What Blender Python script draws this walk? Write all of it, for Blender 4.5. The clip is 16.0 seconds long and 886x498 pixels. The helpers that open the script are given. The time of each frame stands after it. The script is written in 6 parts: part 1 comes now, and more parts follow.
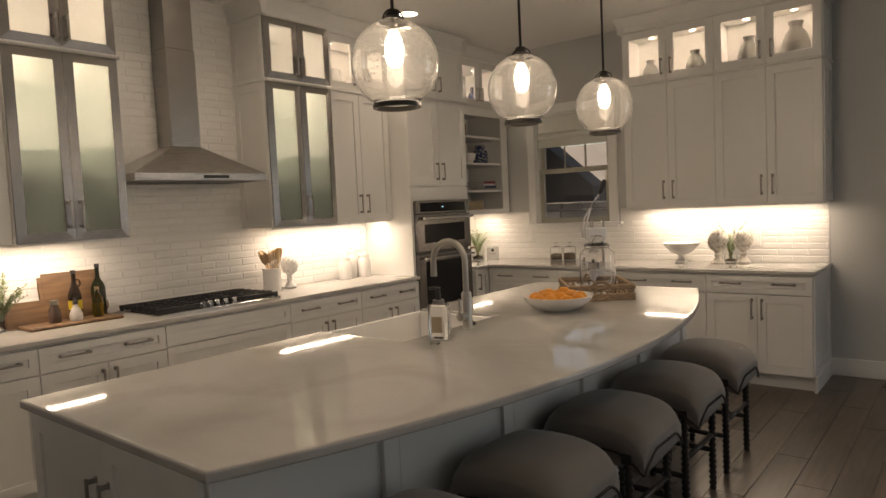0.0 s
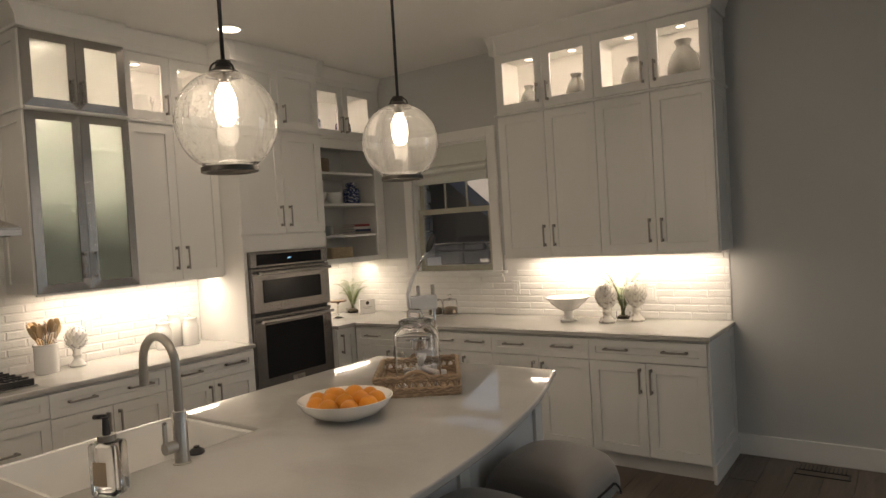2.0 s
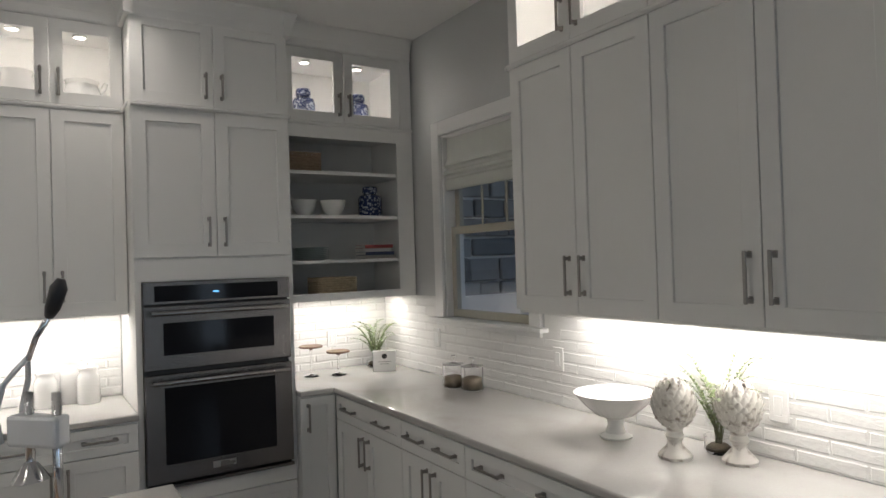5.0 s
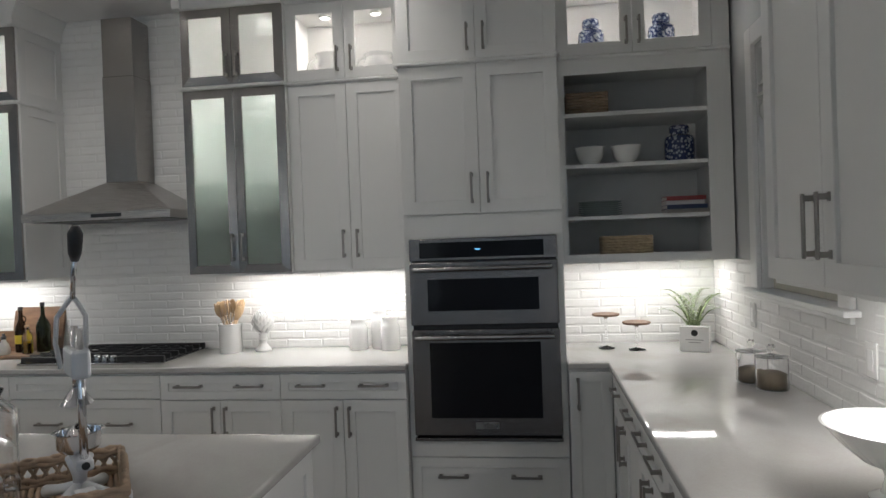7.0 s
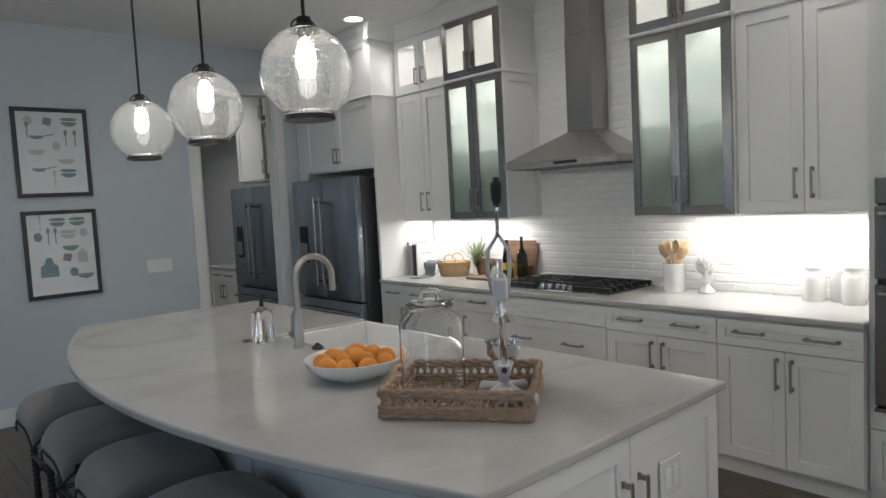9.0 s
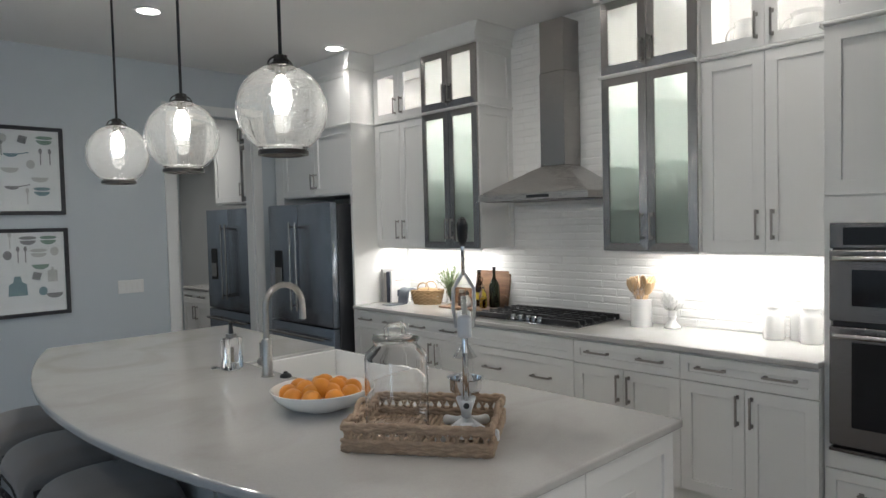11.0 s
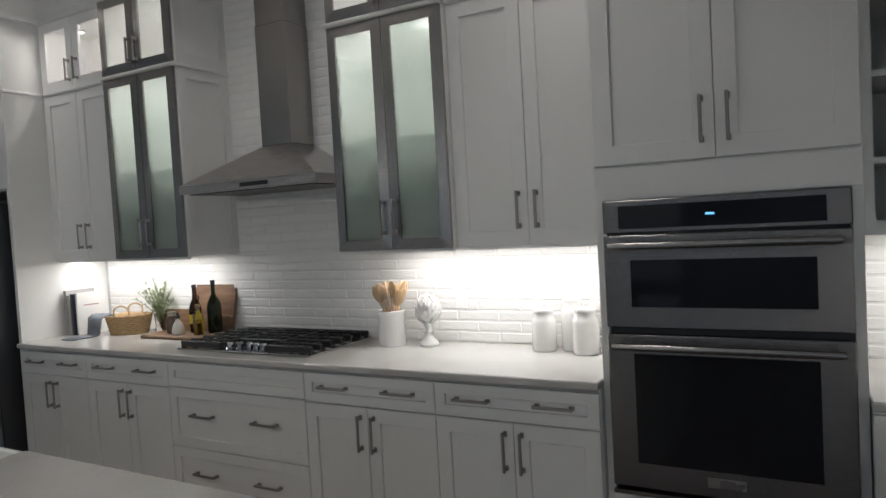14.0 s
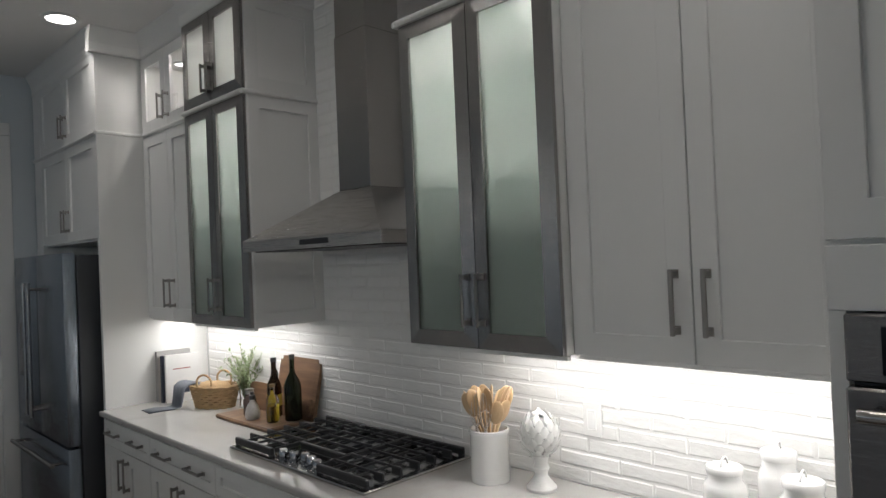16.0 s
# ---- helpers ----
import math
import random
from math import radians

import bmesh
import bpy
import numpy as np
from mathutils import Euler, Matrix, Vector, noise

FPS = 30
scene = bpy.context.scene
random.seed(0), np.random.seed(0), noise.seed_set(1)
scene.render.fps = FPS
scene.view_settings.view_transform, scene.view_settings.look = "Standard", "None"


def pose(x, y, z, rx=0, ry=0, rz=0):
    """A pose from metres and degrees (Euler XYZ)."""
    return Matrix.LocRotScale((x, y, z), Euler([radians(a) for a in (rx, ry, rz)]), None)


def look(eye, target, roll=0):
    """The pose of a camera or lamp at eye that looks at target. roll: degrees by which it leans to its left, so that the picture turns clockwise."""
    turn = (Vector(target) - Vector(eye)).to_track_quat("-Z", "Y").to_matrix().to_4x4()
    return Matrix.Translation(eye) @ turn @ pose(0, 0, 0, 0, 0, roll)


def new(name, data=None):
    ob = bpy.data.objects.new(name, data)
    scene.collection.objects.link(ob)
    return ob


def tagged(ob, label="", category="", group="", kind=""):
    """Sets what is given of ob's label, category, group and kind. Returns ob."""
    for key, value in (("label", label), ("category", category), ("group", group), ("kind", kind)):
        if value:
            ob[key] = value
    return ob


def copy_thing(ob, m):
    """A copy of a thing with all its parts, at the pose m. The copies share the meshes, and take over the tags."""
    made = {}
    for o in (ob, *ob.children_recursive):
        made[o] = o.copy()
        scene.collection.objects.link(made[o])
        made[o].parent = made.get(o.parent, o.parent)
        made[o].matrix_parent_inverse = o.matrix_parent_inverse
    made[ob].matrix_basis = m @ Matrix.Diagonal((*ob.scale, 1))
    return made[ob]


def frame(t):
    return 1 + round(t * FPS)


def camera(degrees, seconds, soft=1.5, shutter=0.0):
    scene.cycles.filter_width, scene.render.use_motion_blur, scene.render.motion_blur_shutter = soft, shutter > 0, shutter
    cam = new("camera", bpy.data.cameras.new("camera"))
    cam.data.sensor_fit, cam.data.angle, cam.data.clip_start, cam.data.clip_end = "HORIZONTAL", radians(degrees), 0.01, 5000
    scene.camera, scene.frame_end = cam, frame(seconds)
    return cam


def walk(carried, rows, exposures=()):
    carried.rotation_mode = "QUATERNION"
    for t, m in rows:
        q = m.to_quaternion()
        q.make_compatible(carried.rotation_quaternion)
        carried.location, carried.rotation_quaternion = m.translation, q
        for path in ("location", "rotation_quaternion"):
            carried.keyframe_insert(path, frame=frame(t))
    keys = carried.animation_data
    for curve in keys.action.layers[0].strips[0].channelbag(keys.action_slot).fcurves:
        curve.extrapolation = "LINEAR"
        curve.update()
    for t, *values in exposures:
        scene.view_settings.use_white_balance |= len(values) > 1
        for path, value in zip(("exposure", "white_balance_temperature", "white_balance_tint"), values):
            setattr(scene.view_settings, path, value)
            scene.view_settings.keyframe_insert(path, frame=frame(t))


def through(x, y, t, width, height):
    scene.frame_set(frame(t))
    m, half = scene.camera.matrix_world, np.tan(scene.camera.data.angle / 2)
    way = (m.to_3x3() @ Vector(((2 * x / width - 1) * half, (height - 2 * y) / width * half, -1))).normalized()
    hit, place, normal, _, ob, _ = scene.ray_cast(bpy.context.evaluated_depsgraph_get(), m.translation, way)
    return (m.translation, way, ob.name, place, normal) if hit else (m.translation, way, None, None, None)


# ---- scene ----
cam = camera(67.4, 16.0)
METRES, EYE, TILT, LEAN, TURN = 8.0, 1.5, 0.0, 0.0, 38.4
PATH = [
    (0, (0.866, 1.288, 1.484), (-0.393, 2.837, 1.356), -2.7),
    (0.5, (0.893, 1.48, 1.533), (-0.314, 3.07, 1.402), -3.5),
    (1, (0.955, 1.773, 1.549), (-0.28, 3.342, 1.433), -3.8),
    (1.5, (0.962, 2.131, 1.578), (-0.252, 3.716, 1.459), -3.3),
    (2, (0.967, 2.546, 1.614), (-0.196, 4.172, 1.56), -3.4),
    (2.5, (0.946, 2.959, 1.646), (-0.262, 4.553, 1.632), -2.2),
    (3, (0.862, 3.38, 1.655), (-0.37, 4.956, 1.694), -1.1),
    (3.2, (0.839, 3.564, 1.625), (-0.421, 5.114, 1.717), -1.2),
    (5.5, (0.667, 5.457, 1.621), (-1.133, 6.327, 1.667), -1.9),
    (6, (0.614, 5.764, 1.513), (-1.292, 6.36, 1.613), -1.8),
    (6.5, (0.58, 6.03, 1.564), (-1.414, 6.178, 1.561), -1.8),
    (7, (0.486, 6.253, 1.536), (-1.495, 5.982, 1.509), -2.1),
    (7.5, (0.46, 6.299, 1.543), (-1.358, 5.47, 1.463), -2.9),
    (8, (0.449, 6.352, 1.521), (-1.152, 5.158, 1.419), -2.8),
    (8.5, (0.456, 6.469, 1.534), (-0.875, 4.984, 1.376), -3.1),
    (11, (0.467, 6.59, 1.591), (-0.911, 5.143, 1.51), -1.4),
    (11.5, (0.358, 6.582, 1.63), (-1.096, 5.209, 1.633), -0.6),
    (12, (0.291, 6.494, 1.676), (-1.236, 5.203, 1.722), -0.0),
    (12.5, (0.146, 6.467, 1.593), (-1.465, 5.283, 1.639), -0.4),
    (13, (-0.055, 6.462, 1.537), (-1.732, 5.374, 1.559), -1.3),
    (13.5, (-0.319, 6.347, 1.494), (-2.064, 5.37, 1.451), -2.0),
    (14, (-0.56, 6.236, 1.507), (-2.316, 5.281, 1.423), -3.2),
    (14.5, (-0.856, 6.155, 1.557), (-2.57, 5.129, 1.46), -3.7),
    (15, (-1.13, 6.038, 1.59), (-2.721, 4.828, 1.511), -3.2),
    (15.5, (-1.404, 5.951, 1.617), (-2.928, 4.656, 1.59), -2.7),
    (16, (-1.639, 5.932, 1.667), (-3.053, 4.517, 1.694), -2.4),
]
EXPO = [(0.0, -0.5, 8900, 19), (3.2, -0.55, 7500, 13), (5.3, -0.56, 6300, 11), (7.0, -0.65, 6100, 10), (8.7, -0.38, 6100, 9), (11.0, -0.18, 6100, 9), (12.4, -0.55, 6100, 10), (14.5, -0.83, 6100, 10), (16.0, -1.03, 6100, 10)]
walk(cam, [(t, look(eye, target, roll)) for t, eye, target, roll in PATH], EXPO)

# ---- world, sun ----
world = bpy.data.worlds.new("world")
scene.world = world
world.use_nodes = True
sky = world.node_tree.nodes.new("ShaderNodeTexSky")
sky.sky_type, sky.sun_disc = "NISHITA", False
sky.sun_elevation, sky.sun_rotation = radians(35), radians(200)
world.node_tree.links.new(sky.outputs[0], world.node_tree.nodes["Background"].inputs[0])
world.node_tree.nodes["Background"].inputs[1].default_value = 0.15
sun = new("sun", bpy.data.lights.new("sun", "SUN"))
sun.data.energy, sun.data.angle, sun.data.color = 4.0, radians(0.5), (1, 0.95, 0.88)
sun.matrix_world = look((0, 0, 0), (math.sin(radians(20)), math.cos(radians(20)), -0.7))

# plan in metres
XW, YB, YS, XE, CEIL = -3.52, 7.28, 0.62, 5.2, 3.05
XB, XT, XU, XG = -2.90, -2.95, -3.17, -3.12
CTOP, CTH = 0.896, 0.032
UB, UM, UT = 1.387, 2.45, 2.91


def area(name, x, y, z, sx, sy, power, colour=(1, 1, 1), aim=None):
    lamp = bpy.data.lights.new(name, "AREA")
    lamp.shape, lamp.size, lamp.size_y, lamp.energy, lamp.color = "RECTANGLE", sx, sy, power, colour
    ob = new(name, lamp)
    ob.matrix_world = look((x, y, z), aim or (x, y, z - 1)) if aim else pose(x, y, z)
    return ob


LAMP = (1.0, 0.93, 0.84)
STRIP = (1.0, 0.95, 0.88)
DAY = (0.62, 0.8, 1.0)
STRIP_POWER = 8.6
# strips under the upper cabinets
for y0, y1 in ((1.96, 3.08), (4.42, 5.55)):
    area("strip_light", -3.33, (y0 + y1) / 2, UB - 0.012, 0.05, y1 - y0, STRIP_POWER * (y1 - y0), STRIP)
area("strip_light", -3.3, 6.85, UB - 0.012, 0.05, 0.7, STRIP_POWER * 0.7, STRIP)
area("strip_light", -0.82, 7.13, UB - 0.012, 1.4, 0.05, STRIP_POWER * 1.4, STRIP)
# recessed ceiling lights
# the last two are unseen fixtures, added to brighten the pantry
CANS = [(-2.74, 1.98), (-2.74, 3.75), (-2.73, 5.41), (-1.235, 2.01), (1.2, 1.9), (1.2, 4.4), (-2.3, -0.6), (-2.1, -2.2)]
for x, y in CANS:
    lamp = area("can_light", x, y, CEIL - 0.012, 0.13, 0.13, 2.8 if y > 0 else 8, LAMP)
    lamp.data.shape, lamp.data.spread = "DISK", radians(130)
PENDANTS = [(-0.69, 2.99), (-0.69, 3.80), (-0.69, 4.615)]
DROP = 0.03
for x, y in PENDANTS:
    lamp = new("bulb_light", bpy.data.lights.new("bulb_light", "POINT"))
    lamp.data.energy, lamp.data.color, lamp.data.shadow_soft_size = 1.55, LAMP, 0.03
    lamp.location = (x, y, 2.055 - DROP)
# daylight through the windows of the room behind
area("day_light", 3.3, YB + 0.2, 1.5, 2.2, 2.2, 38, DAY, aim=(3.0, 0, 1.2))
area("day_light", XE + 0.2, 3.4, 1.5, 2.4, 2.2, 9, DAY, aim=(0, 3.4, 1.2))


# ---- materials ----
def node_mat(name):
    m = bpy.data.materials.new(name)
    m.use_nodes = True
    nt = m.node_tree
    return m, nt, nt.nodes["Principled BSDF"]


def simple(name, rgb, rough=0.5, metal=0.0, scale=8.0, vary=0.06, bump=0.0, bump_scale=60.0, rough_vary=0.08, coat=0.0, per_object=0.0, stretch=(1, 1, 1), spec=0.5, sheen=0.0):
    """Colour with large soft variation, fine relief and uneven gloss."""
    m, nt, b = node_mat(name)
    L = nt.links
    co = nt.nodes.new("ShaderNodeTexCoord")
    mp = nt.nodes.new("ShaderNodeMapping")
    mp.inputs["Scale"].default_value = stretch
    L.new(co.outputs["Object"], mp.inputs[0])
    n1 = nt.nodes.new("ShaderNodeTexNoise")
    n1.inputs["Scale"].default_value, n1.inputs["Detail"].default_value = scale, 6
    L.new(mp.outputs[0], n1.inputs["Vector"])
    mix = nt.nodes.new("ShaderNodeMix")
    mix.data_type = "RGBA"
    mix.inputs["A"].default_value = (*[max(0, c * (1 - vary)) for c in rgb], 1)
    mix.inputs["B"].default_value = (*[min(1, c * (1 + vary)) for c in rgb], 1)
    L.new(n1.outputs[0], mix.inputs["Factor"])
    col = mix.outputs["Result"]
    if per_object:
        info = nt.nodes.new("ShaderNodeObjectInfo")
        hsv = nt.nodes.new("ShaderNodeHueSaturation")
        mr = nt.nodes.new("ShaderNodeMapRange")
        mr.inputs["To Min"].default_value, mr.inputs["To Max"].default_value = 1 - per_object, 1 + per_object
        L.new(info.outputs["Random"], mr.inputs[0])
        L.new(mr.outputs[0], hsv.inputs["Value"])
        L.new(col, hsv.inputs["Color"])
        col = hsv.outputs[0]
    L.new(col, b.inputs["Base Color"])
    mr = nt.nodes.new("ShaderNodeMapRange")
    mr.inputs["To Min"].default_value, mr.inputs["To Max"].default_value = max(0, rough - rough_vary), min(1, rough + rough_vary)
    L.new(n1.outputs[0], mr.inputs[0])
    L.new(mr.outputs[0], b.inputs["Roughness"])
    b.inputs["Metallic"].default_value = metal
    b.inputs["Coat Weight"].default_value = coat
    b.inputs["Specular IOR Level"].default_value = spec
    b.inputs["Sheen Weight"].default_value = sheen
    if bump:
        n2 = nt.nodes.new("ShaderNodeTexNoise")
        n2.inputs["Scale"].default_value, n2.inputs["Detail"].default_value = bump_scale, 4
        L.new(mp.outputs[0], n2.inputs["Vector"])
        bp = nt.nodes.new("ShaderNodeBump")
        bp.inputs["Strength"].default_value, bp.inputs["Distance"].default_value = bump, 0.002
        L.new(n2.outputs[0], bp.inputs["Height"])
        L.new(bp.outputs[0], b.inputs["Normal"])
    return m


def emitter(name, rgb, strength):
    m, nt, b = node_mat(name)
    b.inputs["Base Color"].default_value = (0.9, 0.9, 0.9, 1)
    b.inputs["Emission Color"].default_value = (*rgb, 1)
    b.inputs["Emission Strength"].default_value = strength
    return m


def glass(name, rough=0.0, rgb=(1, 1, 1), ior=1.45, bump=0.0, scale=30.0):
    m, nt, b = node_mat(name)
    b.inputs["Base Color"].default_value = (*rgb, 1)
    b.inputs["Transmission Weight"].default_value = 1
    b.inputs["Roughness"].default_value = rough
    b.inputs["IOR"].default_value = ior
    if bump:
        co = nt.nodes.new("ShaderNodeTexCoord")
        v = nt.nodes.new("ShaderNodeTexVoronoi")
        v.inputs["Scale"].default_value = scale
        r = nt.nodes.new("ShaderNodeMapRange")
        r.inputs["From Max"].default_value = 0.22
        bp = nt.nodes.new("ShaderNodeBump")
        bp.inputs["Strength"].default_value, bp.inputs["Distance"].default_value = bump, 0.002
        nt.links.new(co.outputs["Object"], v.inputs["Vector"])
        nt.links.new(v.outputs["Distance"], r.inputs[0])
        nt.links.new(r.outputs[0], bp.inputs["Height"])
        nt.links.new(bp.outputs[0], b.inputs["Normal"])
    return m


def brushed(name, rgb, rough=0.3, stretch=(60, 60, 1.5), vary=0.12):
    """Brushed metal with fine streaks along one axis."""
    m = simple(name, rgb, rough, 1.0, 3.0, vary, 0.25, 10.0, 0.07, stretch=stretch)
    return m


def quartz_mat():
    m, nt, b = node_mat("quartz")
    L = nt.links
    co = nt.nodes.new("ShaderNodeTexCoord")
    n1 = nt.nodes.new("ShaderNodeTexNoise")
    n1.inputs["Scale"].default_value, n1.inputs["Detail"].default_value, n1.inputs["Distortion"].default_value = 1.7, 8, 1.2
    n2 = nt.nodes.new("ShaderNodeTexNoise")
    n2.inputs["Scale"].default_value, n2.inputs["Detail"].default_value = 160, 4
    L.new(co.outputs["Object"], n1.inputs["Vector"])
    L.new(co.outputs["Object"], n2.inputs["Vector"])
    r = nt.nodes.new("ShaderNodeValToRGB")
    e = r.color_ramp.elements
    e[0].position, e[0].color = 0.36, (0.475, 0.455, 0.43, 1)
    e[1].position, e[1].color = 0.53, (0.535, 0.52, 0.50, 1)
    k = r.color_ramp.elements.new(0.49)
    k.color = (0.525, 0.51, 0.49, 1)
    L.new(n1.outputs[0], r.inputs[0])
    mix = nt.nodes.new("ShaderNodeMix")
    mix.data_type, mix.blend_type = "RGBA", "MULTIPLY"
    mix.inputs["Factor"].default_value = 0.12
    L.new(r.outputs[0], mix.inputs["A"])
    L.new(n2.outputs[0], mix.inputs["B"])
    L.new(mix.outputs["Result"], b.inputs["Base Color"])
    b.inputs["Roughness"].default_value = 0.04
    b.inputs["Specular IOR Level"].default_value = 0.65
    return m


def wood_mat(name, a, c, rough=0.4, axis=(1, 12, 12), per_object=0.0, scale=3.0, bump=0.15):
    m, nt, b = node_mat(name)
    L = nt.links
    co = nt.nodes.new("ShaderNodeTexCoord")
    mp = nt.nodes.new("ShaderNodeMapping")
    mp.inputs["Scale"].default_value = axis
    L.new(co.outputs["Object"], mp.inputs[0])
    if per_object:
        info = nt.nodes.new("ShaderNodeObjectInfo")
        mul = nt.nodes.new("ShaderNodeMath")
        mul.operation = "MULTIPLY"
        mul.inputs[1].default_value = 37.0
        L.new(info.outputs["Random"], mul.inputs[0])
        L.new(mul.outputs[0], mp.inputs["Location"])
    n = nt.nodes.new("ShaderNodeTexNoise")
    n.inputs["Scale"].default_value, n.inputs["Detail"].default_value, n.inputs["Distortion"].default_value = scale, 8, 0.8
    L.new(mp.outputs[0], n.inputs["Vector"])
    r = nt.nodes.new("ShaderNodeValToRGB")
    e = r.color_ramp.elements
    e[0].position, e[0].color, e[1].position, e[1].color = 0.3, (*a, 1), 0.7, (*c, 1)
    L.new(n.outputs[0], r.inputs[0])
    col = r.outputs[0]
    if per_object:
        hsv = nt.nodes.new("ShaderNodeHueSaturation")
        mr = nt.nodes.new("ShaderNodeMapRange")
        mr.inputs["To Min"].default_value, mr.inputs["To Max"].default_value = 1 - per_object, 1 + per_object
        L.new(info.outputs["Random"], mr.inputs[0])
        L.new(mr.outputs[0], hsv.inputs["Value"])
        L.new(col, hsv.inputs["Color"])
        col = hsv.outputs[0]
    L.new(col, b.inputs["Base Color"])
    b.inputs["Roughness"].default_value = rough
    bp = nt.nodes.new("ShaderNodeBump")
    bp.inputs["Strength"].default_value, bp.inputs["Distance"].default_value = bump, 0.001
    L.new(n.outputs[0], bp.inputs["Height"])
    L.new(bp.outputs[0], b.inputs["Normal"])
    return m


M_CAB = simple("cabinet_paint", (0.755, 0.75, 0.73), 0.38, scale=3, vary=0.025, bump=0.12, bump_scale=180)
M_IN = simple("cabinet_inside", (0.8, 0.79, 0.77), 0.5, vary=0.02)
M_WALL = simple("wall_paint", (0.52, 0.56, 0.59), 0.6, scale=1.5, vary=0.03, bump=0.2, bump_scale=150)
M_WALLB = simple("wall_paint_back", (0.52, 0.525, 0.52), 0.6, scale=1.5, vary=0.03, bump=0.2, bump_scale=150)
M_CEIL = simple("ceiling_paint", (0.76, 0.75, 0.735), 0.8, scale=1.5, vary=0.03, bump=0.35, bump_scale=70)
M_TRIM = simple("trim_paint", (0.76, 0.755, 0.74), 0.35, vary=0.02, bump=0.08)
M_BRICK = simple("painted_brick", (0.76, 0.75, 0.73), 0.45, scale=14, vary=0.04, bump=0.6, bump_scale=55, per_object=0.03)
M_JOINT = simple("painted_joint", (0.74, 0.73, 0.71), 0.6, bump=0.6, bump_scale=90)
M_QUARTZ = quartz_mat()
M_STEEL = brushed("brushed_steel", (0.52, 0.50, 0.48), 0.28, (3, 260, 260), 0.07)
M_STEELV = brushed("brushed_steel_upright", (0.40, 0.38, 0.365), 0.24, (260, 260, 2), 0.07)
M_FRAME = brushed("door_frame_steel", (0.36, 0.345, 0.34), 0.24, (260, 260, 3), 0.07)
M_BAR = simple("satin_bar_steel", (0.42, 0.40, 0.385), 0.22, 1.0, vary=0.04, rough_vary=0.04)
M_FRIDGE = brushed("fridge_steel", (0.32, 0.36, 0.42), 0.25, (320, 320, 2), 0.015)
M_NICKEL = simple("satin_nickel", (0.33, 0.31, 0.29), 0.33, 1.0, vary=0.05)
M_FAUCET = simple("faucet_nickel", (0.45, 0.43, 0.40), 0.3, 1.0, vary=0.05)
M_BLACK = simple("black_iron", (0.02, 0.02, 0.022), 0.38, 0.0, vary=0.2, bump=0.3, bump_scale=120)
M_BRONZE = simple("dark_bronze", (0.06, 0.055, 0.05), 0.35, 0.8, vary=0.15)
M_OVENGLASS = simple("black_glass", (0.012, 0.012, 0.014), 0.07, vary=0.1, rough_vary=0.02, spec=0.2)
M_OVEN = brushed("oven_steel", (0.22, 0.205, 0.20), 0.25, (2, 420, 420), 0.015)
M_FROST = glass("frosted_glass", 0.5, (0.80, 0.835, 0.82))
M_GLASS = glass("clear_glass", 0.0)
M_SEED = glass("seeded_glass", 0.02, (0.98, 0.98, 0.97), bump=0.5, scale=75)
M_SEED.node_tree.nodes["Principled BSDF"].inputs["Transmission Weight"].default_value = 0.988


def tinted_sheet(name, rgb, through, clear):
    """Tinted glass sheet that lets part of the light straight through."""
    m, nt, b = node_mat(name)
    b.inputs["Base Color"].default_value = (*rgb, 1)
    b.inputs["Roughness"].default_value = 0.25
    tr, mx = nt.nodes.new("ShaderNodeBsdfTransparent"), nt.nodes.new("ShaderNodeMixShader")
    tr.inputs["Color"].default_value = (*through, 1)
    mx.inputs[0].default_value = clear
    nt.links.new(b.outputs[0], mx.inputs[1])
    nt.links.new(tr.outputs[0], mx.inputs[2])
    nt.links.new(mx.outputs[0], nt.nodes["Material Output"].inputs["Surface"])
    return m


M_SHELFGLASS = tinted_sheet("green_glass_shelf", (0.42, 0.50, 0.465), (0.93, 0.965, 0.95), 0.74)
M_PUCK = emitter("puck_glow", LAMP, 440)
M_PUCKLOW = emitter("low_puck_glow", LAMP, 900)
M_PUCKTOP = emitter("top_puck_glow", LAMP, 900)
M_CANGLOW = emitter("can_glow", LAMP, 14)
M_BULB = emitter("bulb_glow", (1, 0.93, 0.82), 60)
M_CERAMIC = simple("white_ceramic", (0.8, 0.79, 0.77), 0.18, vary=0.02, coat=0.3)
M_SEAT = simple("grey_linen", (0.235, 0.205, 0.185), 0.85, scale=5, vary=0.08, bump=0.5, bump_scale=500, sheen=0.3)
M_DARKWOOD = wood_mat("dark_wood", (0.012, 0.010, 0.010), (0.035, 0.028, 0.025), 0.35, (8, 8, 1))
M_FLOOR = wood_mat("floor_oak", (0.075, 0.054, 0.041), (0.14, 0.104, 0.08), 0.28, (12, 1, 12), 0.18, 2.5)
M_BOARD = wood_mat("board_wood", (0.11, 0.057, 0.03), (0.22, 0.125, 0.065), 0.45)
M_SPOON = wood_mat("spoon_wood", (0.44, 0.29, 0.15), (0.64, 0.46, 0.27), 0.55, (8, 8, 1))
M_WALNUT = wood_mat("walnut", (0.09, 0.045, 0.025), (0.2, 0.11, 0.06), 0.45)


# ---- mesh helpers ----
def part(name, bm, material, parent=None, label="", smooth=False, m=None, kind="", auto=False):
    me = bpy.data.meshes.new(name)
    bmesh.ops.recalc_face_normals(bm, faces=bm.faces)
    bm.to_mesh(me)
    bm.free()
    me.materials.append(material)
    if smooth:
        for p in me.polygons:
            p.use_smooth = True
    if auto:
        me.set_sharp_from_angle(angle=radians(38))
    ob = new(name, me)
    ob.parent = parent
    if m is not None:
        ob.matrix_basis = m
    return tagged(ob, label, kind=kind)


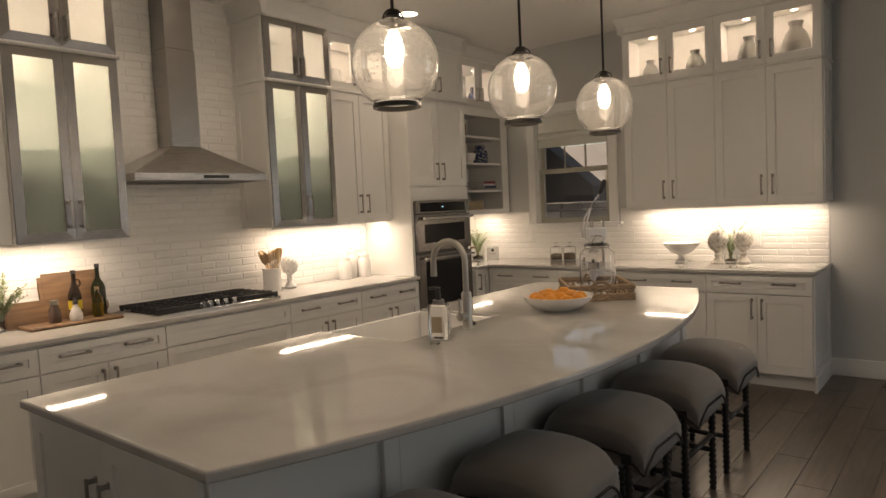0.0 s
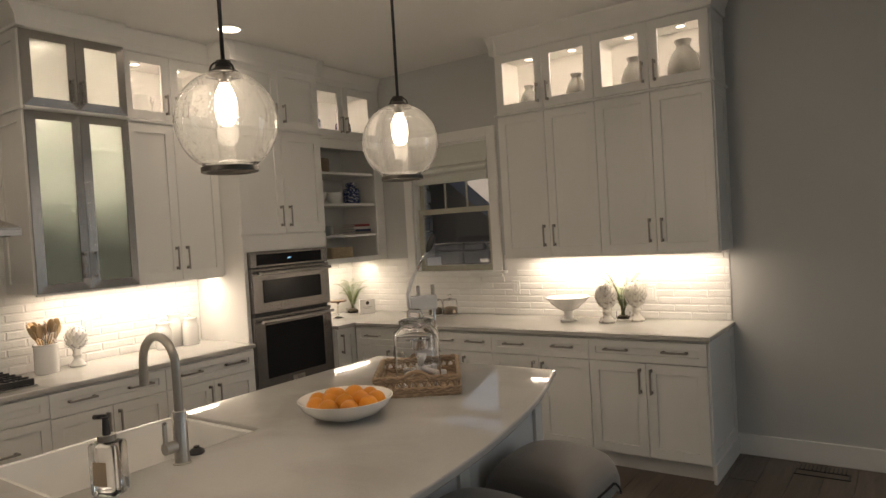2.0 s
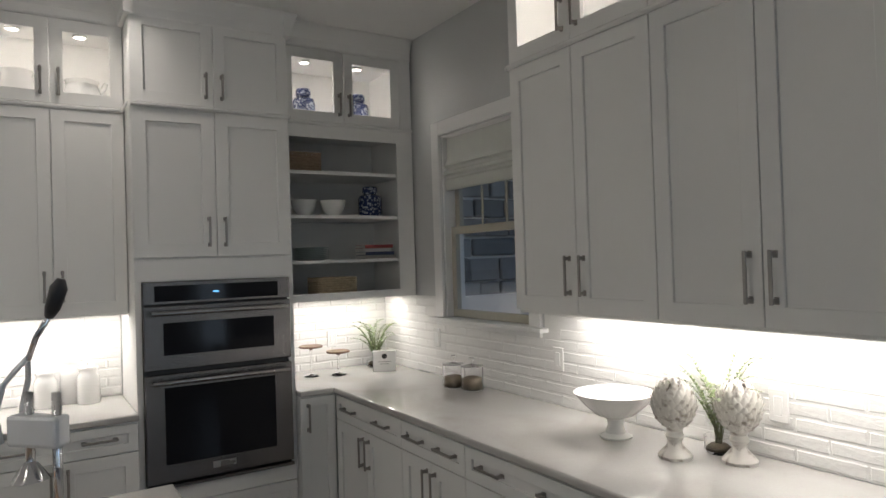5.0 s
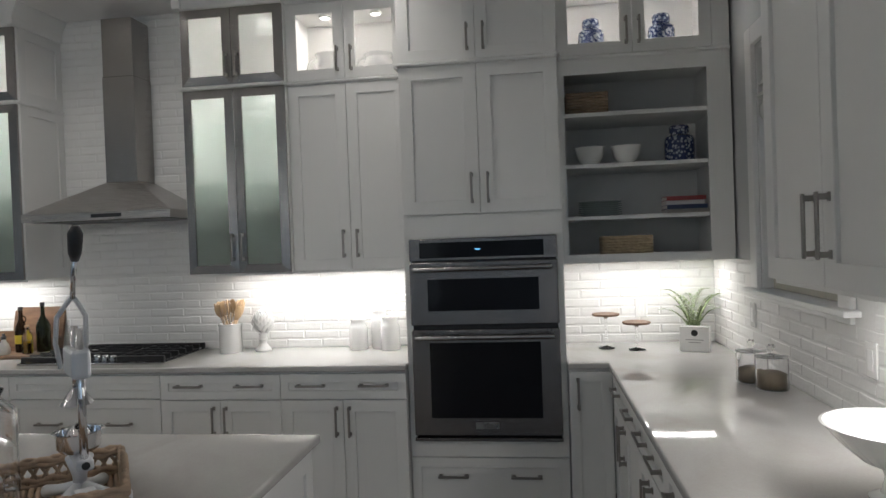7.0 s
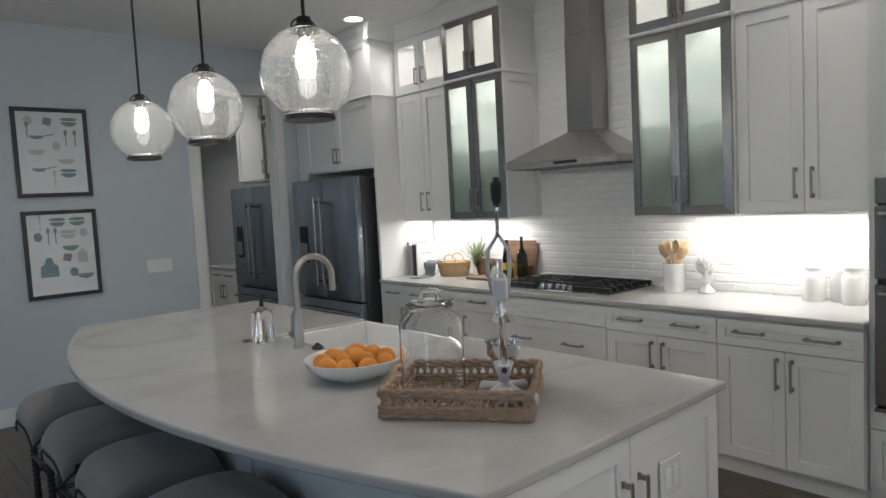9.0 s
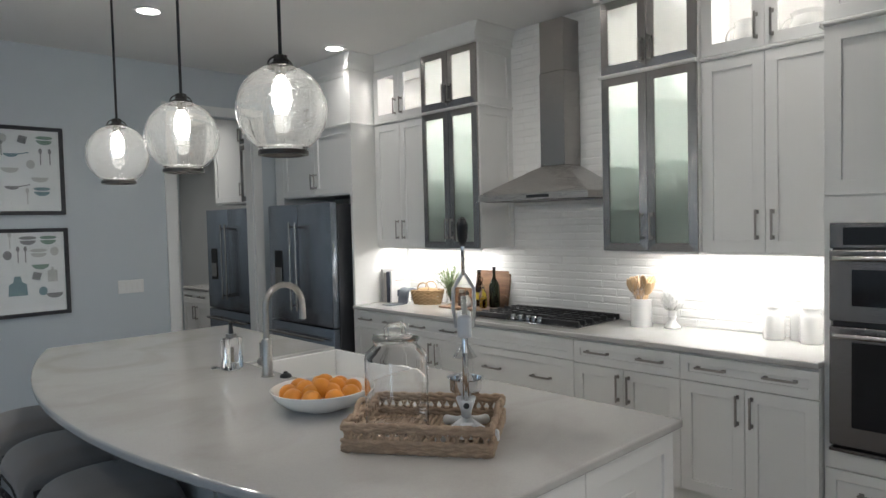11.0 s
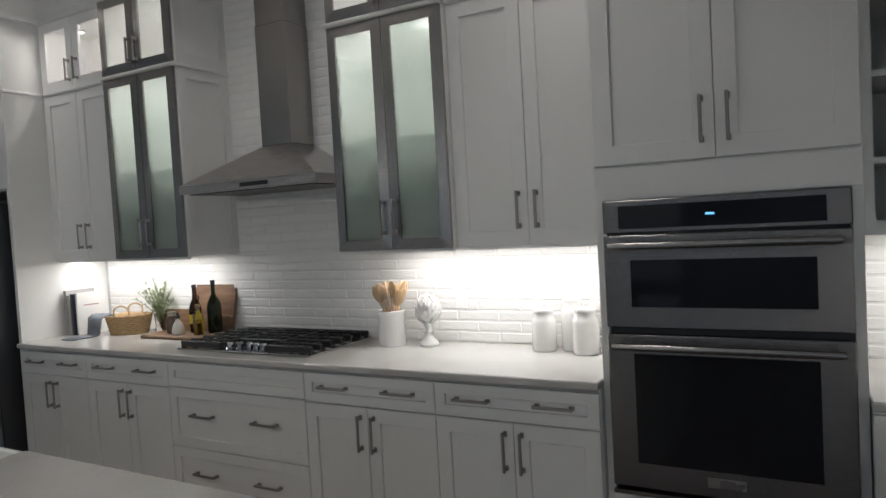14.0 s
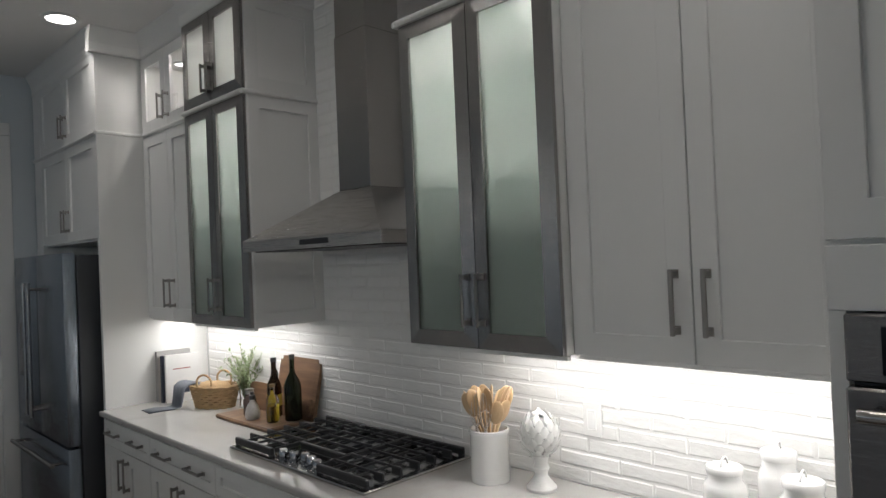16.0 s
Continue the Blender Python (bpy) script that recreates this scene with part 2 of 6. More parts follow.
def thing(name, m, label, category, group=""):
    ob = new(name)
    ob.empty_display_size = 0.1
    ob.matrix_basis = m
    return tagged(ob, label, category, group)


def box(bm, x0, x1, y0, y1, z0, z1, bevel=0.0, seg=1):
    r = bmesh.ops.create_cube(bm, size=1, matrix=Matrix.Translation(((x0 + x1) / 2, (y0 + y1) / 2, (z0 + z1) / 2)) @ Matrix.Diagonal((x1 - x0, y1 - y0, z1 - z0, 1)))
    if bevel:
        edges = list({e for v in r["verts"] for e in v.link_edges})
        bmesh.ops.bevel(bm, geom=edges, offset=bevel, segments=seg, affect="EDGES", profile=0.5)
    return bm


def B(*a, **k):
    return box(bmesh.new(), *a, **k)


def lathe(profile, seg=32, bm=None, cx=0.0, cy=0.0, wobble=None):
    """Turns (r, z) points round the upright axis."""
    bm = bm or bmesh.new()
    rings = []
    for r, z in profile:
        if r < 1e-5:
            rings.append([bm.verts.new((cx, cy, z))])
            continue
        ring = []
        for i in range(seg):
            a = 2 * math.pi * i / seg
            k = wobble(a, z) if wobble else 1
            ring.append(bm.verts.new((cx + r * k * math.cos(a), cy + r * k * math.sin(a), z)))
        rings.append(ring)
    for p, q in zip(rings, rings[1:]):
        for i in range(seg):
            j = (i + 1) % seg
            if len(p) == 1 and len(q) > 1:
                bm.faces.new((p[0], q[i], q[j]))
            elif len(q) == 1 and len(p) > 1:
                bm.faces.new((p[i], p[j], q[0]))
            elif len(p) > 1:
                bm.faces.new((p[i], p[j], q[j], q[i]))
    return bm


def tube(points, r, seg=10, bm=None, closed=False):
    """A round bar along points; r a number or one per point."""
    bm = bm or bmesh.new()
    pts = [Vector(p) for p in points]
    rs = r if isinstance(r, (list, tuple)) else [r] * len(pts)
    rings, up = [], None
    n = len(pts)
    for i, p in enumerate(pts):
        d = (pts[(i + 1) % n] - pts[i - 1]) if closed else (pts[min(i + 1, n - 1)] - pts[max(i - 1, 0)])
        d.normalize()
        if up is None:
            up = d.orthogonal().normalized()
        up = (up - d * up.dot(d)).normalized()
        side = d.cross(up)
        rings.append([bm.verts.new(p + (up * math.cos(a) + side * math.sin(a)) * rs[i]) for a in [2 * math.pi * k / seg for k in range(seg)]])
    for p, q in list(zip(rings, rings[1:])) + ([(rings[-1], rings[0])] if closed else []):
        for i in range(seg):
            j = (i + 1) % seg
            bm.faces.new((p[i], p[j], q[j], q[i]))
    if not closed:
        bm.faces.new(rings[0][::-1])
        bm.faces.new(rings[-1])
    return bm


def prism(poly, z0, z1, bm=None):
    """An upright prism over a plan polygon."""
    bm = bm or bmesh.new()
    lo = [bm.verts.new((x, y, z0)) for x, y in poly]
    hi = [bm.verts.new((x, y, z1)) for x, y in poly]
    n = len(poly)
    bm.faces.new(lo[::-1])
    bm.faces.new(hi)
    for i in range(n):
        bm.faces.new((lo[i], lo[(i + 1) % n], hi[(i + 1) % n], hi[i]))
    return bm


def sweep_x(profile, x0, x1, bm=None):
    """A bar from x0 to x1 with the section (y, z)."""
    bm = bm or bmesh.new()
    a = [bm.verts.new((x0, y, z)) for y, z in profile]
    b = [bm.verts.new((x1, y, z)) for y, z in profile]
    n = len(profile)
    bm.faces.new(a)
    bm.faces.new(b[::-1])
    for i in range(n):
        bm.faces.new((a[i], a[(i + 1) % n], b[(i + 1) % n], b[i]))
    return bm


def wall_frame(v0, v1, holes, flat0, flat1, axis, lo=0.0, hi=CEIL):
    """A wall from v0 to v1 with openings (a, b, bottom, top)."""
    bm = bmesh.new()

    def put(a, b, z0, z1):
        if b - a > 1e-4 and z1 - z0 > 1e-4:
            box(bm, *((a, b, flat0, flat1) if axis == "x" else (flat0, flat1, a, b)), z0, z1)
    at = v0
    for a, b, z0, z1 in sorted(holes):
        put(at, a, lo, hi)
        put(a, b, lo, z0)
        put(a, b, z1, hi)
        at = b
    put(at, v1, lo, hi)
    return bm


# ---- the room ----
WIN = (-2.715, -1.905, 1.262, 2.37)
OPEN = (-2.685, -1.925, 0.0, 2.625)
wall_north = part("wall_north", wall_frame(XW - 0.12, XE + 0.12, [WIN, (2.2, 4.4, 0.4, 2.6)], YB, YB + 0.14, "x"), M_WALLB, kind="structure")
wall_west = part("wall_west", wall_frame(-3.2, YB, [], XW - 0.12, XW, "y"), M_WALLB, kind="structure")
wall_south = part("wall_south", wall_frame(XW, XE + 0.12, [OPEN], YS - 0.12, YS, "x"), M_WALL, kind="structure")
wall_east = part("wall_east", wall_frame(YS, YB, [(2.2, 4.6, 0.4, 2.6)], XE, XE + 0.12, "y"), M_WALL, kind="structure")
part("wall_pantry", B(-1.50, -1.40, -3.2, YS - 0.12, 0, CEIL), M_WALL, kind="structure")
part("wall_pantry_end", B(XW, -1.40, -3.32, -3.2, 0, CEIL), M_WALL, kind="structure")
ceiling = part("ceiling", B(XW - 0.12, XE + 0.12, -3.32, YB + 0.14, CEIL, CEIL + 0.1), M_CEIL, kind="structure")
M_SUB = simple("floor_gap", (0.055, 0.042, 0.034), 0.7)
floor = part("floor", B(XW - 0.12, XE + 0.12, -3.32, YB + 0.14, -0.1, -0.006), M_SUB, kind="structure")


# ---- cabinets: u runs along the front, the front faces -y, depth runs to +y ----
def pull(parent, u, z, length=0.16, upright=True, y=-0.022):
    bm = bmesh.new()
    h = length / 2
    if upright:
        box(bm, u - 0.006, u + 0.006, y - 0.034, y - 0.026, z - h, z + h, 0.002)
        for s in (-1, 1):
            box(bm, u - 0.006, u + 0.006, y - 0.027, y, z + s * (h - 0.012) - 0.007, z + s * (h - 0.012) + 0.007, 0.0015)
            box(bm, u - 0.008, u + 0.008, y - 0.004, y, z + s * (h - 0.012) - 0.011, z + s * (h - 0.012) + 0.011, 0.0015)
    else:
        box(bm, u - h, u + h, y - 0.034, y - 0.026, z - 0.006, z + 0.006, 0.002)
        for s in (-1, 1):
            box(bm, u + s * (h - 0.012) - 0.007, u + s * (h - 0.012) + 0.007, y - 0.027, y, z - 0.006, z + 0.006, 0.0015)
            box(bm, u + s * (h - 0.012) - 0.011, u + s * (h - 0.012) + 0.011, y - 0.004, y, z - 0.008, z + 0.008, 0.0015)
    return part("handle", bm, M_NICKEL, parent, "satin nickel bar handle")


def rail_frame(u0, u1, z0, z1, rail, y0, y1, bevel=0.0015):
    """A flat frame round an opening, in one piece."""
    bm = bmesh.new()
    out = [(u0, z0), (u1, z0), (u1, z1), (u0, z1)]
    inn = [(u0 + rail, z0 + rail), (u1 - rail, z0 + rail), (u1 - rail, z1 - rail), (u0 + rail, z1 - rail)]
    v = [[bm.verts.new((a, y, c)) for a, c in ring] for y in (y0, y1) for ring in (out, inn)]
    for i in range(4):
        j = (i + 1) % 4
        bm.faces.new((v[0][i], v[0][j], v[1][j], v[1][i]))
        bm.faces.new((v[2][j], v[2][i], v[3][i], v[3][j]))
        bm.faces.new((v[0][j], v[0][i], v[2][i], v[2][j]))
        bm.faces.new((v[1][i], v[1][j], v[3][j], v[3][i]))
    if bevel:
        rim = [e for e in bm.edges if all(abs(q.co.y - y0) < 1e-6 for q in e.verts) and not ({q for q in e.verts} & set(v[0]) and {q for q in e.verts} & set(v[1]))]
        bmesh.ops.bevel(bm, geom=rim, offset=bevel, segments=1, affect="EDGES")
    return bm


def boxes(parent, items, material, label=""):
    """Plain boards, each a part of its own."""
    for name, *v in items:
        part(name, B(*v), material, parent, label)


def mitred_frame(u0, u1, z0, z1, r, y0, y1):
    """A metal frame whose bars meet at 45 degrees, with a hollow face."""
    bm = rail_frame(u0, u1, z0, z1, r, y0, y1, 0.0)
    # the face hollows towards the opening
    for q in bm.verts:
        if abs(q.co.y - y0) < 1e-6 and (abs(q.co.x - u0) < 1e-6 or abs(q.co.x - u1) < 1e-6):
            q.co.y += 0.006
    return bm


def front(parent, kind, u0, u1, z0, z1, pulls=(), name="door", rail=0.062, m=None):
    """A door or drawer front, 20 mm thick, before the body's face."""
    g = 0.0016
    u0, u1, z0, z1 = u0 + g, u1 - g, z0 + g, z1 - g
    if kind == "steel":
        d = part(name, mitred_frame(u0, u1, z0, z1, 0.05, -0.024, -0.002), M_FRAME, parent, "brushed steel door frame with frosted glass", m=m)
        part("pane", B(u0 + 0.048, u1 - 0.048, -0.014, -0.010, z0 + 0.048, z1 - 0.048), M_FROST, d, "frosted glass pane")
    else:
        bm = rail_frame(u0, u1, z0, z1, rail, -0.021, -0.002)
        lab = {"drawer": "white shaker drawer front", "door": "white shaker door"}.get(name, "white panel")
        d = part(name, bm, M_CAB, parent, lab if kind == "shaker" else "white framed glass door", m=m)
        if kind == "shaker":
            part("panel", B(u0 + rail - 0.002, u1 - rail + 0.002, -0.010, -0.003, z0 + rail - 0.002, z1 - rail + 0.002), M_CAB, d)
        if kind == "glass":
            p = part("pane", B(u0 + rail - 0.004, u1 - rail + 0.004, -0.012, -0.009, z0 + rail - 0.004, z1 - rail + 0.004), M_GLASS, d, "clear glass pane")
            p.visible_shadow = False
    for u, z, length, upright in pulls:
        pull(d, u, z, length, upright, -0.024 if kind == "steel" else -0.021)
    return d


def solid(parent, w, d, z0, z1, label="white painted carcass"):
    return part("body", B(0, w, 0, d, z0, z1, 0.001), M_CAB, parent, label)


def hollow(parent, w, d, z0, z1, t=0.018, face=0.0, shelves=(), glass_shelves=(), mids=()):
    """An open carcass: sides, floor, top and back."""
    boxes(parent, [("side", 0, t, 0, d, z0, z1), ("side", w - t, w, 0, d, z0, z1), ("bottom", t, w - t, 0, d, z0, z0 + t), ("top", t, w - t, 0, d, z1 - t, z1), ("back", t, w - t, d - 0.012, d, z0 + t, z1 - t)], M_CAB, "white carcass board")
    for z in shelves:
        part("shelf", B(t, w - t, 0.022, d - 0.014, z - 0.009, z + 0.009, 0.001), M_CAB, parent, "white shelf")
    for z in glass_shelves:
        part("shelf", B(t, w - t, 0.03, d - 0.014, z - 0.004, z + 0.004), M_SHELFGLASS, parent, "green-edged glass shelf")
    for z in mids:
        part("shelf", B(t, w - t, 0.004, d - 0.014, z - 0.012, z + 0.012, 0.001), M_CAB, parent, "white divider")


def puck(u, y, z, m, glow=None):
    t = thing("cabinet_puck_light", m @ pose(u, y, z), "small round white puck light lit inside the glass cabinet", "light", "cabinet puck lights")
    part("rim", lathe([(0.0, 0.0), (0.034, 0.0), (0.036, -0.004), (0.034, -0.012), (0.028, -0.012), (0.026, -0.009), (0.0, -0.009)], 20), M_TRIM, t)
    part("lens", lathe([(0.0, -0.0095), (0.026, -0.0095), (0.026, -0.0115), (0.0, -0.0115)], 20), glow or M_PUCK, t, "glowing lens")


def trim_run(name, m, w, z, d=0.012, h=0.02):
    part(name, sweep_x([(0.02, z - h / 2), (-0.024 - d * 0.4, z - h / 2), (-0.024 - d, z - h * 0.1), (-0.024 - d, z + h * 0.25), (-0.024 - d * 0.5, z + h / 2), (0.02, z + h / 2)], -0.0, w), M_CAB, None, m=m, kind="structure")


def crown(m, w, left=False, right=False, d=0.33):
    """The sloped crown that closes the gap to the ceiling, with returns."""
    prof = [(0.02, UT), (-0.022, UT), (-0.027, UT + 0.01), (-0.027, UT + 0.05), (-0.034, UT + 0.07), (-0.055, CEIL - 0.022), (-0.06, CEIL - 0.014), (-0.06, CEIL - 0.001), (0.02, CEIL - 0.001)]
    part("crown_moulding", sweep_x(prof, 0.0, w), M_CAB, None, m=m, kind="structure")
    for on, u, sgn in ((left, 0.0, -1), (right, w, 1)):
        if on:
            # the section again, turned to the side, from the front edge back to the wall
            bm = bmesh.new()
            rows = [[bm.verts.new((u + sgn * -(y if y < 0 else -y) * 1.0 if y < 0 else u - sgn * 0.02, v, z)) for y, z in prof] for v in (-0.055, d - 0.001)]
            n = len(prof)
            bm.faces.new(rows[0]), bm.faces.new(rows[1][::-1])
            for i in range(n):
                bm.faces.new((rows[0][i], rows[0][(i + 1) % n], rows[1][(i + 1) % n], rows[1][i]))
            part("crown_moulding", bm, M_CAB, None, m=m, kind="structure")


RW = lambda y, x=XU: pose(x - 0.022, y, 0, 0, 0, 90)
NW = lambda x, y: pose(x, y + 0.022, 0)
DU = 0.33


def upper_cabinet(m, w, low, high, d, label, group, side_l=False, side_r=False, bottom=UB):
    t = thing("upper_cabinet", m, label, "cabinet", group)
    h = w / 2
    if low == "steel":
        hollow(t, w, d, bottom, UM, glass_shelves=(1.645, 1.90, 2.25))
    else:
        solid(t, w, d, bottom, UM)
    if high == "shaker":
        part("top_box", B(0, w, 0, d, UM + 0.0, UT), M_CAB, t)
    else:
        tt = 0.018
        boxes(t, [("side", 0, tt, 0, d, UM, UT), ("side", w - tt, w, 0, d, UM, UT), ("bottom", tt, w - tt, 0, d, UM, UM + 0.035), ("top", tt, w - tt, 0, d, UT - 0.03, UT), ("back", tt, w - tt, d - 0.012, d, UM + 0.035, UT - 0.03)], M_IN, "white lit top compartment board")
    part("light_rail", B(0, w, 0.0, 0.018, bottom - 0.014, bottom, 0.002), M_CAB, t, "white light rail")
    zl = bottom + 0.16
    for k in (0, 1):
        s = -1 if k == 0 else 1
        front(t, low, k * h, k * h + h, bottom, UM - 0.004, [(h + s * (0.030 if low == "steel" else 0.04), zl - 0.01, 0.16, True)])
        front(t, high, k * h, k * h + h, UM + 0.018, UT - 0.002, [(h + s * (0.030 if high == "steel" else 0.04), UM + 0.13, 0.14, True)])
        if high != "shaker":
            puck(k * h + h * (0.55 if k == 0 else 0.45), 0.14, UT - 0.03, m, M_PUCKTOP if high == "steel" else None)
        if low == "steel":
            puck(k * h + h * 0.5, 0.13, UM - 0.018, m, M_PUCKLOW)
    for on, u in ((side_l, 0), (side_r, w)):
        if on:
            s = -1 if u == 0 else 1
            for a, b in ((bottom, UM - 0.004), (UM + 0.018, UT - 0.002)):
                x0, x1 = sorted((u, u + s * 0.010))
                bm = rail_frame(0.0, d, a, b, 0.06, x0, x1, 0.0)
                for q in bm.verts:
                    q.co.x, q.co.y = q.co.y, q.co.x
                part("side_panel", bm, M_CAB, t, "white shaker side panel")
    return t


upper_cabinet(RW(1.93), 0.675, "shaker", "glass", DU, "white shaker upper cabinet, lit glass top, beside the fridge panel", "range wall upper cabinets")
upper_cabinet(RW(2.607, XG), 0.606, "steel", "steel", DU + 0.05, "steel framed frosted cabinet, lit inside, on hood's fridge side", "steel framed cabinets", side_r=True)
upper_cabinet(RW(4.275, XG), 0.612, "steel", "steel", DU + 0.05, "steel framed frosted cabinet, lit inside, on hood's oven side", "steel framed cabinets", side_l=True)
upper_cabinet(RW(4.889), 0.683, "shaker", "glass", DU, "white shaker upper cabinet, lit glass top, beside the ovens", "range wall upper cabinets")
upper_cabinet(NW(-1.597, 6.938), 0.775, "shaker", "glass", 0.318, "white shaker upper cabinet, lit glass top, beside the window", "window wall upper cabinets")
upper_cabinet(NW(-0.822, 6.938), 0.775, "shaker", "glass", 0.318, "white shaker upper cabinet, lit glass top, at the open end", "window wall upper cabinets", side_r=True)


def base_cabinet(m, w, fronts, label, group, d=0.60, right_panel=False):
    t = thing("base_cabinet", m, label, "cabinet", group)
    part("body", B(0, w, 0, d, 0.105, CTOP - CTH), M_CAB, t, "white carcass")
    part("toe_kick", B(0, w, 0.06, d, 0.0, 0.105), M_CAB, t, "recessed white plinth")
    h = w / 2
    top = CTOP - CTH - 0.012
    if fronts == "doors":
        q = w * 0.25
        front(t, "shaker", 0, w, 0.715, top, [(q, 0.79, 0.16, False), (w - q, 0.79, 0.16, False)], "drawer", 0.045)
        for k in (0, 1):
            front(t, "shaker", k * h, k * h + h, 0.115, 0.712, [(h + (-0.035 if k == 0 else 0.035), 0.60, 0.16, True)])
    elif fronts == "drawers":
        front(t, "shaker", 0, w, 0.722, top, [], "panel", 0.045)
        for a, b in ((0.408, 0.719), (0.115, 0.405)):
            front(t, "shaker", 0, w, a, b, [(w * 0.27, (a + b) / 2 + 0.02, 0.16, False), (w * 0.73, (a + b) / 2 + 0.02, 0.16, False)], "drawer", 0.05)
    elif fronts == "one":
        front(t, "shaker", 0, w, 0.115, top, [(0.045, 0.74, 0.16, True)], rail=0.05)
    if right_panel:
        bm = rail_frame(0.0, d, 0.12, CTOP - CTH, 0.06, w, w + 0.012, 0.0)
        for q in bm.verts:
            q.co.x, q.co.y = q.co.y, q.co.x
        part("end_skirting", B(w, w + 0.022, 0.0, d, 0.0, 0.12, 0.003), M_CAB, t)
        part("side_panel", bm, M_CAB, t, "white end panel")
    return t


BX = XB - 0.0
for y0, y1, kind, lab in ((1.935, 2.585, "doors", "beside the fridge panel"), (2.585, 3.275, "doors", "between fridge panel and cooktop"), (3.275, 4.195, "drawers", "under the cooktop"), (4.195, 4.885, "doors", "oven side"), (4.885, 5.57, "doors", "beside the oven tower")):
    base_cabinet(pose(BX - 0.022, y0, 0, 0, 0, 90), y1 - y0, kind, ("white drawer base cabinet, two wide shaker drawers, " if kind == "drawers" else "white shaker base cabinet, drawer over doors, ") + lab, "range wall base cabinets", d=0.598)
base_cabinet(pose(BX - 0.022, 6.405, 0, 0, 0, 90), 0.213, "one", "narrow white corner base cabinet with one shaker door beside the ovens", "corner base cabinet", d=0.598)
YF = 6.62
for x0, x1, rp in ((-2.898, -2.112, False), (-2.112, -1.568, False), (-1.568, -0.82, False), (-0.82, -0.072, True)):
    base_cabinet(pose(x0, YF + 0.022, 0), x1 - x0, "doors", "white shaker base cabinet, drawer over doors, " + ("open end" if rp else "along the window wall"), "window wall base cabinets", d=0.637, right_panel=rp)

# ---- oven tower ----
TW0, TW1 = 5.575, 6.400
tm = pose(XT - 0.022, TW0, 0, 0, 0, 90)
tw = TW1 - TW0
tower = thing("oven_tower_cabinet", tm, "tall white shaker cabinet tower that holds the two ovens", "cabinet")
dd = XT - 0.022 - XW
boxes(tower, [("upper_box", 0, tw, 0, dd, 1.56, UT), ("lower_box", 0, tw, 0, dd, 0.0, 0.46), ("side", 0, 0.03, 0, dd, 0.46, 1.56), ("side", tw - 0.03, tw, 0, dd, 0.46, 1.56), ("back", 0.03, tw - 0.03, dd - 0.02, dd, 0.46, 1.56)], M_CAB, "white tower carcass")
part("rail", B(0, tw, -0.02, 0.0, 1.546, 1.66, 0.001), M_CAB, tower, "plain white rail over the ovens")
part("rail", B(0, tw, -0.02, 0.0, 0.40, 0.489, 0.001), M_CAB, tower, "plain white rail under the ovens")
part("stile", B(0, 0.03, -0.02, 0.0, 0.4895, 1.5455, 0.001), M_CAB, tower)
part("stile", B(tw - 0.03, tw, -0.02, 0.0, 0.4895, 1.5455, 0.001), M_CAB, tower)
for k in (0, 1):
    s = -1 if k == 0 else 1
    front(tower, "shaker", k * tw / 2, (k + 1) * tw / 2, 1.668, UM - 0.004, [(tw / 2 + s * 0.042, 1.80, 0.16, True)], rail=0.07)
    front(tower, "shaker", k * tw / 2, (k + 1) * tw / 2, UM + 0.018, UT + 0.02, [(tw / 2 + s * 0.042, UM + 0.13, 0.14, True)])
front(tower, "shaker", 0, tw, 0.115, 0.395, [(tw * 0.27, 0.30, 0.16, False), (tw * 0.73, 0.30, 0.16, False)], "drawer", 0.05)

# ---- open shelves over the corner ----
sm = pose(-3.05 - 0.022, 6.402, 0, 0, 0, 90)
sw, sd = 0.865, 3.52 - 3.072
shelf = thing("open_shelf_cabinet", sm, "white open shelf cabinet, lit glass top, between ovens and window", "cabinet")
F, G = 0.035, 0.115
boxes(shelf, [("side", 0, 0.02, 0, sd, UB, UM), ("side", sw - 0.07, sw, 0, sd, UB, UM), ("bottom", 0.02, sw - 0.07, 0, sd, UB, UB + 0.02), ("top", 0.02, sw - 0.07, 0, sd, UM - 0.03, UM), ("back", 0.02, sw - 0.07, sd - 0.012, sd, UB + 0.02, UM - 0.03)], M_CAB, "white carcass board")
boxes(shelf, [("stile", 0, F, -0.02, -0.0005, UB, UM), ("stile", sw - G, sw, -0.02, -0.0005, UB, UM), ("rail", F, sw - G, -0.02, -0.0005, UM - 0.080, UM), ("rail", F, sw - G, -0.02, -0.0005, UB, UB + 0.045)], M_CAB, "white face frame")
SHZ = (1.622, 1.895, 2.163)
for z in SHZ:
    part("shelf", B(0.02, sw - 0.07, 0.0, sd - 0.014, z - 0.010, z + 0.010, 0.001), M_CAB, shelf, "white shelf")
boxes(shelf, [("side", 0, 0.02, 0, sd, UM, UT), ("side", sw - 0.07, sw, 0, sd, UM, UT), ("bottom", 0.02, sw - 0.07, 0, sd, UM, UM + 0.035), ("top", 0.02, sw - 0.07, 0, sd, UT - 0.03, UT), ("back", 0.02, sw - 0.07, sd - 0.012, sd, UM + 0.035, UT - 0.03)], M_IN, "white lit top compartment board")
gw = sw - 0.085
for k in (0, 1):
    s = -1 if k == 0 else 1
    front(shelf, "glass", k * gw / 2, (k + 1) * gw / 2, UM + 0.018, UT - 0.002, [(gw / 2 + s * 0.032, UM + 0.13, 0.14, True)])
    puck(gw * (0.27 if k == 0 else 0.73), 0.16, UT - 0.03, sm)
part("stile", B(gw, sw, -0.02, -0.0, UM, UT), M_CAB, shelf)

